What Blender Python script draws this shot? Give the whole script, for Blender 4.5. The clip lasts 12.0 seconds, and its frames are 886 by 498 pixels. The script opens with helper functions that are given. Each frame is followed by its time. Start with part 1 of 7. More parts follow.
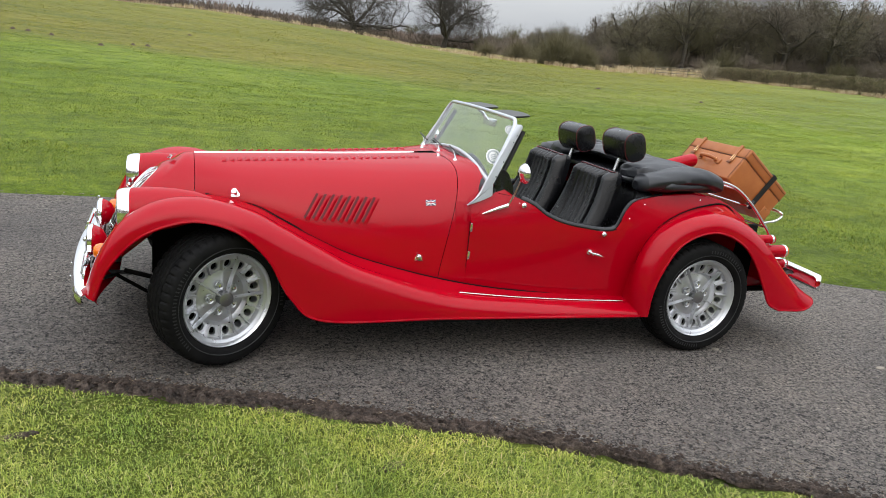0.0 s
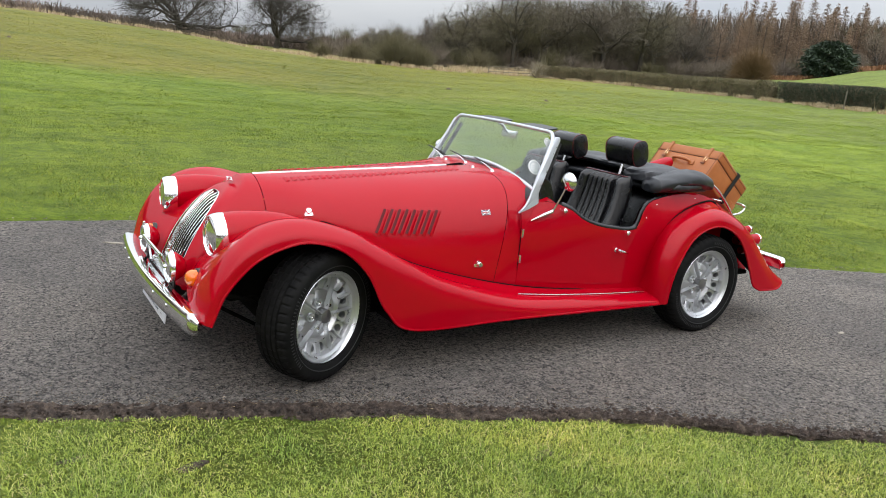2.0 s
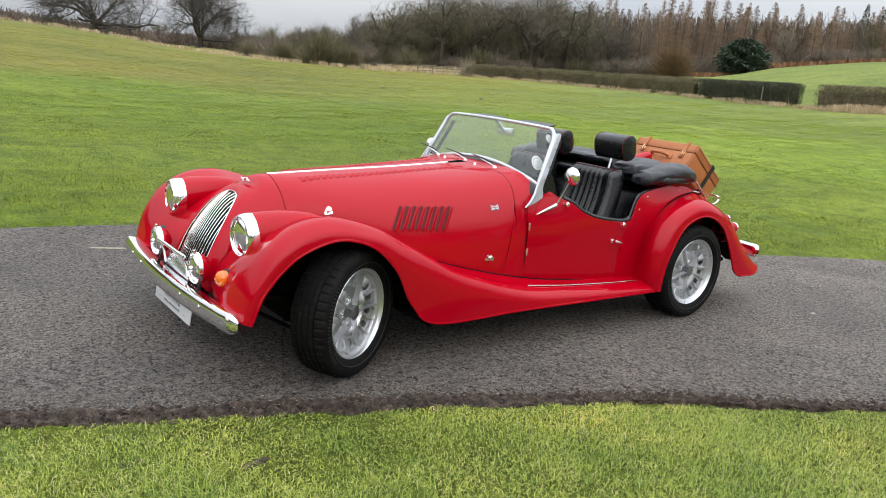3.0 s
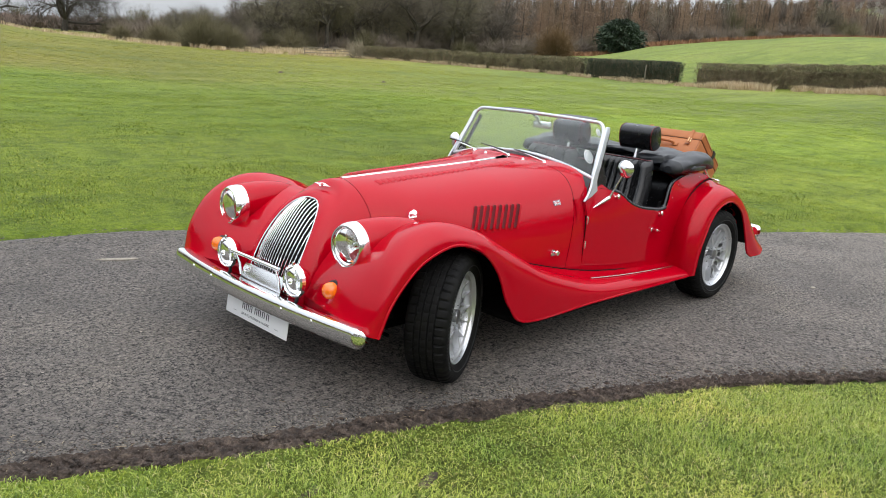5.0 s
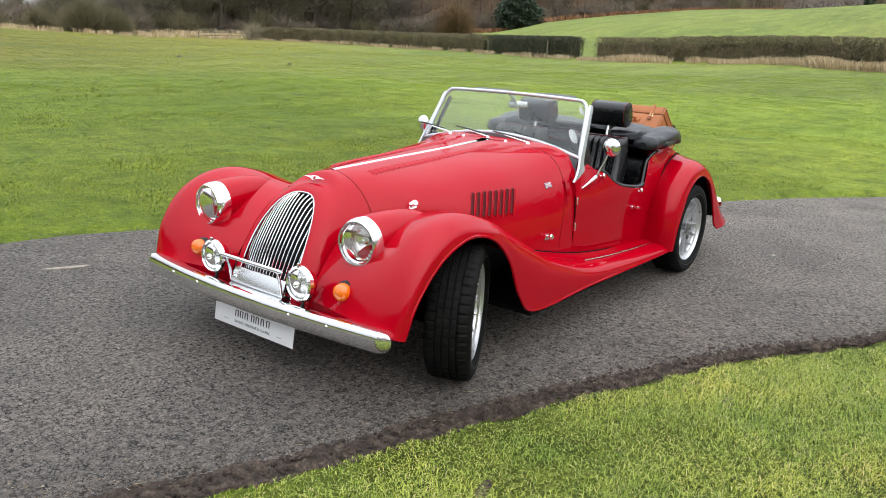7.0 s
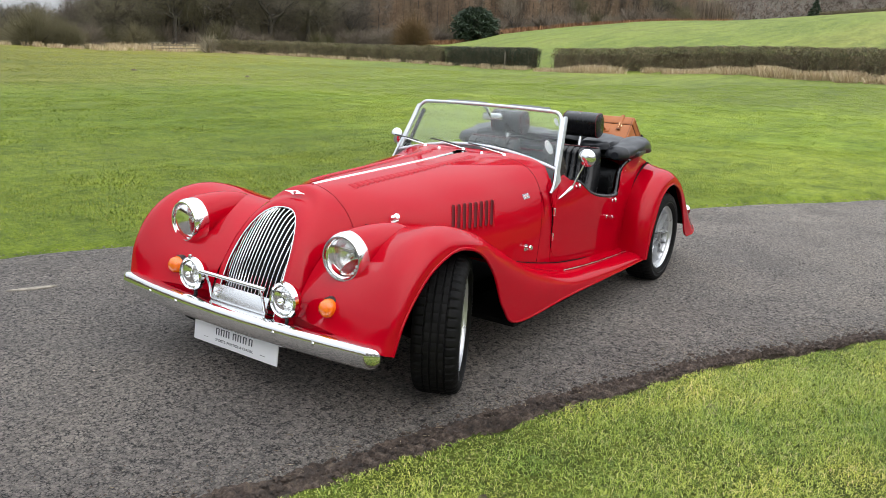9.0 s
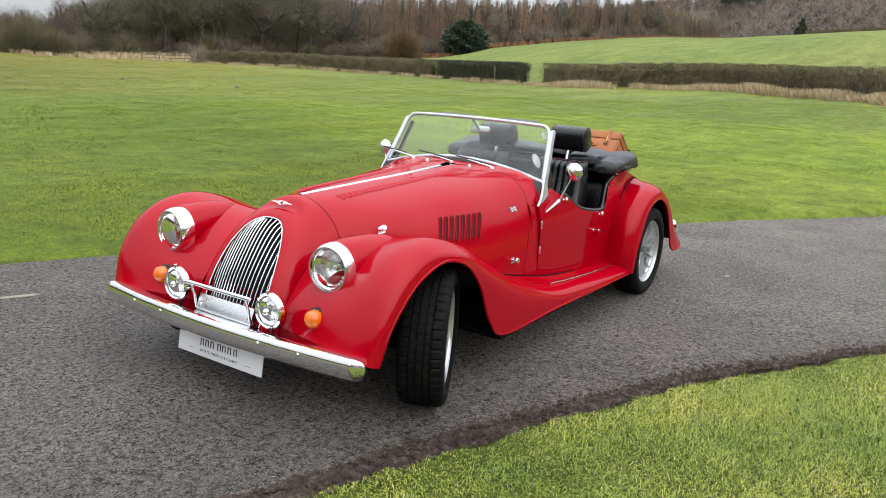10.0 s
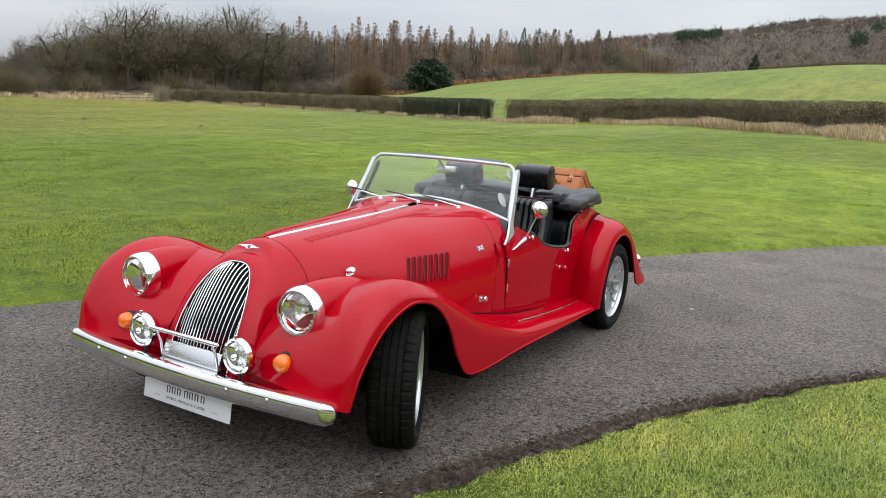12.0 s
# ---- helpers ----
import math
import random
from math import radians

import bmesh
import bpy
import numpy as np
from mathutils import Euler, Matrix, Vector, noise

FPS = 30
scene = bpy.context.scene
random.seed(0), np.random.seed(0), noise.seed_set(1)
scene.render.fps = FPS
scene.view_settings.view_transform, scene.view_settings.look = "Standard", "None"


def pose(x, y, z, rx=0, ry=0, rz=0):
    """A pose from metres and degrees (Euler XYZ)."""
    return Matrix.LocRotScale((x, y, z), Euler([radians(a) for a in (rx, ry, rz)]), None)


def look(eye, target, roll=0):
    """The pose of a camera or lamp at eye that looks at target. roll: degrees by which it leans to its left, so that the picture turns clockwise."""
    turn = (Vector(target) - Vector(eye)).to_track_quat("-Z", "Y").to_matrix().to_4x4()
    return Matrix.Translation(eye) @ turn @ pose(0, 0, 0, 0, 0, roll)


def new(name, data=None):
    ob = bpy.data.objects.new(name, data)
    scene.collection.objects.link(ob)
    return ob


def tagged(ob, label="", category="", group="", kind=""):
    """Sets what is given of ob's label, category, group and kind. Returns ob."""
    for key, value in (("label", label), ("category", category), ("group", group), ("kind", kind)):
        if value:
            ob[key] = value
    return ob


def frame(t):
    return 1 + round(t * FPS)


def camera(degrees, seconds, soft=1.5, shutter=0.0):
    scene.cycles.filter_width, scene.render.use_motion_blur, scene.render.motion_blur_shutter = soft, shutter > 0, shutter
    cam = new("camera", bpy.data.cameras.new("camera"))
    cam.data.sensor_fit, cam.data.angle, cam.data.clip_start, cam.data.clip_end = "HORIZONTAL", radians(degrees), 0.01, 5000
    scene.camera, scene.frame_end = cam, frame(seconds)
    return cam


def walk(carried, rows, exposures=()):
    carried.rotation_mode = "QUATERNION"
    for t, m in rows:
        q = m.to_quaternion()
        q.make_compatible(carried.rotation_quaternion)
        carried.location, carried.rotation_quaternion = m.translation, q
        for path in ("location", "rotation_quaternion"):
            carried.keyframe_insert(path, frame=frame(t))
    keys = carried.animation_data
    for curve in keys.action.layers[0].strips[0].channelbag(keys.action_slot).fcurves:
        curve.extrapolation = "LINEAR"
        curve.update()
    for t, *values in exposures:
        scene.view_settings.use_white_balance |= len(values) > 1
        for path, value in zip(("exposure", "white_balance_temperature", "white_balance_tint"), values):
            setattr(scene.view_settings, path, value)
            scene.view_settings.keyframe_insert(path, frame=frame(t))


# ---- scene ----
cam = camera(60.4, 12.0, 0.7)
# the car's front axle is the origin, its nose points to -x
METRES, EYE, TILT, LEAN, TURN = 3.3105, 1.4847, 0.0, 0.0, -20.5
ROWS = [
    (0.0, 0.0, 0.0, 0.0, 1.5, -14.87, -5.66),
    (0.5, -0.0979, -0.0191, -0.0014, -1.6, -14.77, -5.65),
    (1.0, -0.1881, -0.0186, -0.0057, -4.72, -14.46, -5.64),
    (1.5, -0.2635, -0.0235, -0.0001, -7.94, -13.98, -5.52),
    (2.0, -0.3471, -0.043, -0.0016, -11.0, -13.69, -5.38),
    (2.5, -0.4139, -0.0427, -0.0132, -13.8, -13.38, -5.18),
    (4.5, -0.6958, 0.0131, -0.0087, -23.31, -13.75, -4.8),
    (5.0, -0.7548, 0.0734, -0.0108, -25.13, -13.92, -4.46),
    (5.5, -0.815, 0.1249, -0.0209, -26.98, -14.26, -4.08),
    (6.0, -0.8413, 0.1543, -0.0206, -28.86, -14.53, -3.62),
    (6.5, -0.8409, 0.1772, -0.0182, -30.71, -14.74, -3.36),
    (7.0, -0.8469, 0.1896, -0.0182, -32.55, -14.92, -3.21),
    (9.0, -0.8696, 0.2111, -0.0183, -35.69, -13.93, -2.91),
    (9.5, -0.8703, 0.2108, -0.0186, -35.86, -13.46, -3.24),
    (10.0, -0.8682, 0.2092, -0.0187, -36.41, -12.95, -3.65),
    (10.5, -0.8695, 0.2081, -0.0177, -37.21, -12.31, -3.95),
    (11.0, -0.8726, 0.207, -0.015, -38.04, -11.45, -3.92),
    (11.5, -0.8722, 0.2082, -0.0111, -38.64, -10.6, -3.63),
    (12.0, -0.8727, 0.2062, -0.0099, -39.03, -10.16, -3.17),
]
walk(cam, [(t, pose(-0.235, -4.069, EYE, TILT, LEAN, TURN) @ pose(METRES * x, METRES * y, METRES * z, 90 + pitch, roll, yaw)) for t, x, y, z, yaw, pitch, roll in ROWS], [(0, 0.32), (1, 0.34), (2.5, 0.43), (5, 0.46), (7, 0.52), (9.5, 0.46), (11, 0.37), (12, 0.29)])

# ---- sky and sun: a bright overcast winter day ----
world = bpy.data.worlds.new("sky")
scene.world = world
world.use_nodes = True
wn, wl = world.node_tree.nodes, world.node_tree.links
wn.clear()
SUN_EL, SUN_AZ = radians(38), radians(250)      # azimuth anticlockwise from +x
sky = wn.new("ShaderNodeTexSky")
sky.sky_type, sky.sun_disc = "NISHITA", False
sky.sun_elevation, sky.sun_rotation = SUN_EL, radians(90) - SUN_AZ
sky.air_density, sky.dust_density, sky.ozone_density = 1.0, 4.0, 1.0
# a closed cover of grey cloud over the blue
wtc = wn.new("ShaderNodeTexCoord")
wmap = wn.new("ShaderNodeMapping")
wmap.inputs["Scale"].default_value = (1.2, 1.2, 6.0)
wno = wn.new("ShaderNodeTexNoise")
wno.inputs["Scale"].default_value, wno.inputs["Detail"].default_value = 1.6, 6
wramp = wn.new("ShaderNodeValToRGB")
wramp.color_ramp.elements[0].position, wramp.color_ramp.elements[0].color = 0.3, (6.6, 7.1, 7.9, 1)
wramp.color_ramp.elements[1].position, wramp.color_ramp.elements[1].color = 0.72, (9.6, 9.8, 10.0, 1)
wmix = wn.new("ShaderNodeMix")
wmix.data_type = "RGBA"
wmix.inputs[0].default_value = 0.88
wbg = wn.new("ShaderNodeBackground")
wbg.inputs["Strength"].default_value = 0.1
wout = wn.new("ShaderNodeOutputWorld")
wl.new(wtc.outputs["Generated"], wmap.inputs["Vector"])
wl.new(wmap.outputs[0], wno.inputs["Vector"])
wl.new(wno.outputs["Fac"], wramp.inputs[0])
wl.new(sky.outputs[0], wmix.inputs[6])
wl.new(wramp.outputs[0], wmix.inputs[7])
# an overcast sky is about three times as bright overhead as at the horizon
wsep = wn.new("ShaderNodeSeparateXYZ")
wl.new(wtc.outputs["Generated"], wsep.inputs[0])
wgrad = wn.new("ShaderNodeMapRange")
for k, v in zip(("From Min", "From Max", "To Min", "To Max"), (0.0, 1.0, 0.54, 2.55)):
    wgrad.inputs[k].default_value = v
wl.new(wsep.outputs[2], wgrad.inputs["Value"])
wscale = wn.new("ShaderNodeVectorMath")
wscale.operation = "SCALE"
wl.new(wmix.outputs[2], wscale.inputs[0])
wl.new(wgrad.outputs[0], wscale.inputs["Scale"])
wl.new(wscale.outputs[0], wbg.inputs[0])
wl.new(wbg.outputs[0], wout.inputs[0])
sun_data = bpy.data.lights.new("sun", "SUN")
sun_data.energy, sun_data.angle, sun_data.color = 0.6, radians(100), (1.0, 0.97, 0.92)
sun = new("sun", sun_data)
sun.matrix_world = look((math.cos(SUN_AZ) * 50, math.sin(SUN_AZ) * 50, math.tan(SUN_EL) * 50), (0, 0, 0))


# ---- materials ----
class Nodes:
    """A small builder for node materials."""

    def __init__(self, name):
        self.m = bpy.data.materials.new(name)
        self.m.use_nodes = True
        self.t = self.m.node_tree
        self.n, self.l = self.t.nodes, self.t.links
        self.b = self.n["Principled BSDF"]
        self.co = None

    def set(self, **kw):
        for k, v in kw.items():
            self.b.inputs[k.replace("_", " ")].default_value = v
        return self

    def coords(self):
        if self.co is None:
            self.co = self.n.new("ShaderNodeTexCoord")
        return self.co.outputs["Object"]

    def noise(self, scale, detail=4, rough=0.6, stretch=None, dist=0.0):
        t = self.n.new("ShaderNodeTexNoise")
        t.inputs["Scale"].default_value, t.inputs["Detail"].default_value = scale, detail
        t.inputs["Roughness"].default_value, t.inputs["Distortion"].default_value = rough, dist
        v = self.coords()
        if stretch:
            mp = self.n.new("ShaderNodeMapping")
            mp.inputs["Scale"].default_value = stretch
            self.l.new(v, mp.inputs["Vector"])
            v = mp.outputs[0]
        self.l.new(v, t.inputs["Vector"])
        return t.outputs["Fac"]

    def voronoi(self, scale, feature="F1", out="Distance"):
        t = self.n.new("ShaderNodeTexVoronoi")
        t.feature = feature
        t.inputs["Scale"].default_value = scale
        self.l.new(self.coords(), t.inputs["Vector"])
        return t.outputs[out]

    def ramp(self, fac, *stops):
        r = self.n.new("ShaderNodeValToRGB")
        e = r.color_ramp.elements
        while len(e) < len(stops):
            e.new(0.5)
        for el, (p, c) in zip(e, stops):
            el.position, el.color = p, (*c, 1) if len(c) == 3 else c
        self.l.new(fac, r.inputs[0])
        return r.outputs[0]

    def grey(self, fac, a, b, lo=0.0, hi=1.0):
        r = self.n.new("ShaderNodeMapRange")
        for k, v in zip(("From Min", "From Max", "To Min", "To Max"), (a, b, lo, hi)):
            r.inputs[k].default_value = v
        self.l.new(fac, r.inputs["Value"])
        return r.outputs[0]

    def mix(self, fac, a, b, mode="MIX"):
        x = self.n.new("ShaderNodeMix")
        x.data_type, x.blend_type = "RGBA", mode
        for i, v in ((0, fac), (6, a), (7, b)):
            if isinstance(v, (int, float)):
                x.inputs[i].default_value = v
            elif isinstance(v, tuple):
                x.inputs[i].default_value = (*v, 1)
            else:
                self.l.new(v, x.inputs[i])
        return x.outputs[2]

    def math(self, op, a, b):
        x = self.n.new("ShaderNodeMath")
        x.operation = op
        for i, v in ((0, a), (1, b)):
            if isinstance(v, (int, float)):
                x.inputs[i].default_value = v
            else:
                self.l.new(v, x.inputs[i])
        return x.outputs[0]

    def color(self, sock):
        self.l.new(sock, self.b.inputs["Base Color"])
        return self

    def rough(self, sock):
        self.l.new(sock, self.b.inputs["Roughness"])
        return self

    def bump(self, sock, strength=0.3, distance=0.01):
        bp = self.n.new("ShaderNodeBump")
        bp.inputs["Strength"].default_value, bp.inputs["Distance"].default_value = strength, distance
        self.l.new(sock, bp.inputs["Height"])
        self.l.new(bp.outputs[0], self.b.inputs["Normal"])
        return self

    def random(self):
        o = self.n.new("ShaderNodeObjectInfo")
        return o.outputs["Random"]

    def island(self):
        g = self.n.new("ShaderNodeNewGeometry")
        return g.outputs["Random Per Island"]


def plain(name, col, rough=0.5, metal=0.0, **kw):
    x = Nodes(name).set(Base_Color=(*col, 1), Roughness=rough, Metallic=metal, **kw)
    return x


# car paint: deep red under clear lacquer, with the faintest orange peel
P = plain("red_paint", (0.36, 0.0006, 0.009), 0.5, Specular_IOR_Level=0.0, Coat_Weight=0.60, Coat_Roughness=0.003, Coat_IOR=1.45)
P.color(P.ramp(P.noise(1.3, 2), (0.3, (0.365, 0.0005, 0.0086)), (0.7, (0.385, 0.0006, 0.0096))))
RED = P.m
P = plain("chrome", (0.86, 0.87, 0.88), 0.06, 1.0)
P.rough(P.grey(P.noise(9, 5), 0.3, 0.8, 0.03, 0.12))
CHROME = P.m
P = plain("satin_steel", (0.70, 0.71, 0.72), 0.26, 1.0)
STEEL = P.m
P = plain("polished_strip", (0.86, 0.86, 0.87), 0.30, 0.8)
BRIGHT = P.m
P = plain("silver_alloy", (0.60, 0.61, 0.63), 0.34, 0.75)
P.rough(P.grey(P.noise(30, 4), 0.3, 0.8, 0.26, 0.42))
ALLOY = P.m
P = plain("silver_screen_frame", (0.58, 0.61, 0.65), 0.30, 0.6)
SCREEN_SILVER = P.m
P = plain("tyre_rubber", (0.008, 0.008, 0.009), 0.7, Specular_IOR_Level=0.12)
P.color(P.ramp(P.noise(14, 5), (0.3, (0.004, 0.004, 0.0045)), (0.75, (0.011, 0.0105, 0.010)))).bump(P.noise(220, 3), 0.12, 0.002)
RUBBER = P.m
P = plain("tyre_lettering", (0.013, 0.013, 0.014), 0.6)
RUBBER_MARK = P.m
P = plain("black_leather", (0.007, 0.0072, 0.0085), 0.3)
P.rough(P.grey(P.noise(16, 4), 0.3, 0.8, 0.20, 0.32)).bump(P.voronoi(420), 0.06, 0.001)
LEATHER = P.m
P = plain("black_vinyl", (0.010, 0.011, 0.014), 0.40)
P.rough(P.grey(P.noise(7, 5), 0.3, 0.8, 0.28, 0.48)).bump(P.noise(320, 2), 0.1, 0.001)
VINYL = P.m
P = plain("red_piping", (0.10, 0.008, 0.012), 0.5)
PIPING = P.m
P = plain("black_plastic", (0.012, 0.012, 0.013), 0.4)
BLACK = P.m
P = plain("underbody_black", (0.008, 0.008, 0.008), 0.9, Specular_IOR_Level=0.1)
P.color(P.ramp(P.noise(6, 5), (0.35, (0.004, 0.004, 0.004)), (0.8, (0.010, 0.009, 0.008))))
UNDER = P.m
P = plain("tan_leather", (0.36, 0.115, 0.028), 0.5)
P.color(P.ramp(P.noise(7, 6), (0.25, (0.31, 0.093, 0.021)), (0.8, (0.42, 0.142, 0.036))))
P.rough(P.grey(P.noise(24, 4), 0.3, 0.8, 0.42, 0.6)).bump(P.voronoi(300), 0.12, 0.001)
TAN = P.m
P = plain("tan_stitch_edge", (0.17, 0.055, 0.016), 0.55)
TAN_DARK = P.m
P = plain("brass", (0.80, 0.66, 0.42), 0.2, 1.0)
BRASS = P.m
P = plain("amber_lens", (0.78, 0.15, 0.003), 0.25, Coat_Weight=0.6, Coat_Roughness=0.04)
P.bump(P.noise(60, 1, 0.5, (1, 6, 1)), 0.3, 0.003)
AMBER = P.m
P = plain("red_lens", (0.55, 0.012, 0.012), 0.15, Transmission_Weight=0.3, Coat_Weight=1.0)
RED_LENS = P.m
P = plain("lamp_glass", (1, 1, 1), 0.0, Transmission_Weight=1.0, IOR=1.4)
P.bump(P.noise(40, 1, 0.5, (1, 4, 1)), 0.05, 0.003)
LAMP_GLASS = P.m
P = plain("lamp_reflector", (0.93, 0.94, 0.95), 0.24, 0.95)
REFLECTOR = P.m
P = plain("windscreen_glass", (0.93, 0.97, 0.95), 0.0, Transmission_Weight=1.0, IOR=1.45)
GLASS = P.m
P = plain("mirror_glass", (0.9, 0.9, 0.9), 0.02, 1.0)
MIRROR = P.m
P = plain("white_plate", (0.78, 0.78, 0.80), 0.35)
PLATE = P.m
P = plain("plate_print", (0.055, 0.06, 0.075), 0.5)
INK = P.m
P = plain("white_enamel", (0.78, 0.78, 0.78), 0.3)
WHITE = P.m
P = plain("blue_enamel", (0.03, 0.04, 0.10), 0.3)
BLUE = P.m
P = plain("red_enamel", (0.4, 0.02, 0.03), 0.3)
RED_ENAMEL = P.m
# darker copy of the body red, stands for shade inside the louvre slots
P = plain("louvre_slot_shade", (0.10, 0.001, 0.003), 0.7)
SLOT_SHADE = P.m


# ---- shape helpers ----
def link_mesh(name, verts, faces, material, parent=None, label="", smooth=40, flip=False):
    me = bpy.data.meshes.new(name)
    if flip:
        faces = [tuple(reversed(f)) for f in faces]
    me.from_pydata([tuple(map(float, v)) for v in verts], [], faces)
    me.materials.append(material)
    if smooth:
        me.shade_smooth()
        me.set_sharp_from_angle(angle=radians(smooth))
    me.update()
    ob = new(name, me)
    if parent is not None:
        ob.parent = parent
    if label:
        tagged(ob, label)
    return ob


def part(name, geo, material, parent=None, label="", smooth=40, side=1):
    """geo: (verts, faces). side=-1 mirrors it across the car's centre line."""
    v, f = geo
    v = np.asarray(v, float)
    if side < 0:
        v = v * np.array([1, -1, 1])
    return link_mesh(name, v, f, material, parent, label, smooth, side < 0)


def empty(name, label="", category="", group="", kind=""):
    ob = new(name)
    ob.empty_display_size = 0.1
    return tagged(ob, label, category, group, kind)


def spline(pts, n, closed=False):
    """n points along a smooth curve through pts, stations kept evenly."""
    p = np.asarray(pts, float)
    k = len(p)
    out = []
    span = k if closed else k - 1
    for i in range(n):
        u = i / n * span if closed else i / (n - 1) * span
        j = min(int(u), span - 1)
        t = u - j
        if closed:
            a, b, c, d = p[(j - 1) % k], p[j % k], p[(j + 1) % k], p[(j + 2) % k]
        else:
            b, c = p[j], p[j + 1]
            a = p[j - 1] if j > 0 else 2 * b - c
            d = p[j + 2] if j + 2 < k else 2 * c - b
        out.append(0.5 * (2 * b + (c - a) * t + (2 * a - 5 * b + 4 * c - d) * t * t + (3 * b - a - 3 * c + d) * t ** 3))
    return np.array(out)


def keyed(x, table):
    """A smooth value at x from a few (x, value) keys."""
    xs = [a for a, _ in table]
    ys = [b for _, b in table]
    if x <= xs[0]:
        return ys[0]
    if x >= xs[-1]:
        return ys[-1]
    i = max(j for j in range(len(xs) - 1) if xs[j] <= x)

    def slope(j):
        a, b = max(0, j - 1), min(len(xs) - 1, j + 1)
        return (ys[b] - ys[a]) / (xs[b] - xs[a])
    h = xs[i + 1] - xs[i]
    t = (x - xs[i]) / h
    return ((2 * t ** 3 - 3 * t * t + 1) * ys[i] + (t ** 3 - 2 * t * t + t) * h * slope(i)
            + (3 * t * t - 2 * t ** 3) * ys[i + 1] + (t ** 3 - t * t) * h * slope(i + 1))


def grid_faces(nu, nv, wrap_u=False, wrap_v=False):
    f = []
    for i in range(nu if wrap_u else nu - 1):
        for j in range(nv if wrap_v else nv - 1):
            a, b = i % nu, (i + 1) % nu
            c, d = j % nv, (j + 1) % nv
            f.append((a * nv + c, b * nv + c, b * nv + d, a * nv + d))
    return f


def loft(guides, nu, nv):
    """A smooth skin through guide curves that run side by side."""
    g = [spline(x, nu) for x in guides]
    rows = [spline([c[i] for c in g], nv) for i in range(nu)]
    return np.concatenate(rows), grid_faces(nu, nv)


def thick(geo, nu, nv, t):
    """Give an open nu x nv sheet a thickness t against its normals."""
    v, f = geo
    g = v.reshape(nu, nv, 3)
    du, dv = np.gradient(g, axis=0), np.gradient(g, axis=1)
    n = np.cross(du, dv)
    n /= np.linalg.norm(n, axis=2, keepdims=True) + 1e-12
    low = (g - n * t).reshape(-1, 3)
    k = nu * nv
    faces = list(f) + [tuple(k + q for q in reversed(x)) for x in f]
    rim = [i * nv for i in range(nu)] + [(nu - 1) * nv + j for j in range(1, nv)]
    rim += [i * nv + nv - 1 for i in range(nu - 2, -1, -1)] + [j for j in range(nv - 2, 0, -1)]
    for a, b in zip(rim, rim[1:] + rim[:1]):
        faces.append((b, a, k + a, k + b))
    return np.concatenate([v, low]), faces


def tube(path, r, sides=10, closed=False, caps=True):
    """A round bar along path; r may be one radius or one per point."""
    p = np.asarray(path, float)
    n = len(p)
    rs = np.full(n, r) if np.isscalar(r) else np.asarray(r, float)
    v, up = [], None
    for i in range(n):
        a = p[(i - 1) % n] if closed or i > 0 else p[i]
        b = p[(i + 1) % n] if closed or i < n - 1 else p[i]
        t = b - a
        t = t / (np.linalg.norm(t) + 1e-12)
        if up is None:
            up = np.array([0, 0, 1.0]) if abs(t[2]) < 0.9 else np.array([1.0, 0, 0])
        s = np.cross(t, up)
        s /= np.linalg.norm(s) + 1e-12
        up = np.cross(s, t)
        for j in range(sides):
            w = 2 * math.pi * j / sides
            v.append(p[i] + rs[i] * (math.cos(w) * s + math.sin(w) * up))
    f = grid_faces(n, sides, closed, True)
    f = [tuple(reversed(q)) for q in f]
    if caps and not closed:
        f.append(tuple(range(sides)))
        f.append(tuple((n - 1) * sides + j for j in reversed(range(sides))))
    return np.array(v), f


def lathe(profile, sides=32, closed=False):
    """Turn (radius, height) pairs about the z axis."""
    v = []
    for r, h in profile:
        for j in range(sides):
            w = 2 * math.pi * j / sides
            v.append((r * math.cos(w), r * math.sin(w), h))
    return np.array(v), grid_faces(len(profile), sides, closed, True)


def block(x, y, z, bevel=0.0, seg=2):
    """A box of that size about the origin, with rounded edges."""
    bm = bmesh.new()
    bmesh.ops.create_cube(bm, size=1)
    bmesh.ops.scale(bm, vec=(x, y, z), verts=bm.verts)
    if bevel:
        bmesh.ops.bevel(bm, geom=bm.edges[:], offset=bevel, segments=seg, affect="EDGES", profile=0.5)
    return bm_geo(bm)


def bm_geo(bm):
    bm.verts.index_update()
    v = np.array([q.co[:] for q in bm.verts])
    f = [tuple(q.index for q in p.verts) for p in bm.faces]
    bm.free()
    return v, f


def slab(outline, depth, bevel=0.0):
    """A flat plate: outline in x, y; depth along z from 0 down."""
    bm = bmesh.new()
    vs = [bm.verts.new((a, b, 0)) for a, b in outline]
    face = bm.faces.new(vs)
    ext = bmesh.ops.extrude_face_region(bm, geom=[face])
    for q in ext["geom"]:
        if isinstance(q, bmesh.types.BMVert):
            q.co.z -= depth
    bmesh.ops.recalc_face_normals(bm, faces=bm.faces[:])
    if bevel:
        bmesh.ops.bevel(bm, geom=[e for e in bm.edges if abs(e.verts[0].co.z - e.verts[1].co.z) < 1e-6], offset=bevel, segments=2, affect="EDGES", profile=0.5)
    return bm_geo(bm)


def moved(geo, m):
    v, f = geo
    r = np.array(m)
    out = np.asarray(v, float) @ r[:3, :3].T + r[:3, 3]
    if np.linalg.det(r[:3, :3]) < 0:
        f = [tuple(reversed(q)) for q in f]
    return out, f


def joined(*geos):
    vs, fs, k = [], [], 0
    for v, f in geos:
        vs.append(np.asarray(v, float))
        fs += [tuple(q + k for q in p) for p in f]
        k += len(v)
    return np.concatenate(vs), fs


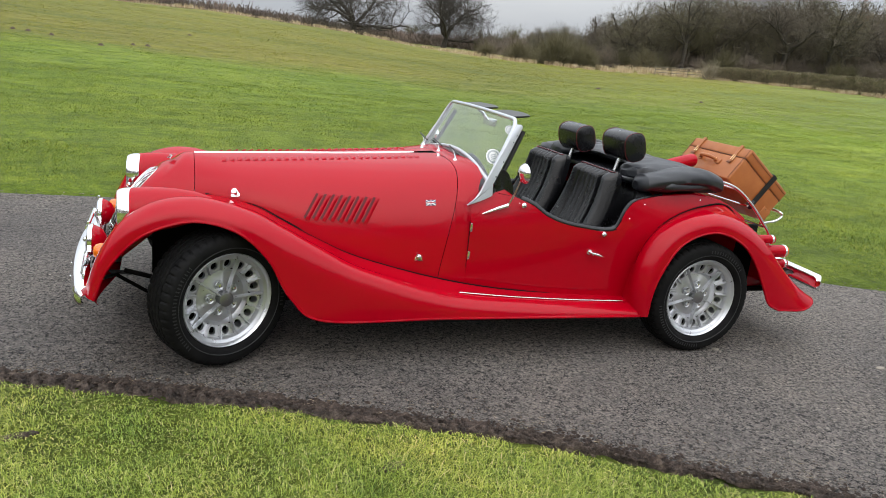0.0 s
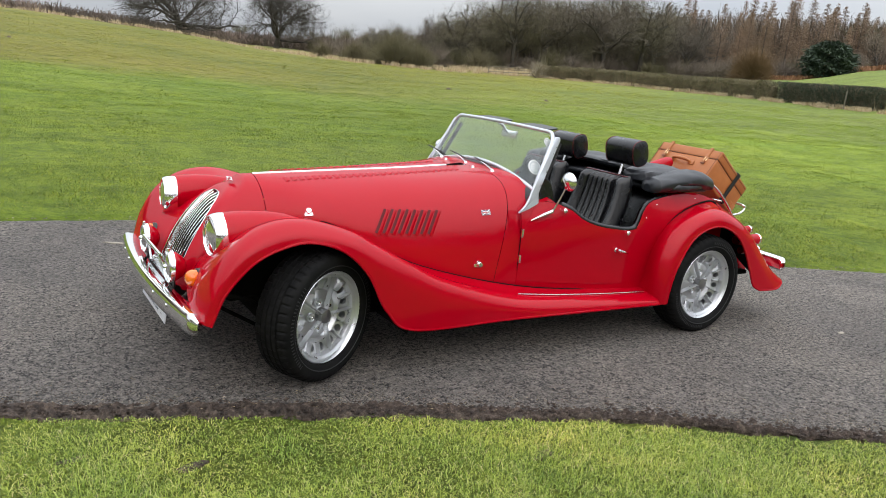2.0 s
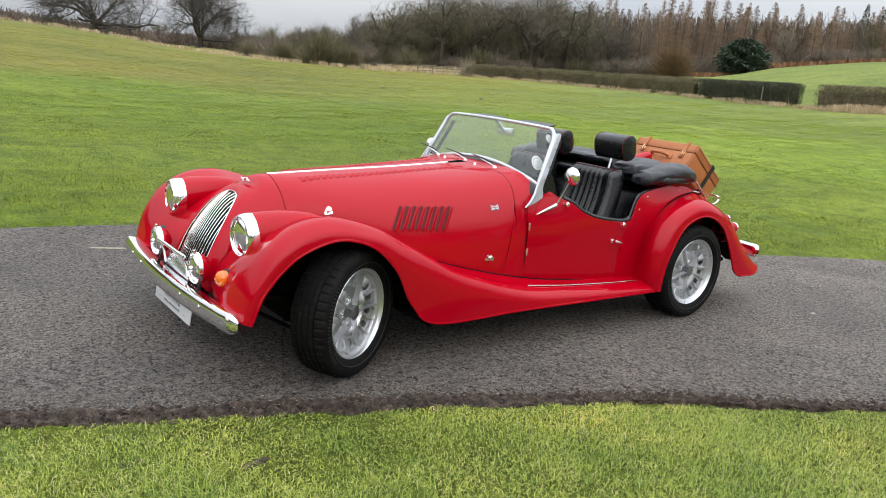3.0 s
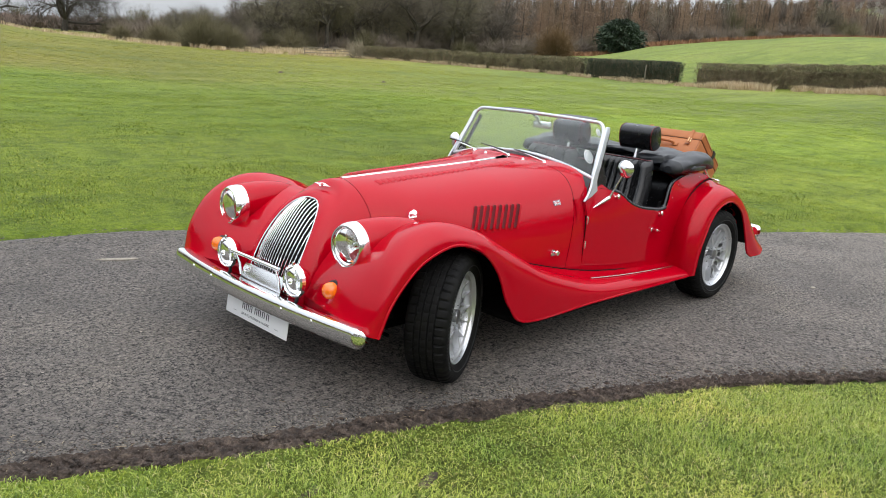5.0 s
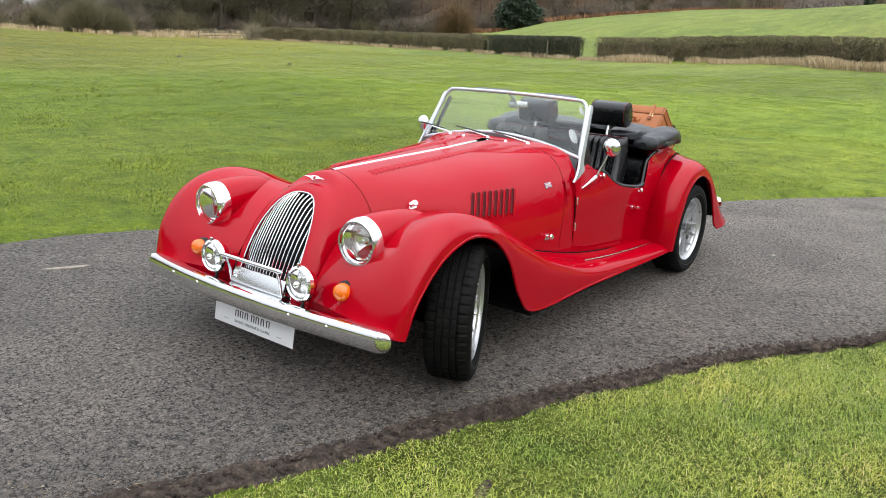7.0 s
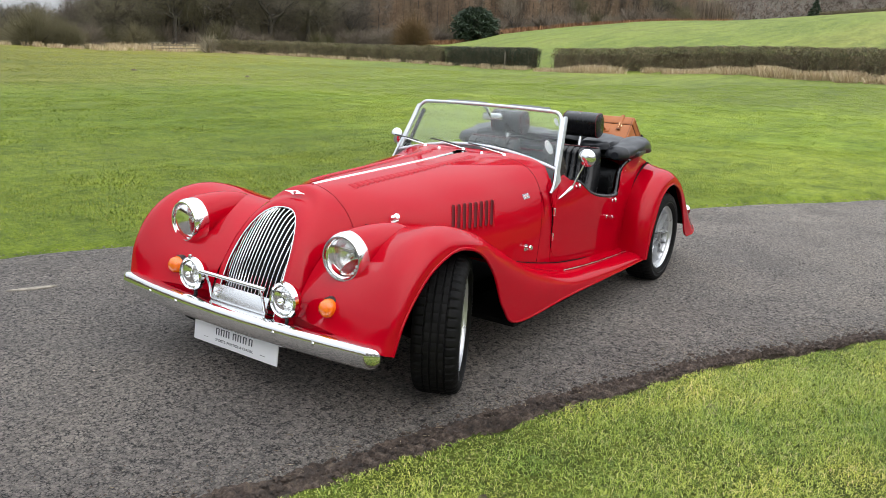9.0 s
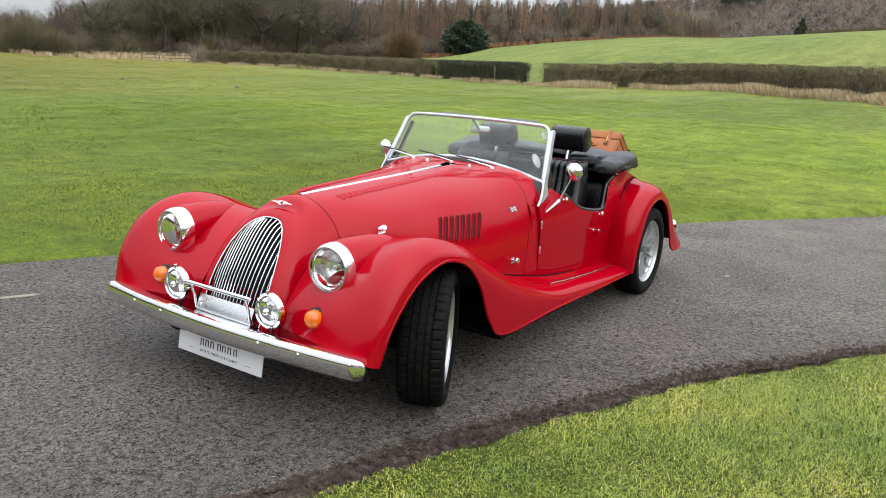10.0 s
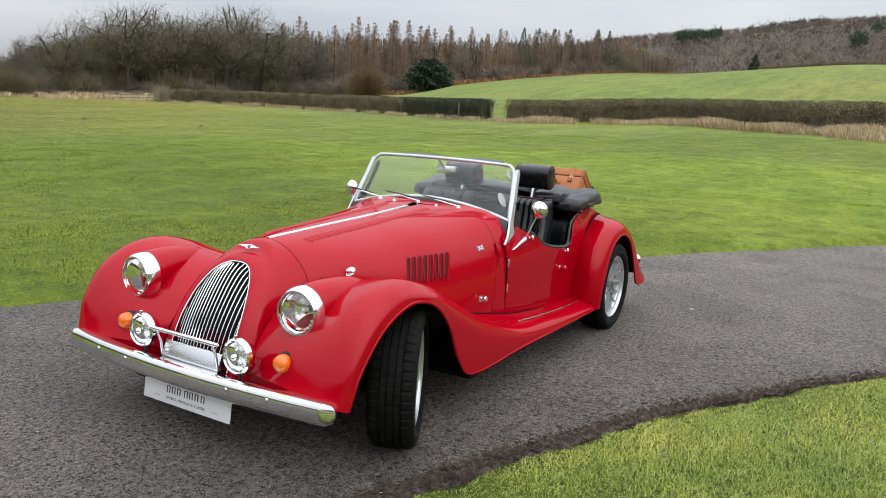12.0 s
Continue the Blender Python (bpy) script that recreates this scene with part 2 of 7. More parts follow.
def facing(p, d, roll=0.0):
    """A pose at p whose z axis points along d."""
    q = Vector(d).to_track_quat("Z", "Y").to_matrix().to_4x4()
    return Matrix.Translation(p) @ q @ Matrix.Rotation(roll, 4, "Z")


# ---- land materials ----
P = plain("field_grass", (0.07, 0.13, 0.02), 0.75, Specular_IOR_Level=0.2)
near_tint = P.ramp(P.noise(0.16, 4, 0.6), (0.35, (0.165, 0.232, 0.022)), (0.6, (0.218, 0.266, 0.030)))
far_tint = P.ramp(P.noise(0.045, 4, 0.6, (0.5, 1, 1)), (0.32, (0.146, 0.188, 0.029)), (0.5, (0.190, 0.232, 0.040)), (0.7, (0.236, 0.248, 0.053)))
clumps = P.ramp(P.noise(2.2, 8, 0.72), (0.30, (0.45, 0.50, 0.40)), (0.5, (0.95, 0.98, 0.92)), (0.72, (1.38, 1.30, 1.25)))
mid = P.ramp(P.noise(8.5, 6, 0.8), (0.34, (0.62, 0.66, 0.55)), (0.5, (1.0, 1.0, 1.0)), (0.66, (1.3, 1.24, 1.2)))
fine = P.ramp(P.noise(34, 5, 0.8, (1, 1.8, 1)), (0.30, (0.50, 0.55, 0.45)), (0.55, (1.0, 1.0, 1.0)), (0.75, (1.5, 1.42, 1.3)))
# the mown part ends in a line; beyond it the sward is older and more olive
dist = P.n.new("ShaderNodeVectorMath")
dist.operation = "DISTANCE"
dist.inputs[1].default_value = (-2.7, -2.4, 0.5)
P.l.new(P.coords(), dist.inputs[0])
far_hill = P.ramp(P.noise(0.045, 4, 0.6, (0.5, 1, 1)), (0.32, (0.115, 0.132, 0.016)), (0.5, (0.190, 0.184, 0.024)), (0.7, (0.250, 0.205, 0.038)))
sxyz = P.n.new("ShaderNodeSeparateXYZ")
P.l.new(P.coords(), sxyz.inputs[0])
brow = P.grey(P.math("SUBTRACT", sxyz.outputs[1], P.math("MULTIPLY", sxyz.outputs[0], 0.9)), -4, 26)
far_tint = P.mix(brow, far_tint, far_hill)
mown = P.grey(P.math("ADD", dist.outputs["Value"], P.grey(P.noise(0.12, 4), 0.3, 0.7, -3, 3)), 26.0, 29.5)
# tone by place: darkest in the mid field, lightest towards +x
sward_tone = P.ramp(P.grey(P.math("ADD", P.math("SUBTRACT", sxyz.outputs[0], P.math("MULTIPLY", sxyz.outputs[1], 0.35)), P.grey(P.noise(0.2, 4), 0.3, 0.7, -2.0, 2.0)), -6, 12), (0.0, (0.93, 0.97, 0.76)), (0.58, (0.80, 0.84, 0.68)), (1.0, (1.22, 1.24, 1.20)))
sward = P.mix(mown, P.mix(1.0, near_tint, sward_tone, "MULTIPLY"), far_tint)
streak = P.ramp(P.noise(0.55, 5, 0.7, (0.22, 1.0, 1.0)), (0.3, (0.62, 0.66, 0.58)), (0.55, (1.0, 1.0, 1.0)), (0.75, (1.25, 1.18, 1.15)))
sward = P.mix(1.0, sward, streak, "MULTIPLY")
# far off lies the floor of the hillside woods, with a clearing or two
floor_c = P.ramp(P.noise(0.011, 3), (0.60, (0.085, 0.068, 0.052)), (0.66, (0.14, 0.165, 0.045)))
glade = P.n.new("ShaderNodeVectorMath")
glade.operation = "DISTANCE"
glade.inputs[1].default_value = (441.9, 67.2, 44.0)
P.l.new(P.coords(), glade.inputs[0])
floor_c = P.mix(P.grey(glade.outputs["Value"], 30, 42), (0.20, 0.25, 0.06), floor_c)
sward = P.mix(P.grey(dist.outputs["Value"], 215, 250), sward, floor_c)
# ground darkened under the dense verge blades, shade between them put into the colour
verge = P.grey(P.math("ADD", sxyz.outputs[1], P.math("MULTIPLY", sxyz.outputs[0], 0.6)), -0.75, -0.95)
blade_gap_shade = P.n.new("ShaderNodeVectorMath")
blade_gap_shade.operation = "DISTANCE"
blade_gap_shade.inputs[1].default_value = (0.8, -2.0, 0.0)
P.l.new(P.coords(), blade_gap_shade.inputs[0])
verge = P.math("MULTIPLY", verge, P.grey(blade_gap_shade.outputs["Value"], 3.0, 1.9))
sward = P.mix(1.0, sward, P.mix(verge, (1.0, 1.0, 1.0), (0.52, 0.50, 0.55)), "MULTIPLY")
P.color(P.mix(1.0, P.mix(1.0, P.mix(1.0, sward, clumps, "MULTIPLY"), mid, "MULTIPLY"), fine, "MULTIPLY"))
P.bump(P.math("ADD", P.noise(30, 6, 0.8), P.noise(3, 5, 0.7)), 0.9, 0.05)
GRASS_GROUND = P.m
P = plain("grass_blade", (0.08, 0.16, 0.02), 0.55, Specular_IOR_Level=0.3)
P.color(P.mix(1.0, P.ramp(P.island(), (0.0, (0.060, 0.105, 0.012)), (0.35, (0.215, 0.290, 0.032)), (0.85, (0.39, 0.445, 0.080)), (0.96, (0.50, 0.48, 0.17)), (1.0, (0.52, 0.42, 0.24))),
              P.ramp(P.noise(1.6, 3), (0.3, (0.66, 0.78, 0.7)), (0.5, (1.0, 1.0, 1.0)), (0.72, (1.42, 1.2, 1.3))), "MULTIPLY"))
BLADE = P.m
P = plain("pasture_blade", (0.12, 0.18, 0.02), 0.6, Specular_IOR_Level=0.2)
bxyz = P.n.new("ShaderNodeSeparateXYZ")
P.l.new(P.coords(), bxyz.inputs[0])
# blades follow the ground's change of tone across the field
sward_tone = P.ramp(P.grey(P.math("ADD", P.math("SUBTRACT", bxyz.outputs[0], P.math("MULTIPLY", bxyz.outputs[1], 0.35)), P.grey(P.noise(0.2, 4), 0.3, 0.7, -2.0, 2.0)), -6, 12), (0.0, (0.93, 0.97, 0.76)), (0.58, (0.80, 0.84, 0.68)), (1.0, (1.22, 1.24, 1.20)))
P.color(P.mix(1.0, P.mix(1.0, sward_tone, P.ramp(P.island(), (0.0, (0.060, 0.100, 0.010)), (0.5, (0.190, 0.255, 0.024)), (0.90, (0.325, 0.360, 0.055)), (1.0, (0.44, 0.39, 0.14))), "MULTIPLY"),
              P.ramp(P.noise(1.1, 4), (0.3, (0.72, 0.78, 0.7)), (0.7, (1.25, 1.18, 1.1))), "MULTIPLY"))
FIELD_BLADE = P.m
P = plain("tuft_blade", (0.12, 0.18, 0.02), 0.7, Specular_IOR_Level=0.15)
txyz = P.n.new("ShaderNodeSeparateXYZ")
P.l.new(P.coords(), txyz.inputs[0])
olive = P.grey(P.math("ADD", txyz.outputs[1], P.grey(P.noise(0.12, 4), 0.3, 0.7, -4, 4)), 22, 34)
sward_tone = P.ramp(P.grey(P.math("ADD", P.math("SUBTRACT", txyz.outputs[0], P.math("MULTIPLY", txyz.outputs[1], 0.35)), P.grey(P.noise(0.2, 4), 0.3, 0.7, -2.0, 2.0)), -6, 12), (0.0, (0.93, 0.97, 0.76)), (0.58, (0.80, 0.84, 0.68)), (1.0, (1.22, 1.24, 1.20)))
P.color(P.mix(1.0, P.mix(1.0, P.mix(olive, (0.165, 0.225, 0.022), (0.215, 0.215, 0.028)), sward_tone, "MULTIPLY"), P.ramp(P.island(), (0.0, (0.55, 0.62, 0.5)), (0.6, (1.0, 1.0, 1.0)), (1.0, (1.6, 1.45, 1.5))), "MULTIPLY"))
TUFT = P.m
P = plain("dry_grass", (0.36, 0.27, 0.15), 0.8)
P.color(P.ramp(P.island(), (0.0, (0.30, 0.21, 0.11)), (0.6, (0.50, 0.39, 0.24)), (1.0, (0.60, 0.50, 0.34))))
DRY = P.m
P = plain("bracken", (0.2, 0.09, 0.04), 0.85)
P.color(P.ramp(P.island(), (0.0, (0.16, 0.07, 0.03)), (1.0, (0.30, 0.16, 0.08))))
BRACKEN = P.m
# asphalt: dark binder, pale chips, worn dusty patches and fine relief
P = plain("asphalt", (0.05, 0.05, 0.05), 0.85)
chips = P.ramp(P.voronoi(85, "F1", "Color"), (0.15, (0.72, 0.72, 0.73)), (0.75, (1.18, 1.16, 1.13)), (0.94, (1.35, 1.32, 1.26)), (0.985, (2.3, 2.2, 2.05)))
base = P.ramp(P.noise(0.9, 6, 0.65), (0.3, (0.134, 0.121, 0.110)), (0.5, (0.184, 0.165, 0.149)), (0.75, (0.250, 0.220, 0.190)))
# base colour lifts by about a third towards +x
lane_x = P.n.new("ShaderNodeSeparateXYZ")
P.l.new(P.coords(), lane_x.inputs[0])
base = P.mix(1.0, base, P.ramp(P.grey(P.math("ADD", lane_x.outputs[0], P.grey(P.noise(0.5, 4), 0.3, 0.7, -1.0, 1.0)), 0.8, 5.0), (0.0, (1.0, 1.0, 1.0)), (1.0, (1.32, 1.31, 1.30))), "MULTIPLY")
# the colour itself goes nearly black in pits and crevices between stones
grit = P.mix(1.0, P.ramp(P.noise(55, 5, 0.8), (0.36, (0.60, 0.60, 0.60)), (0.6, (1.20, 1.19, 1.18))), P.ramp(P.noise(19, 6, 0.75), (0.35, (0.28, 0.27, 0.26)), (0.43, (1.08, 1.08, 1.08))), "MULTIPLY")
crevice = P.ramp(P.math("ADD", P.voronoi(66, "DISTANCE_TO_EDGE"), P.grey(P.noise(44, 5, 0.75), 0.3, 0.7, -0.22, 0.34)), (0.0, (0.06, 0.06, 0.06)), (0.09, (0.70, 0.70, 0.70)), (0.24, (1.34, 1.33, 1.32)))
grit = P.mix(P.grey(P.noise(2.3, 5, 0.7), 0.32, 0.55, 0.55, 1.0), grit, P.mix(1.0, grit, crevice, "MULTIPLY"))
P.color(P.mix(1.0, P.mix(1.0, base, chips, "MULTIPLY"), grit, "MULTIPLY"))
P.rough(P.grey(P.noise(3, 4), 0.3, 0.8, 0.72, 0.95))
P.bump(P.math("ADD", P.math("MULTIPLY", P.voronoi(66), 0.6), P.math("MULTIPLY", P.noise(34, 6, 0.78), 2.2)), 1.0, 0.03)
ASPHALT = P.m
P = plain("damp_soil", (0.05, 0.032, 0.022), 0.9)
P.color(P.ramp(P.noise(26, 7, 0.75), (0.3, (0.026, 0.018, 0.014)), (0.5, (0.095, 0.066, 0.050)), (0.70, (0.26, 0.19, 0.14))))
P.bump(P.noise(60, 6, 0.85), 1.0, 0.04)
SOIL = P.m
P = plain("loose_stone", (0.2, 0.19, 0.17), 0.8)
P.color(P.ramp(P.island(), (0.0, (0.07, 0.065, 0.06)), (0.6, (0.16, 0.145, 0.125)), (0.95, (0.34, 0.30, 0.24))))
STONE = P.m
P = plain("bark", (0.05, 0.042, 0.034), 0.9)
P.color(P.ramp(P.noise(3, 5), (0.3, (0.034, 0.029, 0.024)), (0.7, (0.075, 0.066, 0.052))))
BARK = P.m


def twig_mat(name, lo, hi):
    q = plain(name, lo, 0.9, Specular_IOR_Level=0.1)
    q.color(q.mix(q.random(), lo, hi))
    return q.m


TWIG = twig_mat("grey_brown_twigs", (0.14, 0.116, 0.096), (0.21, 0.174, 0.138))
TWIG_GREEN = twig_mat("mossy_twigs", (0.115, 0.108, 0.062), (0.165, 0.145, 0.090))
TWIG_LARCH = twig_mat("russet_larch_twigs", (0.195, 0.140, 0.098), (0.295, 0.205, 0.138))
P = plain("hedge_twigs", (0.16, 0.128, 0.088), 0.9, Specular_IOR_Level=0.1)
P.color(P.mix(1.0, P.ramp(P.island(), (0.0, (0.065, 0.050, 0.034)), (0.6, (0.165, 0.130, 0.088)), (1.0, (0.33, 0.27, 0.18))), P.ramp(P.noise(0.9, 4), (0.35, (0.6, 0.6, 0.6)), (0.65, (1.35, 1.35, 1.35))), "MULTIPLY"))
TWIG_HEDGE = P.m
P = plain("evergreen_needles", (0.02, 0.04, 0.018), 0.7)
P.color(P.ramp(P.island(), (0.0, (0.010, 0.022, 0.011)), (1.0, (0.034, 0.060, 0.026))))
NEEDLE = P.m
P = plain("hedge_leaves", (0.05, 0.06, 0.02), 0.6)
P.color(P.ramp(P.island(), (0.0, (0.040, 0.044, 0.020)), (0.5, (0.125, 0.122, 0.052)), (0.9, (0.25, 0.23, 0.10)), (1.0, (0.34, 0.25, 0.13))))
HEDGE_LEAF = P.m
P = plain("weathered_wood", (0.2, 0.17, 0.13), 0.85)
P.color(P.ramp(P.noise(5, 5, 0.6, (1, 1, 8)), (0.3, (0.12, 0.10, 0.075)), (0.7, (0.27, 0.235, 0.18))))
POST_WOOD = P.m

# ---- the lie of the land ----
NEAR_EDGE = [(-60, 2.0), (-20, 1.2), (-8, 0.55), (-4, 0.2), (-1.8, -0.43), (-1.38, -0.60), (-0.86, -0.83), (-0.4, -0.97), (0, -1.13), (0.65, -1.40), (1.25, -1.66), (1.7, -1.96), (2.1, -2.20), (2.6, -2.56), (5, -4.3), (10, -8), (60, -45)]
FAR_EDGE = [(-60, 5.6), (-20, 4.9), (-8, 4.1), (-4, 3.3), (-1.5, 2.95), (-0.1, 2.80), (0.6, 2.55), (2.5, 1.6), (5.1, 0.2), (6, -0.2), (7, -0.82), (9.6, -2.5), (14, -6), (60, -42)]


def wobble(x, seed, amp):
    return amp * (noise.noise((x * 2.1, seed, 0.3)) + 0.5 * noise.noise((x * 7.3, seed, 1.7)))


EDGE_X = np.linspace(-60, 60, 6001)
NEAR_T = np.array([keyed(x, NEAR_EDGE) + (wobble(x, 5.1, 0.05) if abs(x) < 12 else 0) for x in EDGE_X])
FAR_T = np.array([keyed(x, FAR_EDGE) + (wobble(x, 9.7, 0.05) if abs(x) < 14 else 0) for x in EDGE_X])


def near_edge(x):
    return np.interp(x, EDGE_X, NEAR_T)


def far_edge(x):
    return np.interp(x, EDGE_X, FAR_T)


def waves(x, y, seed, scale):
    """Cheap smooth undulation of about -1 to 1, for whole arrays."""
    rg = np.random.default_rng(seed)
    out = 0
    for k in range(7):
        a, q, p = rg.uniform(0, 6.28), scale * rg.uniform(0.6, 1.9), rg.uniform(0, 6.28)
        out = out + np.sin((x * math.cos(a) + y * math.sin(a)) * q + p + 1.3 * np.sin((y * math.cos(a) - x * math.sin(a)) * q * 0.7 + p * 2))
    return out / 3.2


EYE_X, EYE_Y = -2.7, -2.4
# by bearing (degrees from +x): the field's far boundary, distance and height
BOUND_R = [(-60, 60), (-5, 49), (2.8, 50), (13.5, 57), (26, 61), (38, 82), (50, 104), (61, 106), (71, 115), (77, 122), (86, 112), (92, 102), (100, 96), (140, 90), (200, 70)]
BOUND_Z = [(-60, 0.4), (-5, 1.4), (2.8, 1.5), (13.5, 1.42), (26, 1.0), (38, 0.9), (50, 0.8), (61, 0.42), (71, 1.0), (77, 2.3), (86, 3.1), (92, 3.05), (100, 3.8), (140, 4.0), (200, 0.3)]
BACK_R = [(-60, 200), (0, 180), (14, 190), (22, 185), (30, 165), (36, 150), (50, 160), (71, 180), (90, 190), (200, 200)]
BACK_Z = [(-60, 5), (0, 14.6), (14, 12.6), (20, 11.6), (30, 7.0), (33, 4.6), (40, 3.6), (50, 2.9), (61, 1.6), (71, 1.5), (86, 2.0), (200, 2)]
HILL_Z = [(-60, 40), (0, 98), (10, 87), (16, 80), (20, 72), (23, 60), (30, 35), (45, 14), (200, 8)]


BEARING = np.linspace(-60, 200, 1041)
T_BR, T_BZ, T_KR, T_KZ, T_HZ = (np.array([keyed(q, t) for q in BEARING]) for t in (BOUND_R, BOUND_Z, BACK_R, BACK_Z, HILL_Z))


def land(x, y):
    """Height of the ground outside the road."""
    x, y = np.asarray(x, float), np.asarray(y, float)
    dx, dy = x - EYE_X, y - EYE_Y
    r, a = np.hypot(dx, dy), np.degrees(np.arctan2(dy, dx))
    a = np.where(a < -120, a + 360, a)
    rb, zb, r2, z2, hz = (np.interp(a, BEARING, t) for t in (T_BR, T_BZ, T_KR, T_KZ, T_HZ))
    t1 = np.clip((r - 9) / (rb - 9), 0, 1)
    t2 = np.clip((r - rb) / (r2 - rb), 0, 1)
    t3 = np.clip((r - r2) / (320 - r2), 0, 1)
    t4 = np.clip((r - 320) / 480, 0, 1)
    z = zb * t1 ** 1.35 + (z2 - zb) * t2 * (1.7 - 0.7 * t2) - 3.0 * np.sin(t3 * math.pi / 2) + (hz - z2 + 3) * t4 * t4 * (3 - 2 * t4)
    z = z + 0.05 * waves(x, y, 3, 0.35) * np.clip((r - 6) / 20, 0, 1)
    return float(z) if z.ndim == 0 else z


def ground_z(x, y):
    """Height of the turf, stepped down under the road."""
    z = land(x, y) + 0.012 + 0.012 * waves(x, y, 5, 2.4)
    d = np.minimum(y - near_edge(x), far_edge(x) - y)
    k = np.where(np.abs(x) < 60, np.clip((d + 0.03) / 0.12, 0, 1), 0)
    return z * (1 - k) - 0.06 * k


def even_then_wide(c, fine_half, step, reach, grow):
    out, s, x = [0.0], step, 0.0
    while x < reach:
        if x > fine_half:
            s *= grow
        x += s
        out.append(x)
    return [c - q for q in reversed(out[1:])] + [c + q for q in out]


gx = even_then_wide(1.5, 7.5, 0.12, 1600, 1.085)
gy = even_then_wide(0.5, 5.0, 0.12, 1600, 1.085)
ground_x, ground_y = (q.ravel() for q in np.meshgrid(gx, gy, indexing="ij"))
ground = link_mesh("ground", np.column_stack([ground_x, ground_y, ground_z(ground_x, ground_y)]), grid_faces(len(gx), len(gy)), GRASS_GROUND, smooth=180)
tagged(ground, "green winter pasture rising to a low hill", "field", kind="structure")

# the lane: a gently cambered strip with a ragged margin
rv, rx = [], [x for x in even_then_wide(1.5, 9, 0.12, 58, 1.12)]
RN = 30
for x in rx:
    a, b = near_edge(x) - 0.02, far_edge(x) + 0.02
    for j in range(RN + 1):
        t = j / RN
        y = a + (b - a) * t
        z = 0.012 * math.sin(t * math.pi) - 0.012 + 0.004 * noise.noise((x * 1.3, y * 1.3, 7))
        if j in (0, RN):
            z -= 0.05
        rv.append((x, y, z))
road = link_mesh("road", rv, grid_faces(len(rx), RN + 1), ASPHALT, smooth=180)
tagged(road, "worn dark asphalt lane with pale stone chips", "road", kind="structure")


# ---- the car ----
car = empty("car", "glossy red open two-seat roadster with chrome trim parked on asphalt", "car")


def wing_skin(guides, nu, nv):
    return thick(loft(guides, nu, nv), nu, nv, 0.004)


# guide lines of a front wing, lip to body seam, from its nose over the wheel and back along the running board
FW_LIP = [(-0.53, 0.80, 0.33), (-0.475, 0.812, 0.47), (-0.365, 0.82, 0.597), (-0.235, 0.82, 0.661), (-0.105, 0.82, 0.678), (0.05, 0.82, 0.629), (0.178, 0.82, 0.51), (0.285, 0.82, 0.328), (0.45, 0.82, 0.22), (1.0, 0.825, 0.22), (1.5, 0.835, 0.217), (2.13, 0.845, 0.213)]
FW_SIDE = [(-0.555, 0.77, 0.335), (-0.505, 0.795, 0.492), (-0.405, 0.805, 0.63), (-0.27, 0.80, 0.703), (-0.12, 0.80, 0.715), (0.08, 0.80, 0.665), (0.24, 0.805, 0.57), (0.41, 0.81, 0.47), (0.62, 0.815, 0.375), (1.05, 0.815, 0.285), (1.5, 0.82, 0.253), (2.13, 0.83, 0.235)]
FW_CROWN = [(-0.57, 0.68, 0.34), (-0.515, 0.71, 0.50), (-0.43, 0.715, 0.64), (-0.30, 0.71, 0.73), (-0.12, 0.71, 0.755), (0.10, 0.72, 0.70), (0.25, 0.735, 0.625), (0.42, 0.75, 0.535), (0.63, 0.765, 0.435), (1.06, 0.765, 0.32), (1.5, 0.77, 0.281), (2.13, 0.775, 0.25)]
FW_INNER = [(-0.555, 0.54, 0.36), (-0.505, 0.54, 0.49), (-0.41, 0.53, 0.60), (-0.28, 0.51, 0.68), (-0.10, 0.53, 0.72), (0.12, 0.57, 0.675), (0.27, 0.60, 0.60), (0.44, 0.635, 0.515), (0.65, 0.665, 0.425), (1.07, 0.695, 0.328), (1.5, 0.70, 0.28), (2.13, 0.72, 0.256)]
FW_SEAM = [(-0.50, 0.26, 0.36), (-0.44, 0.26, 0.47), (-0.34, 0.255, 0.57), (-0.23, 0.25, 0.63), (-0.07, 0.27, 0.68), (0.14, 0.36, 0.655), (0.28, 0.42, 0.595), (0.45, 0.47, 0.515), (0.66, 0.52, 0.435), (1.07, 0.595, 0.345), (1.5, 0.63, 0.29), (2.13, 0.66, 0.262)]
RW_LIP = [(2.15, 0.86, 0.215), (2.155, 0.87, 0.35), (2.19, 0.875, 0.47), (2.27, 0.875, 0.60), (2.39, 0.875, 0.668), (2.53, 0.875, 0.678), (2.68, 0.875, 0.615), (2.79, 0.87, 0.51), (2.88, 0.87, 0.37), (2.94, 0.87, 0.275), (3.02, 0.87, 0.235)]
RW_SIDE = [(2.12, 0.855, 0.215), (2.115, 0.86, 0.36), (2.14, 0.86, 0.49), (2.22, 0.86, 0.63), (2.35, 0.86, 0.71), (2.52, 0.86, 0.73), (2.70, 0.86, 0.67), (2.84, 0.86, 0.57), (2.97, 0.86, 0.44), (3.10, 0.86, 0.315), (3.22, 0.86, 0.232)]
RW_CROWN = [(2.10, 0.79, 0.215), (2.085, 0.79, 0.38), (2.11, 0.79, 0.525), (2.195, 0.79, 0.655), (2.34, 0.79, 0.738), (2.53, 0.785, 0.766), (2.71, 0.785, 0.722), (2.87, 0.79, 0.63), (3.02, 0.79, 0.49), (3.17, 0.79, 0.365), (3.32, 0.79, 0.275)]
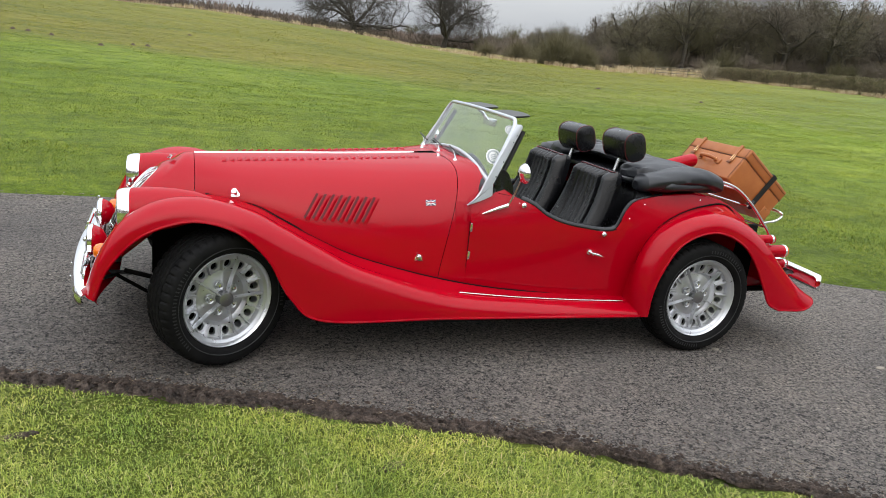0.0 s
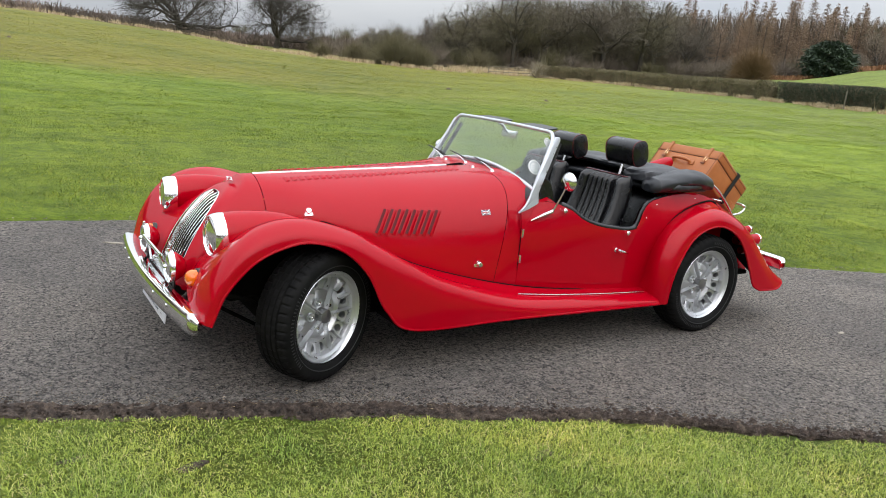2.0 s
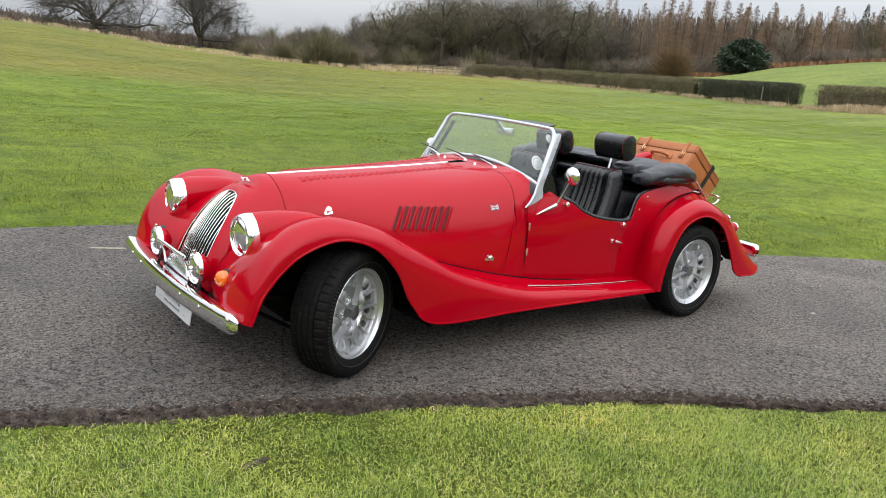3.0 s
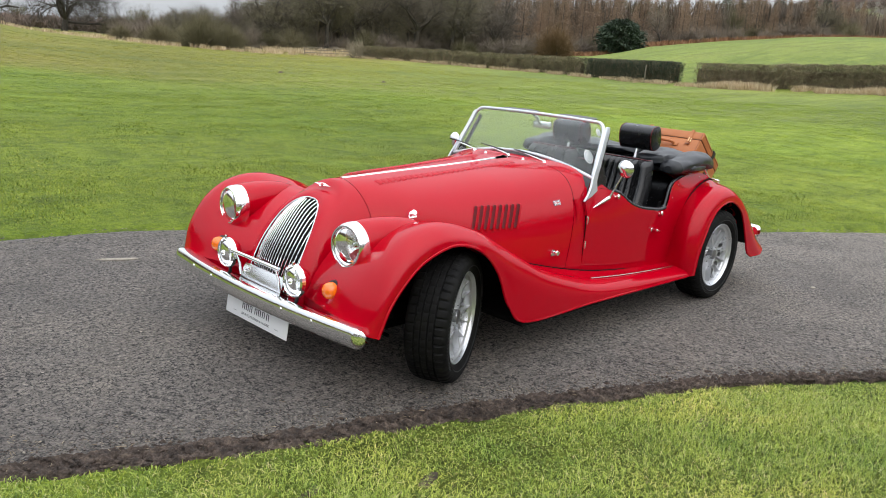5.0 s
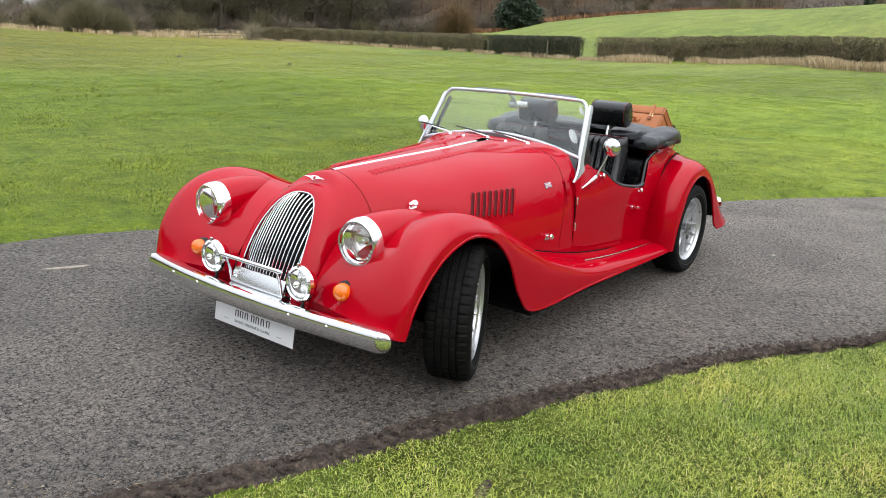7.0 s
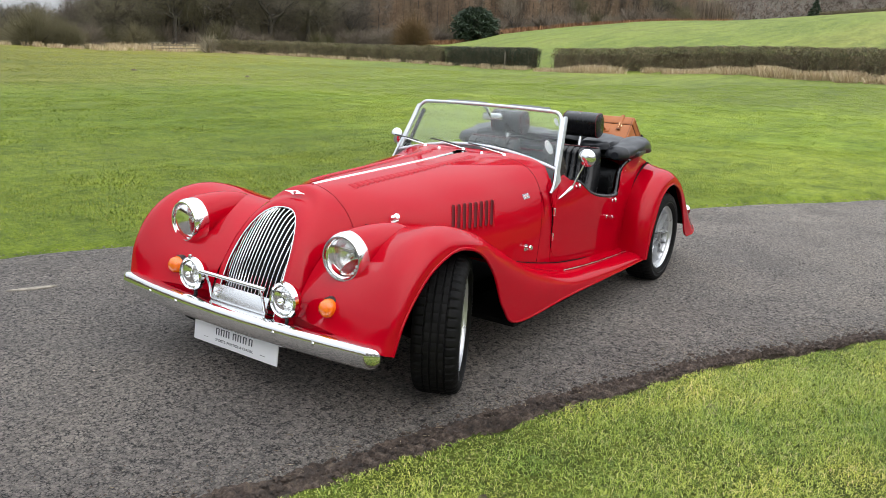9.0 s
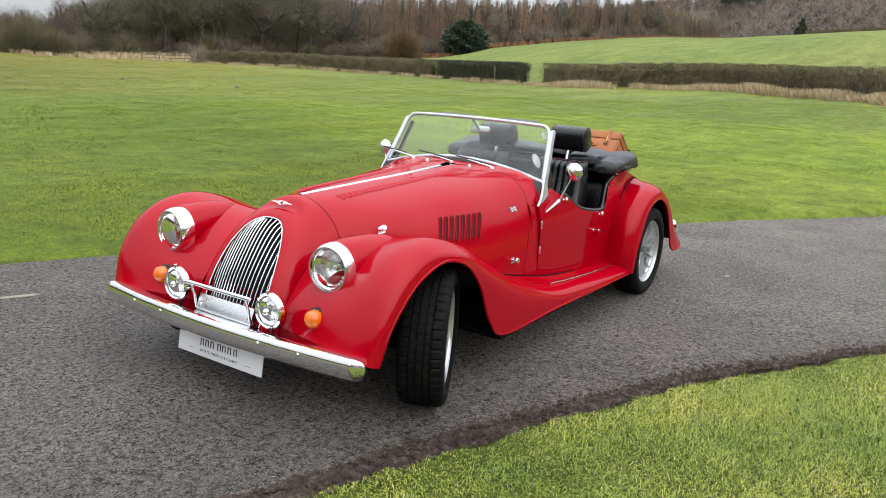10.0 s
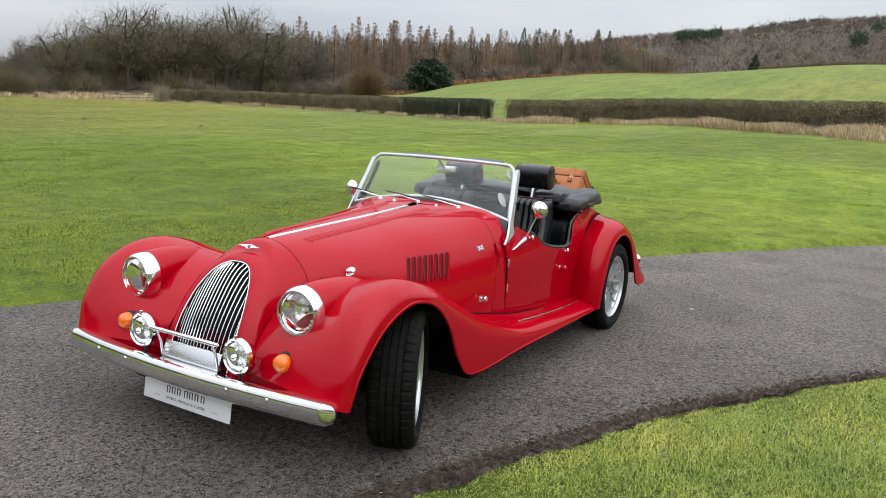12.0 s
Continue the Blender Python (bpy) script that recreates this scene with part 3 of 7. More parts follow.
RW_SEAM = [(2.10, 0.67, 0.215), (2.135, 0.672, 0.40), (2.178, 0.670, 0.53), (2.262, 0.664, 0.643), (2.40, 0.648, 0.722), (2.565, 0.625, 0.766), (2.735, 0.60, 0.772), (2.88, 0.58, 0.665), (3.03, 0.56, 0.50), (3.17, 0.55, 0.38), (3.31, 0.56, 0.28)]


def wing(name, guides, nu, nv, side):
    w = part(name, wing_skin(guides, nu, nv), RED, car, side=side)
    lip = spline(guides[0], nu * 2)
    part("edge_bead", tube(lip, 0.007, 8), RED, w, side=side)
    if name == "rear_wing":
        part("edge_bead", tube(spline([g[-1] for g in guides], 24), 0.007, 8), RED, w, side=side)
    return w


for s in (-1, 1):
    front = wing("front_wing", [FW_LIP, FW_SIDE, FW_CROWN, FW_INNER, FW_SEAM], 110, 22, s)
    rear = wing("rear_wing", [RW_LIP, RW_SIDE, RW_CROWN, RW_SEAM], 80, 18, s)
    part("piping_and_seam_shade", tube(spline([(x, y + 0.008, z + 0.006) for x, y, z in RW_SEAM[1:9]], 60), 0.0055, 6), UNDER, rear, side=s)
    # piping thickened at its front to draw the shadow line beside the bonnet
    part("piping_and_seam_shade", tube(spline([(x, y + 0.008, z + 0.003) for x, y, z in FW_SEAM[4:]], 60), [0.008 if i < 22 else 0.0045 for i in range(60)], 6), UNDER, front, side=s)

# bonnet and scuttle: arched sections that grow towards the cockpit
HALF_W = [(-0.12, 0.255), (0.06, 0.345), (0.25, 0.415), (0.43, 0.475), (0.7, 0.535), (1.06, 0.598), (1.2, 0.608), (1.30, 0.610)]
SEAM_Z = [(-0.12, 0.655), (0.06, 0.665), (0.25, 0.60), (0.43, 0.51), (0.7, 0.42), (1.06, 0.345), (1.30, 0.31)]
TOP_Z = [(-0.12, 0.842), (0.3, 0.862), (0.7, 0.88), (1.06, 0.902), (1.25, 0.915)]
POWER = [(-0.12, 1.75), (0.06, 2.0), (0.43, 2.3), (0.7, 2.8), (1.06, 3.4), (1.3, 5.0)]


def arch(x, a, drop=0.0):
    """A point of the bonnet's section at x; a runs 0 (seam) to pi (other seam)."""
    w, zb, zt, n = keyed(x, HALF_W), keyed(x, SEAM_Z) - drop, keyed(x, TOP_Z), keyed(x, POWER)
    c, s = math.cos(a), math.sin(a)
    return (x, -math.copysign(abs(c) ** (2 / n), c) * w, zb + abs(s) ** (2 / n) * (zt - zb))


def arch_skin(x0, x1, nu, nv, bow=0.0, a0=0.0, a1=math.pi):
    v = []
    for i in range(nu):
        for j in range(nv):
            a = a0 + (a1 - a0) * j / (nv - 1)
            lean = 0.125 * abs(math.sin(a)) ** 0.8
            b0 = x0 + (lean if x0 > 1.0 else 0.0)
            b1 = x1 + lean if 1.0 < x1 < 1.1 else (1.196 + 0.104 * min(1, max(0, (arch(1.24, a, 0.02)[2] - 0.705) / 0.07)) if x1 > 1.1 else x1)
            x = b0 + (b1 - b0) * i / (nu - 1)
            v.append(arch(x, a, 0.02))
    return np.array(v), grid_faces(nu, nv)


for s in (-1, 1):
    half = arch_skin(-0.118, 1.0455, 60, 40, 0, 0.0, math.pi / 2 - 0.004)
    part("bonnet_half", half, RED, car, side=-s)
part("scuttle", arch_skin(1.0485, 1.285, 14, 80), RED, car)


def rev(g):
    return g[0], [tuple(reversed(q)) for q in g[1]]


# ---- nose: shell, grille, lamps, bumper ----
GRILLE_X = [(0.30, -0.555), (0.35, -0.535), (0.5, -0.475), (0.6, -0.42), (0.7, -0.35), (0.755, -0.295), (0.80, -0.24)]


def nose_ring(half, low, top, n, back, count=61):
    out = []
    for j in range(count):
        a = math.pi * j / (count - 1)
        c, s = math.cos(a), math.sin(a)
        z = low + (top - low) * abs(s) ** (2 / n)
        out.append((keyed(z, GRILLE_X) + back * (1 - 0.55 * abs(s) ** 3), -math.copysign(abs(c) ** (2 / n), c) * half, z))
    return out


G_OUT = nose_ring(0.178, 0.345, 0.755, 2.7, 0.0)
seam_ring = [arch(-0.121, math.pi * j / 60, 0.02) for j in range(61)]
mid_ring = [tuple(0.5 * (np.array(p) + np.array(q)) + np.array([0.0, 0.0, 0.016 * math.sin(math.pi * j / 60)])) for j, (p, q) in enumerate(zip(nose_ring(0.262, 0.33, 0.798, 2.5, 0.055), seam_ring))]
rings = [G_OUT, nose_ring(0.196, 0.342, 0.772, 2.65, -0.006), nose_ring(0.225, 0.338, 0.788, 2.6, 0.012), nose_ring(0.258, 0.33, 0.802, 2.5, 0.055), mid_ring, seam_ring]
part("nose_cowl", rev(loft(rings, 61, 30)), RED, car)
grille = part("grille", tube(spline(G_OUT, 90), 0.0032, 8), CHROME, car, "tall arched chrome waterfall grille")
for k in range(-8, 9):
    y = k * 0.0198
    f = abs(y) / 0.176
    top = 0.345 + 0.408 * max(0.0, 1 - f ** 2.7) ** (1 / 2.7)
    line = []
    for z in np.linspace(0.345, top, 26):
        yh = 0.178 * max(1e-4, 1 - ((z - 0.345) / 0.411) ** 2.7) ** (1 / 2.7)
        line.append((keyed(z, GRILLE_X) + 0.008 - 0.04 * max(0.0, 1 - (y / yh) ** 2), y, z))
    v, fc = tube(line, 0.0024, 6)
    bar = part("grille_slat", (v + np.array([0.004, 0, 0]), fc), CHROME, grille)
back_line = [[(keyed(z, GRILLE_X) + 0.035, y, z) for z in np.linspace(0.33, 0.345 + 0.40 * max(0.0, 1 - (abs(y) / 0.18) ** 2.7) ** (1 / 2.7), 16)] for y in np.linspace(-0.175, 0.175, 25)]
part("grille_backing", (np.array(back_line).reshape(-1, 3), grid_faces(25, 16)), UNDER, grille)
# blank chrome plate and badge bar before the grille's foot
m_plate = pose(-0.566, 0, 0.385, 0, 0, 0) @ pose(0, 0, 0, 0, -70, 0)
holder = part("chrome_blank_plate", moved(block(0.09, 0.335, 0.004, 0.002), m_plate), STEEL, car, "brushed steel blanking plate")
for y in (-0.15, 0.15):
    part("bolt", moved(lathe([(0.007, 0), (0.007, 0.003), (0.0, 0.004)], 10), m_plate @ pose(0, y, 0.002)), CHROME, holder)
badge_bar = part("badge_bar", tube([(-0.605, y, 0.485) for y in np.linspace(-0.195, 0.195, 12)], 0.009, 12), CHROME, car, "polished badge bar")
for y in (-0.165, 0.165):
    part("bracket", tube([(-0.604, y, 0.48), (-0.585, y, 0.43), (-0.575, y, 0.37)], 0.006, 8), STEEL, badge_bar)
# winged bonnet badge
bw = [(-0.064, 0.0), (-0.026, 0.007), (-0.010, 0.013), (0.010, 0.013), (0.026, 0.007), (0.064, 0.0), (0.026, -0.004), (0.0, -0.015), (-0.026, -0.004)]
emblem = part("winged_emblem", moved(slab(bw, 0.004), facing((-0.235, 0, 0.8165), (-0.55, 0, 0.83))), CHROME, car, smooth=15, label="small winged chrome emblem")
part("emblem_disc", moved(lathe([(0.008, 0), (0.008, 0.002), (0, 0.0022)], 16), facing((-0.236, 0, 0.8175), (-0.55, 0, 0.83))), RED_ENAMEL, emblem)


def lamp_face(parent, r, m, rings=3):
    """Reflector bowl, bulb shield and glass, on the local z axis."""
    part("reflector", moved(lathe([(r * 0.97, 0.0), (r * 0.8, -r * 0.34), (r * 0.55, -r * 0.58), (r * 0.3, -r * 0.70), (r * 0.16, -r * 0.72), (0.001, -r * 0.72)], 22), m), REFLECTOR, parent, smooth=0)
    if r > 0.08:
        part("bulb_shield", moved(block(r * 0.80, r * 0.16, r * 0.10, r * 0.03), m @ pose(0, r * 0.34, -r * 0.20)), CHROME, parent)
    part("bulb_shield", moved(lathe([(0.001, -r * 0.30), (r * 0.13, -r * 0.34), (r * 0.14, -r * 0.6)], 18), m), REFLECTOR, parent)
    part("lens", moved(lathe([(r * 0.96, 0.0), (r * 0.86, r * 0.10), (r * 0.6, r * 0.19), (r * 0.3, r * 0.235), (0.001, r * 0.245), (0.001, r * 0.215), (r * 0.3, r * 0.205), (r * 0.6, r * 0.16), (r * 0.86, r * 0.07), (r * 0.96, -0.003), (r * 0.96, 0.0)], 40), m), LAMP_GLASS, parent).visible_shadow = False


def ring_profile(r):
    return [(r * 0.91, -0.006), (r * 0.905, 0.014), (r * 0.93, 0.021), (r * 0.99, 0.021), (r * 1.07, 0.010), (r * 1.125, -0.008), (r * 1.145, -0.028), (r * 1.14, -0.046), (r * 1.08, -0.048)]


for s in (-1, 1):
    # headlamp in a tapering pod on the wing's inner flank
    c0 = np.array([-0.435, 0.495 if s > 0 else -0.468, 0.636])
    aim = Vector((-1, 0.06 * s, 0.0)).normalized()
    m = facing(c0, aim)
    prof = [(0.097, -0.012), (0.102, -0.03), (0.104, -0.08), (0.100, -0.15), (0.090, -0.23), (0.072, -0.31), (0.045, -0.38), (0.004, -0.42)]
    v, f = lathe(prof, 44)
    # the pod leans down and inward as it fades into the wing
    w, f = moved((v, f), m)
    back = np.maximum(0, w[:, 0] - c0[0])
    w[:, 2] += back * 0.10
    w[:, 1] += s * back * 0.12
    pod = part("headlamp", (w, [tuple(reversed(q)) for q in f]), RED, car, "round headlamp in a red tapering pod")
    part("chrome_rim", moved(rev(lathe(ring_profile(0.093), 48)), m), CHROME, pod)
    lamp_face(pod, 0.093, m @ pose(0, 0, 0.004))
    for k in range(11):
        a = radians(198 + k * 14.4)
        p = m @ Vector((0.074 * math.cos(a), 0.074 * math.sin(a), 0.012))
        part("light_diode", moved(lathe([(0.007, 0), (0.006, 0.004), (0, 0.006)], 10), facing(Vector(c0) + (aim * 0.006) + (p - Vector(c0) - aim * 0.012), aim)), WHITE, pod)
    # fog lamp on a stalk
    fc = Vector((-0.585, 0.283 * s, 0.452))
    mf = facing(fc, (-1, 0, 0.03))
    fog = part("fog_lamp", rev(moved(lathe([(0.069, 0.0), (0.072, -0.012), (0.066, -0.03), (0.05, -0.055), (0.02, -0.072), (0.001, -0.074)], 36), mf)), RED, car, "small round chrome-rimmed fog lamp")
    part("chrome_rim", moved(rev(lathe([(0.062, -0.004), (0.061, 0.008), (0.066, 0.013), (0.074, 0.006), (0.076, -0.012), (0.072, -0.014)], 40)), mf), CHROME, fog)
    lamp_face(fog, 0.063, mf @ pose(0, 0, 0.002))
    part("bullet", moved(lathe([(0.016, 0.006), (0.013, 0.022), (0.006, 0.030), (0, 0.031)], 18), mf), CHROME, fog)
    part("stalk", tube([fc + Vector((0.02, 0, -0.068)), fc + Vector((0.02, 0, -0.10)), fc + Vector((0.01, 0, -0.115))], 0.008, 8), BLACK, fog)
    part("clip", moved(block(0.014, 0.012, 0.018, 0.003), Matrix.Translation(fc + Vector((-0.004, 0, 0.08)))), CHROME, fog)
    # amber indicator
    ic = Vector((-0.512, 0.466 * s, 0.446))
    mi = facing(ic, (-1, 0.10 * s, 0.05))
    ind = part("indicator", rev(moved(lathe([(0.036, 0.0), (0.043, -0.003), (0.046, -0.07), (0.040, -0.072)], 26), mi)), BLACK, car, "round amber turn signal on a black ring")
    part("lens", rev(moved(lathe([(0.037, -0.002), (0.038, 0.014), (0.033, 0.032), (0.020, 0.043), (0, 0.046)], 26), mi)), AMBER, ind)


apron_top = [(-0.562, 0.73, 0.345), (-0.572, 0.67, 0.348), (-0.557, 0.54, 0.366), (-0.504, 0.27, 0.366), (-0.505, 0.21, 0.355)]
apron_top = spline(apron_top + [(x, -y, z) for x, y, z in reversed(apron_top)], 60)
apron = np.concatenate([apron_top, apron_top * np.array([1, 1, 0]) + np.array([0.0, 0, 0.325]), apron_top * np.array([1, 1, 0]) + np.array([0.045, 0, 0.285])])
part("front_apron", (apron, rev((0, grid_faces(3, 60)))[1]), RED, car)

SECTION = [(-0.050, 0.034), (-0.046, 0.037), (0.006, 0.047), (0.018, 0.044), (0.027, 0.030), (0.031, 0.008), (0.031, -0.014), (0.025, -0.034), (0.012, -0.046), (-0.004, -0.048), (-0.008, -0.044), (0.008, -0.038), (0.022, -0.012), (0.022, 0.022), (0.008, 0.038), (-0.046, 0.030)]


def blade(path, depth=1.0):
    """A pressed bumper blade: a channel with a shelf along its top, ends drawn in."""
    p = np.asarray(path)
    v = []
    for i, q in enumerate(p):
        t = p[min(i + 1, len(p) - 1)] - p[max(i - 1, 0)]
        t /= np.linalg.norm(t)
        out = np.cross(t, (0, 0, 1.0))
        e = min(1.0, min(i, len(p) - 1 - i) / 6)
        h = 0.40 + 0.60 * math.sin(e * math.pi / 2) ** 0.6
        v += [q + np.array([0, 0, w * h]) + out * o * depth * (0.55 + 0.45 * e) for o, w in SECTION]
    k = len(SECTION)
    f = grid_faces(len(p), k, False, True)
    return np.array(v), f + [tuple(reversed(range(k))), tuple((len(p) - 1) * k + j for j in range(k))]


def bumper_path(x_mid, bow, half, z, turn):
    """Across the car, ends rolled back round a quarter bend."""
    p = [(x_mid + bow * (y / half) ** 2, y, z) for y in np.linspace(half, -half, 52)]
    e = [(x_mid + bow + turn * (1 - math.cos(a)), half + turn * math.sin(a) * 0.9, z) for a in np.linspace(0.75, 0.12, 8)]
    return e + p + [(x, -y, zz) for x, y, zz in reversed(e)]


path = bumper_path(-0.640, 0.050, 0.715, 0.327, 0.085)
front_bumper = part("front_bumper", blade(path), CHROME, car, "broad chrome front bumper blade")
for y in (-0.50, -0.30, 0.30, 0.50):
    xb = -0.640 + 0.050 * (y / 0.715) ** 2
    part("bolt_head", moved(lathe([(0.009, 0), (0.007, 0.004), (0, 0.006)], 14), facing((xb - 0.030, y, 0.340), (-1, 0, 0.1))), CHROME, front_bumper)
for s in (-1, 1):
    part("bumper_iron", tube([(-0.635, 0.33 * s, 0.33), (-0.56, 0.33 * s, 0.31), (-0.40, 0.32 * s, 0.30)], 0.012, 8), BLACK, front_bumper)
    part("bumper_stay", tube([(-0.61, 0.60 * s, 0.33), (-0.56, 0.58 * s, 0.34), (-0.45, 0.42 * s, 0.33)], 0.009, 8), BLACK, front_bumper)
# dealer's show plate under the bumper
m_show = Matrix.Translation((-0.592, 0.0, 0.212)) @ pose(0, 0, 0, 90, 0, -90) @ pose(0, 0, 0, -7, 0, 0)
show = part("show_plate", moved(block(0.52, 0.100, 0.006, 0.004), m_show), PLATE, car, "white show plate with dark grey lettering")


def lettering(text, size, m, material, parent, spacing=1.0):
    cu = bpy.data.curves.new("lettering", "FONT")
    cu.body, cu.size, cu.align_x, cu.align_y, cu.space_character = text, size, "CENTER", "CENTER", spacing
    cu.extrude = 0.0004
    tmp = new("lettering_source", cu)
    me = bpy.data.meshes.new_from_object(tmp.evaluated_get(bpy.context.evaluated_depsgraph_get()))
    bpy.data.objects.remove(tmp)
    me.materials.clear()
    me.materials.append(material)
    ob = new("lettering", me)
    ob.parent = parent
    ob.matrix_local = m
    return ob


for k, wd in ((-3.55, 0.9), (-2.5, 0.9), (-1.45, 0.9), (0.0, 0.75), (1.0, 0.9), (2.1, 0.9), (3.3, 0.95)):
    part("print_bar", moved(block(0.0055, 0.030, 0.0012), m_show @ pose(k * 0.030 - 0.008, 0.014, 0.0036)), INK, show)
    part("print_bar", moved(block(0.0055, 0.030, 0.0012), m_show @ pose(k * 0.030 + 0.008, 0.014, 0.0036)), INK, show)
    part("print_bar", moved(block(0.016, 0.0035, 0.0012), m_show @ pose(k * 0.030, 0.0275, 0.0037)), INK, show)
lettering("SPORTS, PRESTIGE & CLASSIC", 0.0165, m_show @ pose(0, -0.024, 0.0036), INK, show, 1.1)
for x in (-0.175, 0.175):
    part("print_rule", moved(block(0.03, 0.0014, 0.001), m_show @ pose(x, -0.024, 0.0036)), INK, show)

# ---- bonnet fittings ----
bar = part("bonnet_hinge", (np.array([(x, y, keyed(x, TOP_Z) + z) for x in np.linspace(-0.118, 1.05, 40) for y, z in ((-0.0095, 0.0), (-0.007, 0.005), (0.007, 0.005), (0.0095, 0.0))]), grid_faces(40, 4)), BRIGHT, car, "slim bright bonnet hinge strip")


def louvre(length, width, lift):
    """A pressed louvre along local x, open towards +y."""
    v = []
    n, k = 15, 7
    for i in range(n):
        t = i / (n - 1)
        e = max(0.0, 1 - abs(2 * t - 1) ** 5) ** 0.5
        for j in range(k):
            q = j / (k - 1)
            v.append(((t - 0.5) * length, (q - 0.5) * width, lift * e * math.sin(q * math.pi / 2) ** 0.8 + 0.0006))
    return np.array(v), grid_faces(n, k)


def frame_on(x, a, dirv):
    """A pose on the bonnet's skin whose x axis follows dirv."""
    p = Vector(arch(x, a, 0.02))
    pa = Vector(arch(x, a + 0.01, 0.02)) - p
    px = Vector(arch(x + 0.01, a, 0.02)) - p
    n = px.cross(pa).normalized()
    if n.z < 0 and abs(n.z) > 0.2:
        n.negate()
    if n.dot(Vector((0, p.y, 0))) < 0 and abs(n.y) > 0.4:
        n.negate()
    d = (dirv - n * dirv.dot(n)).normalized()
    return Matrix.Translation(p) @ Matrix((d, n.cross(d), n)).transposed().to_4x4()


def angle_for(x, y, z=None):
    """The section angle at x where the skin has that y (upper part) or that z (flank)."""
    best = min((abs((arch(x, a, 0.02)[1] - y) if z is None else (arch(x, a, 0.02)[2] - z)), a) for a in np.linspace(0.02, math.pi / 2, 400))
    return best[1]


top_louvre = louvre(0.052, 0.024, 0.007)
for s in (-1, 1):
    for k in range(27):
        x = 0.02 + k * 0.0385
        a = angle_for(x, -0.125 - 0.02 * k / 27)
        a = a if s < 0 else math.pi - a
        m = frame_on(x, a, Vector((0, 1, 0)))
        if (m.to_3x3() @ Vector((0, 1, 0))).x < 0:
            m = m @ pose(0, 0, 0, 0, 0, 180)
        part("bonnet_louvre", moved(top_louvre, m), RED, bar, smooth=60)
    side_l = louvre(0.150, 0.019, 0.0095)
    for k in range(8):
        x = 0.432 + k * 0.0392
        a = angle_for(x, 0, 0.668)
        a = a if s < 0 else math.pi - a
        m = frame_on(x, a, Vector((0.40, 0, 1)))
        lv = part("side_louvre", moved(side_l, m @ pose(0, 0.001, 0)), RED, bar, smooth=60)
        # flat sheet in the shaded red, not an opening
        part("slot", moved((np.array([(-0.071, 0.004, 0.0015), (0.071, 0.004, 0.0015), (0.069, 0.0235, 0.0015), (-0.069, 0.0235, 0.0015)]), [(0, 1, 2, 3)]), m @ pose(0, 0.0, 0)), SLOT_SHADE, lv)
    # bonnet catches, flag badge
    for x, z in ((0.066, 0.705), (0.945, 0.46)):
        a = angle_for(x, 0, z)
        a = a if s < 0 else math.pi - a
        m = frame_on(x, a, Vector((1, 0, 0)))
        ct = part("bonnet_catch", moved(lathe([(0.016, 0), (0.015, 0.004), (0.006, 0.006), (0.006, 0.022), (0.014, 0.026), (0.016, 0.032), (0.012, 0.038), (0, 0.040)], 18), m), CHROME, car, "turned chrome bonnet catch")
        part("foot", moved(block(0.042, 0.016, 0.004, 0.0015), m @ pose(0, -0.012 if s < 0 else 0.012, 0.002)), CHROME, ct)
    a = angle_for(1.0, 0, 0.725)
    a = a if s < 0 else math.pi - a
    m = frame_on(1.0, a, Vector((1, 0, 0)))
    flag = part("flag_badge", moved(block(0.052, 0.03, 0.003, 0.001), m @ pose(0, 0, 0.0015)), BLUE, car, "small enamel badge with red and white crosses")
    for w, mat_, zz in ((0.0075, WHITE, 0.0034), (0.004, RED_ENAMEL, 0.0042)):
        for ang, ln in ((0, 0.052), (90, 0.03), (30, 0.055), (-30, 0.055)):
            if mat_ is RED_ENAMEL and ang in (30, -30):
                continue
            part("cross_bar", moved(block(ln, w if ang in (0, 90) else w * 0.6, 0.0008), m @ pose(0, 0, zz, 0, 0, ang)), mat_, flag)
    # wing marker and running board strip
    part("wing_marker", moved(lathe([(0.011, 0), (0.011, 0.006), (0.006, 0.010), (0, 0.011)], 14), facing((0.232, 0.802 * s, 0.545), (0.1, s, 0.35))), AMBER, car, "tiny amber repeater lamp")
    strip = spline([(1.12, 0.735, 0.318), (1.4, 0.74, 0.2935), (1.75, 0.745, 0.273), (2.06, 0.75, 0.262)], 30)
    part("tread_strip", tube(strip + np.array([0, 0, 0.004]), 0.004, 8), STEEL, car, "slim bright running board strip", side=s)


# ---- body tub, doors, cockpit ----
SIDE_LOW = [(1.06, 0.598), (1.2, 0.603), (1.5, 0.632), (1.8, 0.655), (2.1, 0.668), (2.45, 0.655), (2.9, 0.598)]
EDGE_Z = [(1.06, 0.74), (1.19, 0.745), (1.30, 0.79), (1.42, 0.782), (1.52, 0.752), (1.60, 0.70), (1.70, 0.664), (1.85, 0.640), (1.96, 0.634), (2.01, 0.655), (2.05, 0.735), (2.10, 0.785), (2.2, 0.81), (2.45, 0.832), (2.62, 0.822), (2.78, 0.772), (2.9, 0.70)]
SILL_Z = [(1.06, 0.345), (1.5, 0.29), (2.13, 0.262), (2.45, 0.26)]


TUMBLE = [(1.19, 1.2), (1.35, 1.1), (1.5, 0.8), (1.9, 0.4), (2.05, 0.5), (2.3, 0.9), (2.9, 1.1)]


def flank(x, z, out=0.0):
    """The body side at x, z (left is mirrored)."""
    y = keyed(x, SIDE_LOW) + 0.007 * math.sin((z - 0.25) * 4.2) - max(0, z - 0.58) ** 2 * keyed(x, TUMBLE)
    return (x, y + out, z)


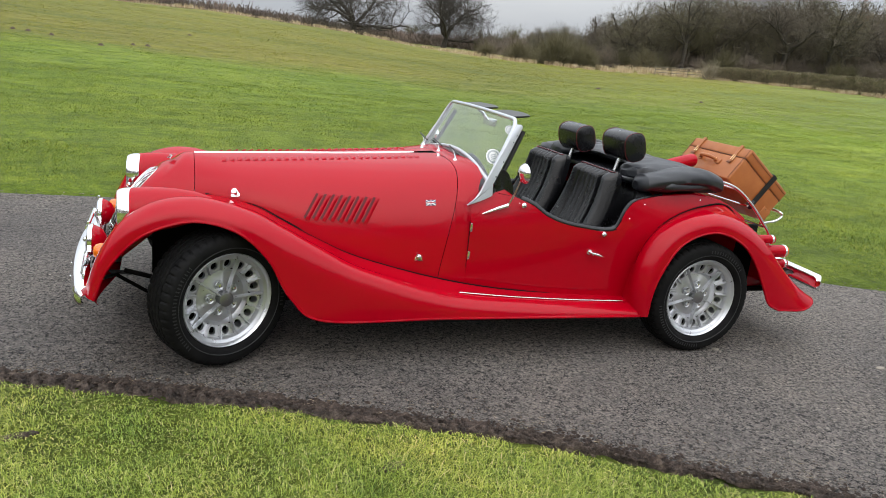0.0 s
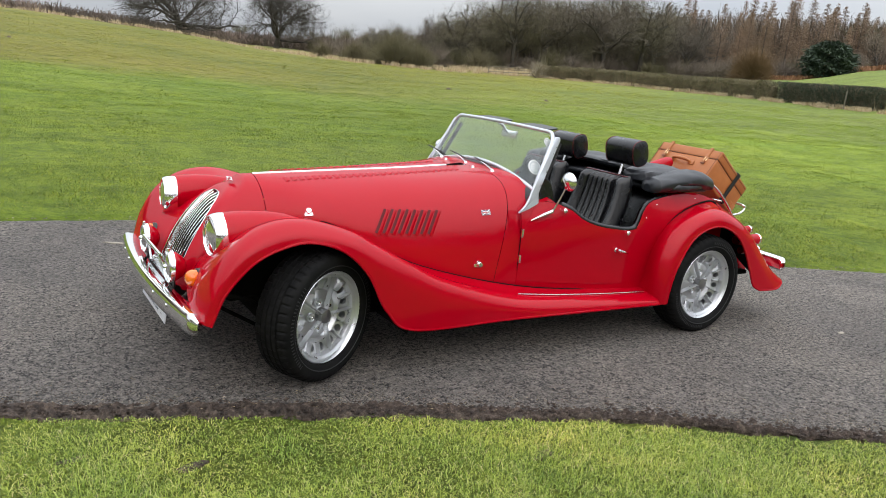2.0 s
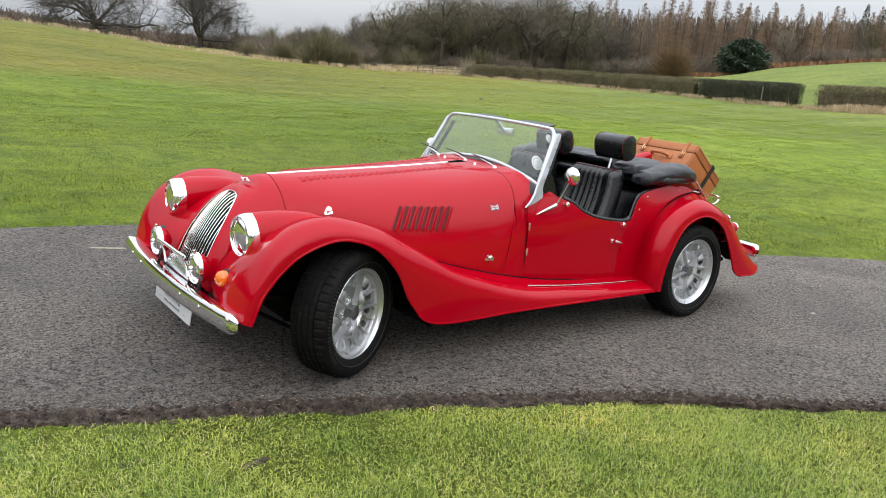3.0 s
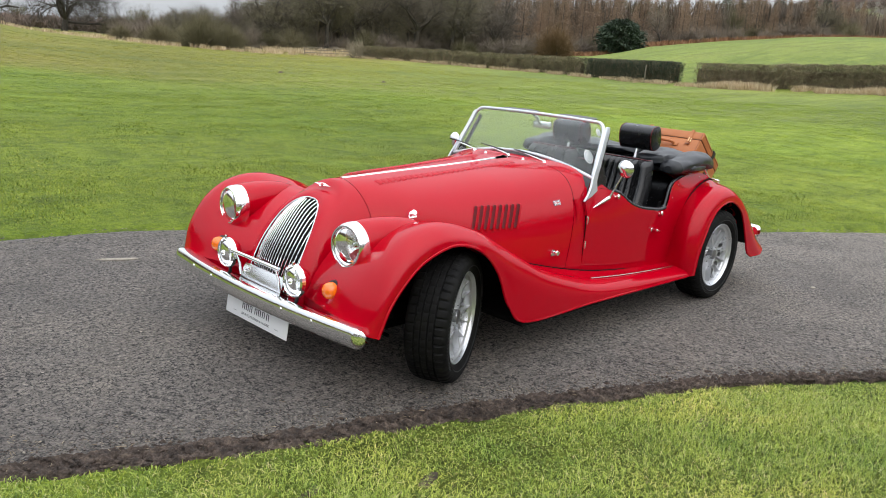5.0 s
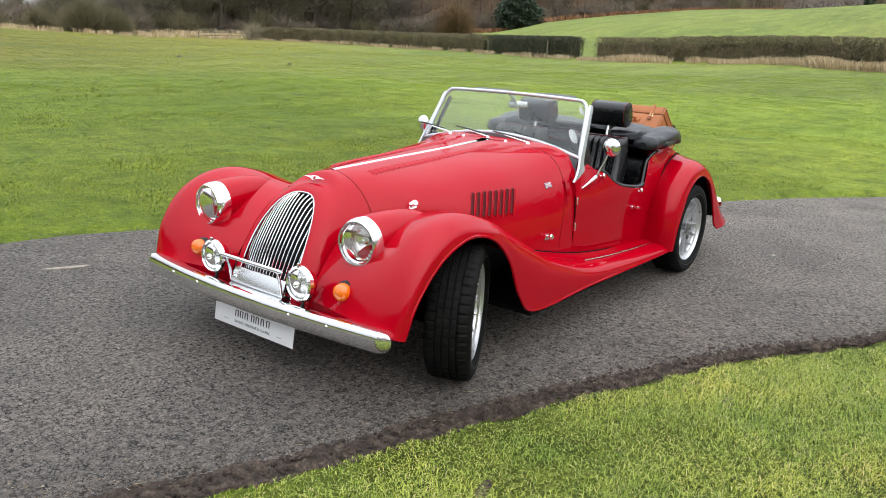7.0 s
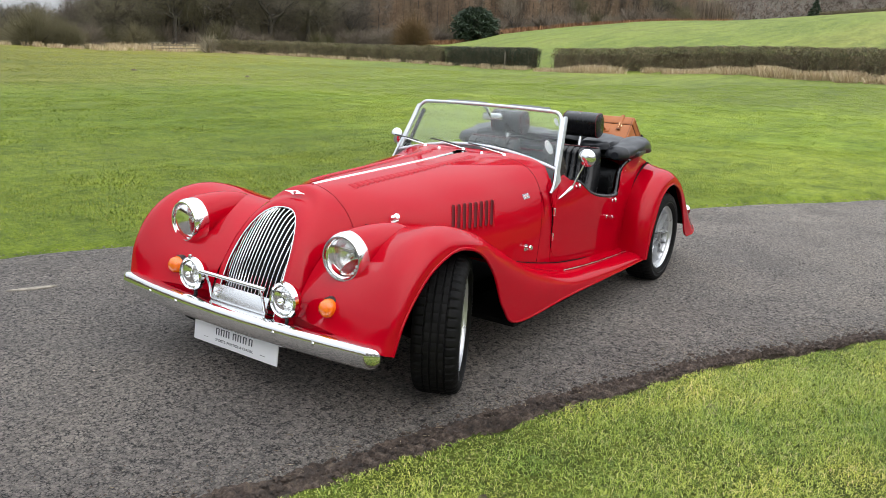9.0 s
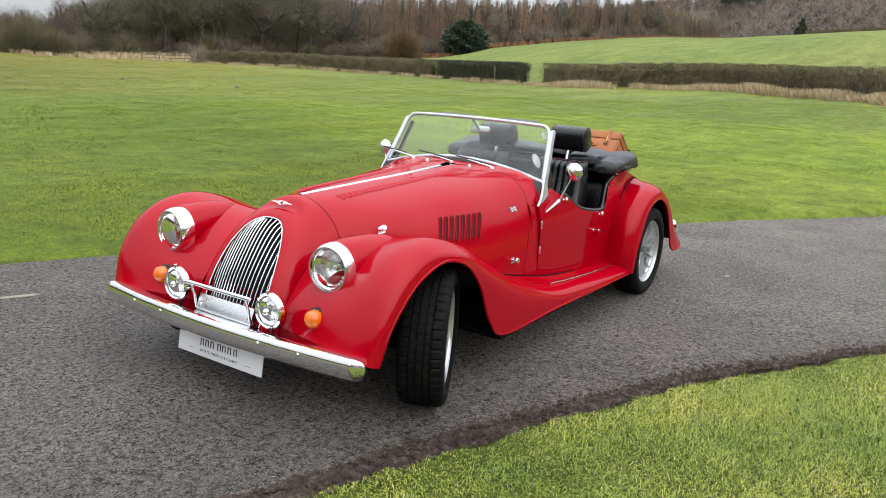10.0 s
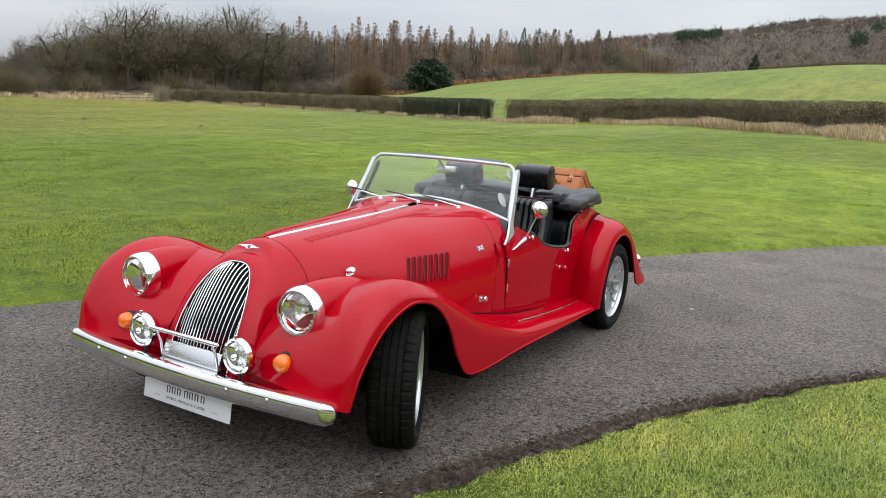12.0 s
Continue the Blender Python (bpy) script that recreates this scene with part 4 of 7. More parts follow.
def flank_skin(x0, x1, zlo, zhi, nu, nv, out=0.0):
    v = [flank(x, zlo(x) + (zhi(x) - zlo(x)) * j / (nv - 1), out) for x in np.linspace(x0, x1, nu) for j in range(nv)]
    return np.array(v), grid_faces(nu, nv)


def round_outline(corners, r, n=5):
    out = []
    k = len(corners)
    for i in range(k):
        p, a, b = (np.array(corners[i], float), np.array(corners[i - 1], float), np.array(corners[(i + 1) % k], float))
        rr = r[i] if isinstance(r, (list, tuple)) else r
        u, w = (a - p) / np.linalg.norm(a - p), (b - p) / np.linalg.norm(b - p)
        s0, s1 = p + u * rr, p + w * rr
        for j in range(n + 1):
            t = j / n
            out.append((1 - t) ** 2 * s0 + 2 * t * (1 - t) * p + t * t * s1)
    return np.array(out)


def strip_between(xs, lo, hi, nv, out):
    v = [flank(x, lo(x) + (hi(x) - lo(x)) * j / (nv - 1), out) for x in xs for j in range(nv)]
    return np.array(v), grid_faces(len(xs), nv)


def door_low(x):
    """The door's lower edge with its rounded corners."""
    z = keyed(x, SILL_Z) + 0.038
    for c, r in ((1.192, 0.07), (2.045, 0.09)):
        d = abs(x - c)
        if d < r:
            z += r - math.sqrt(max(0, r * r - (r - d) ** 2))
    return z


def door_high(x):
    z = keyed(x, EDGE_Z)
    d = x - 1.192
    if d < 0.16:
        z -= 0.10 * (1 - d / 0.16) ** 1.5
    if x > 2.0:
        z = min(z, 0.635)
    return z


def even_edge(a, b, n):
    """Stations crowded at both ends."""
    return [a + (b - a) * 0.5 * (1 - math.cos(math.pi * i / (n - 1))) for i in range(n)]


def sill(x):
    return keyed(x, SILL_Z) - 0.02


def edge(x):
    return keyed(x, EDGE_Z)


for s in (-1, 1):
    part("body_side", thick(flank_skin(1.194, 2.90, sill, edge, 160, 26), 160, 26, 0.004), RED, car, side=s)
    xs = even_edge(1.192, 2.045, 90)
    door = part("door", thick(strip_between(xs, door_low, door_high, 24, 0.0035), 90, 24, 0.003), RED, car, "low-cut red door with a chrome handle", side=s)
    groove = [flank(x, door_low(x), 0.0008) for x in xs]
    front = [flank(1.1925, z, -0.001) for z in np.linspace(door_high(1.192), door_low(1.192), 8)]
    top = [flank(x, door_high(x), 0.0008) for x in even_edge(1.192, 1.36, 12)]
    rear = [flank(2.045, z, 0.0008) for z in np.linspace(door_low(2.045), door_high(2.045), 10)]
    # black tube laid along the door's edge for the dark of the shut line
    part("door_gap", tube(top[::-1] + front + groove + rear, 0.0028, 6), UNDER, door, side=s)
    for z in (0.625, 0.480):
        hg = part("hinge", moved(block(0.013, 0.012, 0.046, 0.003), Matrix.Translation(flank(1.196, z, 0.006))), CHROME, door, "small chrome hinge", side=s)
    p = Vector(flank(1.865, 0.515))
    hd = part("door_handle", moved(lathe([(0.019, 0), (0.018, 0.005), (0.009, 0.008), (0.008, 0.032), (0.011, 0.036), (0.008, 0.044), (0, 0.046)], 20), facing(p, (0, 1, 0))), CHROME, door, "chrome T-shaped door handle", side=s)
    part("grip", tube([p + Vector(q) for q in ((-0.02, 0.038, 0.006), (0.02, 0.040, -0.004), (0.05, 0.042, -0.012), (0.066, 0.042, -0.016))], [0.006, 0.008, 0.006, 0.002], 10), CHROME, hd, side=s)
    for x, z in ((1.462, 0.742), (1.92, 0.612)):
        p = Vector(flank(x, z))
        kn = part("side_screen_knob", moved(block(0.036, 0.036, 0.004, 0.004), facing(p, (0, 1, 0.1))), CHROME, door, "chrome side screen fastener", side=s)
        part("knob", moved(lathe([(0.010, 0), (0.008, 0.012), (0.014, 0.018), (0.015, 0.026), (0.009, 0.033), (0, 0.034)], 18), facing(p, (0.1, 1, 0.25))), CHROME, kn, side=s)
    for x, z in ((1.55, 0.705), (1.80, 0.622), (2.075, 0.70), (2.17, 0.775), (2.56, 0.80)):
        q = flank(min(x, 2.4), z, 0.001) if x < 2.4 else flank(x, z, 0.001)
        part("press_stud", moved(lathe([(0.006, 0), (0.005, 0.003), (0, 0.005)], 10), facing(q, (0, 1, 0.15))), CHROME, car, side=s)
    # bright wedge lamp bracket that carries the mirror arm
    p = Vector(flank(1.325, 0.725, 0.012))
    wedge = part("mirror_bracket", tube([p + Vector(q) for q in ((-0.075, -0.002, -0.032), (-0.05, 0.004, -0.02), (0.01, 0.010, 0.004), (0.055, 0.014, 0.020))], [0.003, 0.007, 0.011, 0.013], 14), CHROME, car, "tapering polished mirror bracket", side=s)
    part("arm", tube([p + Vector(q) for q in ((0.055, 0.016, 0.022), (0.072, 0.035, 0.08), (0.080, 0.060, 0.14), (0.083, 0.072, 0.185))], [0.006, 0.005, 0.0045, 0.004], 10), STEEL, wedge, side=s)
    pm = p + Vector((0.088, 0.075, 0.195))
    mir = part("door_mirror", moved(lathe([(0.0, -0.024), (0.022, -0.021), (0.040, -0.012), (0.050, 0.002), (0.052, 0.008), (0.048, 0.010)], 36), facing(pm, (1, -0.12, 0.05))), CHROME, car, "round chrome door mirror", side=s)
    part("mirror_pane", moved(lathe([(0.0, 0.0085), (0.0485, 0.0085)], 36), facing(pm, (1, -0.12, 0.05))), MIRROR, mir, side=s)
    # padded cockpit edge
    pad = [flank(x, keyed(x, EDGE_Z), -0.012) for x in np.linspace(1.46, 2.0, 46)]
    part("padded_edge", tube(pad, 0.019, 12), LEATHER, car, "black padded cockpit edge", side=s)
    inner = [flank(x, keyed(x, EDGE_Z), -0.016) for x in np.linspace(2.0, 2.3, 20)]
    part("edge_welt", tube(inner, 0.010, 8), LEATHER, car, side=s)
    part("door_card", flank_skin(1.1, 2.3, lambda x: 0.25, lambda x: keyed(x, EDGE_Z) - 0.012, 50, 12, -0.045), LEATHER, car, side=s)
    part("cowl_side", flank_skin(1.185, 1.44, lambda x: door_high(max(x, 1.193)) + 0.003, lambda x: keyed(x, [(1.185, 0.765), (1.25, 0.81), (1.30, 0.835), (1.36, 0.822), (1.44, 0.776)]), 26, 8, -0.002), RED, car, side=s)
    part("door_jamb", flank_skin(1.12, 1.20, lambda x: 0.32, lambda x: 0.745, 6, 14, -0.013), RED, car, side=s)
    # quarter pad between screen pillar and door
    q = [(1.315, 0.83), (1.35, 0.925), (1.39, 0.90), (1.425, 0.83), (1.43, 0.775), (1.34, 0.775)]
    part("quarter_pad", moved(slab(list(map(tuple, round_outline(q, 0.02))), 0.012, 0.003), Matrix.Translation((0, 0.552, 0)) @ pose(0, 0, 0, 90, 0, 0)), LEATHER, car, "black quarter panel behind the windscreen pillar", smooth=12, side=s)

# rear deck behind the seats, falling to the tail
TAIL_W = [(2.30, 0.625), (2.5, 0.62), (2.8, 0.585), (3.05, 0.56), (3.25, 0.53), (3.34, 0.51)]
TAIL_Z = [(2.30, 0.825), (2.45, 0.834), (2.65, 0.822), (2.80, 0.772), (2.95, 0.68), (3.10, 0.57), (3.22, 0.45), (3.30, 0.36), (3.34, 0.30)]


def tail_section(x, a):
    w, zt, n = keyed(x, TAIL_W), keyed(x, TAIL_Z), 8.0
    c, s_ = math.cos(a), math.sin(a)
    return (x, -math.copysign(abs(c) ** (2 / n), c) * w, 0.25 + abs(s_) ** (2 / n) * (zt - 0.25))


tv = [tail_section(x, math.pi * j / 70) for x in np.linspace(2.30, 3.338, 50) for j in range(71)]
part("rear_deck", (np.array(tv), grid_faces(50, 71)), RED, car)
part("tail_panel", (np.array([(3.338, y, z) for y in (-0.50, 0.50) for z in (0.24, 0.305)]), [(0, 2, 3, 1)]), RED, car)
# cockpit inside: floor, bulkheads, dash, tunnel
part("cockpit_floor", moved(block(1.3, 1.16, 0.02), pose(1.75, 0, 0.26)), UNDER, car)
part("rear_bulkhead", moved(block(0.02, 1.16, 0.56, 0.006), pose(2.36, 0, 0.54) @ pose(0, 0, 0, 0, 14, 0)), LEATHER, car)
part("dashboard", (np.array([(1.30 + 0.035 * math.sin(j / 8 * 3.1), y, 0.60 + 0.26 * (j / 8) - 0.02 * (y / 0.55) ** 2 * (j / 8)) for y in np.linspace(-0.57, 0.57, 20) for j in range(9)]), grid_faces(20, 9)), LEATHER, car, "black leather dashboard")
part("transmission_tunnel", moved(block(1.0, 0.2, 0.2, 0.05), pose(1.65, 0, 0.36)), LEATHER, car)
wheel_c = facing((1.60, 0.30, 0.69), (0.9, 0, 0.42))
sw = part("steering_wheel", moved(tube([(0.185 * math.cos(a), 0.185 * math.sin(a), 0) for a in np.linspace(0, 2 * math.pi, 48, endpoint=False)], 0.013, 10, closed=True), wheel_c), LEATHER, car, "black leather three-spoke steering wheel")
for a in (90, 210, 330):
    part("spoke", moved(tube([(0, 0, -0.03), (0.18 * math.cos(radians(a)), 0.18 * math.sin(radians(a)), 0)], 0.010, 8), wheel_c), STEEL, sw)
part("column", moved(tube([(0, 0, -0.02), (0, 0, -0.3)], 0.03, 12), wheel_c), BLACK, sw)


# ---- seats ----
def seat_back(u, v, front):
    """A point of the backrest: u across -1..1, v up 0..1."""
    w = 0.232 * (1 - 0.16 * v ** 2.5)
    y = u * w
    z = v * 0.50
    lean = 0.42 * z + 0.04 * math.sin(v * math.pi)
    edge_ = min(1.0, (1 - abs(u)) / 0.10) ** 0.5 * min(1.0, (1 - v) / 0.07 + 0.02) ** 0.5
    if front:
        bolster = 0.052 * math.exp(-((abs(u) - 0.80) / 0.16) ** 2) * (1 - 0.35 * v)
        flute = 0.0
        if abs(u) < 0.62:
            flute = 0.030 * abs(math.cos(u / 0.62 * math.pi * 3.0)) ** 0.5
        d = -(0.035 + bolster + flute) * edge_
    else:
        d = 0.05 * edge_
    return (lean + d, y, z)


def make_seat(s):
    c = Vector((1.865, 0.30 * s, 0.42))
    nu, nv = 97, 30
    v = [seat_back(-1 + 2 * i / (nu - 1), j / (nv - 1), True) for i in range(nu) for j in range(nv)]
    v += [seat_back(-1 + 2 * i / (nu - 1), j / (nv - 1), False) for i in range(nu) for j in range(nv)]
    f = grid_faces(nu, nv) + [tuple(nu * nv + q for q in reversed(p)) for p in grid_faces(nu, nv)]
    f = rev((0, f))[1]
    back = part("seat_back", (np.array(v) + np.array(c), f), LEATHER, car, "pleated black leather seat with dark red piping", smooth=50)
    for e in (-0.97, 0.97):
        ln = [Vector(seat_back(e, t, True)) + c + Vector((0.012, 0, 0)) for t in np.linspace(0.05, 0.97, 26)]
        part("piping", tube(ln, 0.0030, 6), PIPING, back)
    ln = [Vector(seat_back(e, 0.985, True)) + c + Vector((0.006, 0, 0.004)) for e in np.linspace(-0.95, 0.95, 30)]
    part("piping", tube(ln, 0.0030, 6), PIPING, back)
    for e in (-0.62, 0.62):
        ln = [Vector(seat_back(e, t, True)) + c + Vector((-0.004, 0, 0)) for t in np.linspace(0.02, 0.93, 24)]
        part("seam", tube(ln, 0.003, 6), BLACK, back)
    cu = moved(block(0.48, 0.47, 0.14, 0.05, 4), pose(1.72, 0.30 * s, 0.385, 0, -6, 0))
    part("seat_cushion", cu, LEATHER, car, "black leather seat cushion")
    # headrest: a fat roll with piped end discs on a chrome post
    hc = Vector((2.207, -0.30, 1.050)) if s < 0 else Vector((2.218, 0.268, 1.020))
    mh = Matrix.Translation(hc) @ pose(0, 0, 0, 0, -14, 0)
    prof = [(0.0, -0.128), (0.88, -0.128), (0.97, -0.124), (1.0, -0.112), (1.0, 0.112), (0.97, 0.124), (0.88, 0.128), (0.0, 0.128)]
    pts, n = [], 36
    for r, h in prof:
        for j in range(n):
            a = 2 * math.pi * j / n
            ex = math.copysign(abs(math.cos(a)) ** 0.72, math.cos(a)) * 0.066 * r
            ez = math.copysign(abs(math.sin(a)) ** 0.72, math.sin(a)) * 0.080 * r
            bulge = 1 + 0.05 * (1 - (h / 0.128) ** 2)
            pts.append((ex * bulge, h, ez * bulge))
    hr = part("headrest", moved((np.array(pts), grid_faces(len(prof), n, False, True)), mh), LEATHER, car, "black leather roll headrest with red piping")
    for h in (-0.120, 0.120):
        ring = [(math.copysign(abs(math.cos(a)) ** 0.72, math.cos(a)) * 0.0655, h, math.copysign(abs(math.sin(a)) ** 0.72, math.sin(a)) * 0.0795) for a in np.linspace(0, 2 * math.pi, 40, endpoint=False)]
        part("piping", moved(tube(ring, 0.0028, 6, closed=True), mh), PIPING, hr)
    part("headrest_post", tube([hc + Vector((-0.01, 0, -0.06)), hc + Vector((-0.04, 0, -0.17))], 0.011, 12), STEEL, hr)


for s in (-1, 1):
    make_seat(s)


# ---- folded hood ----
def folded(path, half_w, half_h, seed, amp=0.014, n=26, ends=0.5):
    p = spline(path, 90)
    v = []
    for i, q in enumerate(p):
        t = p[min(i + 1, 89)] - p[max(i - 1, 0)]
        t /= np.linalg.norm(t)
        side_v = np.cross(t, (0, 0, 1.0))
        e = min(1.0, min(i, 89 - i) / 6) ** 0.5
        for j in range(n):
            a = 2 * math.pi * j / n
            k = amp * (noise.noise(Vector((q[0] * 6 + math.cos(a) * 1.5, q[1] * 4 + seed, math.sin(a) * 1.5))) + 0.3 * noise.noise(Vector((q[0] * 15 + math.cos(a) * 2.6, q[1] * 12 + seed, math.sin(a) * 3))))
            cz = math.sin(a)
            cz = cz if cz > 0 else cz * 0.45
            v.append(q + (side_v * math.copysign(abs(math.cos(a)) ** 0.8, math.cos(a)) * (half_w * (0.6 + 0.4 * e) + k) + np.array([0, 0, cz * (half_h + k)])) * (ends + (1 - ends) * e))
    f = grid_faces(90, n, False, True)
    f = [tuple(reversed(q)) for q in f]
    f.append(tuple(range(n)))
    f.append(tuple(89 * n + j for j in reversed(range(n))))
    return np.array(v), f


hood_path = [(2.20, -0.575, 0.862), (2.38, -0.56, 0.875), (2.56, -0.50, 0.885), (2.64, -0.32, 0.885), (2.66, 0.0, 0.885), (2.64, 0.32, 0.885), (2.56, 0.50, 0.885), (2.38, 0.56, 0.875), (2.20, 0.575, 0.862)]
hood = part("folded_hood", folded(hood_path, 0.115, 0.062, 2.0), VINYL, car, "folded black vinyl hood bunched behind the seats", smooth=70)
for s in (-1, 1):
    flap = [(2.14, 0.575, 0.862), (2.27, 0.585, 0.885), (2.42, 0.585, 0.91), (2.56, 0.575, 0.905), (2.69, 0.55, 0.865)]
    part("hood_fold", folded(flap, 0.090, 0.066, 5.0 + s, 0.008), VINYL, hood, side=s)
    sv = [(2.17, 0.40, 0.90), (2.32, 0.42, 0.935), (2.46, 0.40, 0.93), (2.60, 0.34, 0.90)]
    part("hood_fold", folded(sv, 0.13, 0.045, 8.0 + s, 0.02), VINYL, hood, side=s)
part("hood_fold", folded([(2.40, -0.42, 0.915), (2.44, -0.2, 0.93), (2.45, 0, 0.925), (2.44, 0.2, 0.93), (2.40, 0.42, 0.915)], 0.12, 0.045, 11.0, 0.016), VINYL, hood)
part("hood_base", moved(block(0.46, 1.16, 0.03, 0.012), pose(2.46, 0, 0.852)), VINYL, hood)

pod_path = spline([(2.66, -0.065, 0.895), (2.74, -0.06, 0.918), (2.82, -0.05, 0.936), (2.87, -0.04, 0.944), (2.895, -0.036, 0.946), (2.908, -0.034, 0.946), (2.913, -0.033, 0.946)], 30)
part("rear_fairing", tube(pod_path, [0.040 if i < 20 else 0.040 * math.sqrt(max(0.004, 1 - ((i - 20) / 9.05) ** 2)) for i in range(30)], 20), RED, car, "rounded red fairing behind the folded hood")

# ---- windscreen ----
def screen_pt(u, v, out=0.0):
    """u across -1..1, v up 0..1 on the raked plane."""
    low = 0.934 - 0.082 * u * u
    hi = 1.172 - 0.010 * u * u
    z = low + (hi - low) * v
    half = 0.556 + (0.502 - 0.556) * (z - 0.85) / 0.32
    x = 1.262 + 0.485 * (z - 0.85) + 0.020 * u * u
    return np.array((x - out, u * half, z))


def screen_loop():
    pts = [screen_pt(u, 0) for u in np.linspace(-1, 1, 30)]
    right = [screen_pt(1, v) for v in np.linspace(0.05, 0.78, 10)]
    c = [screen_pt(math.cos(a) * 0.10 + 0.90, 0.80 + 0.20 * math.sin(a)) for a in np.linspace(0, math.pi / 2, 8)]
    top = [screen_pt(u, 1) for u in np.linspace(0.86, -0.86, 24)]
    c2 = [screen_pt(-0.90 - math.cos(a) * 0.10, 0.80 + 0.20 * math.sin(a)) for a in np.linspace(math.pi / 2, 0, 8)]
    left = [screen_pt(-1, v) for v in np.linspace(0.78, 0.05, 10)]
    return pts + right + c + top + c2 + left


screen_frame = part("windscreen", tube(screen_loop(), 0.0112, 10, closed=True), SCREEN_SILVER, car, "raked windscreen in a bright metal frame")
sg = [screen_pt(u * 0.985, v * 0.985 + 0.005) for u in np.linspace(-1, 1, 30) for v in np.linspace(0, 1, 10)]
sg = np.array(sg)
pane = part("glass_pane", thick((sg, grid_faces(30, 10)), 30, 10, 0.004), GLASS, screen_frame, "clear windscreen glass")
pane.visible_shadow = False
seal = [screen_pt(u, v) + np.array([-0.010 * k, 0, 0]) for u in np.linspace(-1.0, 1.0, 40) for v, k in ((-0.02, 0.4), (-0.06, 1.6), (-0.14, 1.9), (-0.30, 1.0))]
part("rubber_seal", (np.array(seal), grid_faces(40, 4)), BLACK, screen_frame)
for s in (-1, 1):
    # flat pillar that sweeps down into a pointed foot
    post = [(1.167, 0.732), (1.21, 0.767), (1.24, 0.806), (1.262, 0.852), (1.295, 0.921), (1.35, 1.036), (1.394, 1.143), (1.424, 1.143), (1.430, 1.128), (1.406, 1.072), (1.354, 0.951), (1.305, 0.839), (1.304, 0.784), (1.244, 0.757)]
    pv, pf = slab(list(map(tuple, round_outline(post, 0.005, 3))), 0.014, 0.003)
    pv = np.array([(x + 0.085 * max(0.0, z - 0.85), 0.574 - 0.165 * (z - 0.85) + max(0.0, 0.85 - z) ** 1.4 * 0.10 + 0.002 + d, z) for x, z, d in pv])
    part("pillar", (pv, pf), SCREEN_SILVER, screen_frame, "flat bright pillar with a pointed foot", smooth=20, side=s)
    rail = [(1.30 + 0.155 * v + 0.014, 0.556 - 0.050 * v, 0.79 + 0.318 * v) for v in np.linspace(0, 1.0, 12)]
    part("black_channel", tube(rail, 0.0125, 8), BLACK, screen_frame, side=s)
    for v_ in (0.10, 0.36, 0.70, 0.82):
        q = (1.303 + 0.147 * v_, 0.579 - 0.165 * (0.325 * v_), 0.85 + 0.29 * v_)
        part("screw", moved(lathe([(0.0045, 0), (0.0035, 0.002), (0, 0.003)], 8), facing(q, (0, 1, 0.2))), BLACK, screen_frame, side=s)
    visor = round_outline([(1.43, 0.06), (1.575, 0.08), (1.60, 0.20), (1.575, 0.36), (1.43, 0.40)], 0.03)
    part("sun_visor", moved(slab(list(map(tuple, visor)), 0.010, 0.003), Matrix.Translation((0, 0, 0)) @ Matrix(((1, 0, 0, 0), (0, 1, 0, 0), (0.08, 0, 1, 1.054), (0, 0, 0, 1)))), BLACK, screen_frame, "black folded sun visor", smooth=12, side=s)
for y in (0.30, 0.02, -0.26):
    q = np.array((1.205, y, 0.908 - 0.05 * y * y))
    wp = part("wiper", tube([q + np.array([0, 0, 0.008]), q + np.array([0.012, 0.03, 0.010]), q + np.array([0.042, 0.13, 0.020]), q + np.array([0.056, 0.20, 0.028])], [0.007, 0.006, 0.0045, 0.003], 8), CHROME, screen_frame, "short chrome wiper with black blade")
    part("wiper_spindle", moved(lathe([(0.015, -0.02), (0.013, 0.003), (0.009, 0.008), (0.005, 0.014), (0, 0.015)], 16), Matrix.Translation(q)), CHROME, wp)
    part("wiper_blade", tube([q + np.array([0.050, 0.09, 0.022]), q + np.array([0.060, 0.19, 0.032]), q + np.array([0.068, 0.29, 0.040])], 0.0045, 6), BLACK, wp)
for y in (-0.14, 0.16):
    part("washer_jet", moved(lathe([(0.011, -0.01), (0.010, 0.006), (0.006, 0.014), (0, 0.016)], 14), Matrix.Translation((1.150, y, 0.906 - 0.05 * y * y))), CHROME, car, "tiny chrome washer jet")
mm = facing((1.495, 0.0, 1.098), (-1, -0.1, 0.1))
rvm = part("rear_view_mirror", moved(block(0.135, 0.044, 0.024, 0.010, 3), mm), STEEL, screen_frame, "small bright rear view mirror")
part("mirror_stem", tube([(1.425, 0.02, 1.160), (1.45, 0.02, 1.148), (1.485, 0.01, 1.105)], 0.010, 8), CHROME, rvm)


def sticker(u, v_, r, ring_mat, name):
    p = screen_pt(u, v_)
    n = np.cross(screen_pt(u + 0.02, v_) - p, screen_pt(u, v_ + 0.02) - p)
    n = n if n[0] < 0 else -n
    m = facing(p + n / np.linalg.norm(n) * 0.003, n)
    st = part(name, moved(lathe([(r, 0.0), (0.0, 0.0008)], 30), m), WHITE, screen_frame, "round white paper disc on the glass")
    part("print_ring", moved(lathe([(r * 0.82, 0.0006), (r * 0.62, 0.0009)], 30), m @ pose(0, 0, 0.0006)), ring_mat, st)
    for k in (-0.25, 0.0, 0.25):
        part("print_bar", moved(block(r * 0.8, r * 0.12, 0.0004), m @ pose(0, k * r, 0.0014, 0, 0, 12)), ring_mat, st)


P = plain("grey_print", (0.42, 0.45, 0.48), 0.6)
sticker(-0.895, 0.33, 0.043, P.m, "licence_disc")
sticker(-0.94, 0.815, 0.025, P.m, "small_sticker")


# ---- wheels ----
P = plain("hub_cap_grey", (0.30, 0.30, 0.31), 0.28, 0.9)
CAP_GREY = P.m


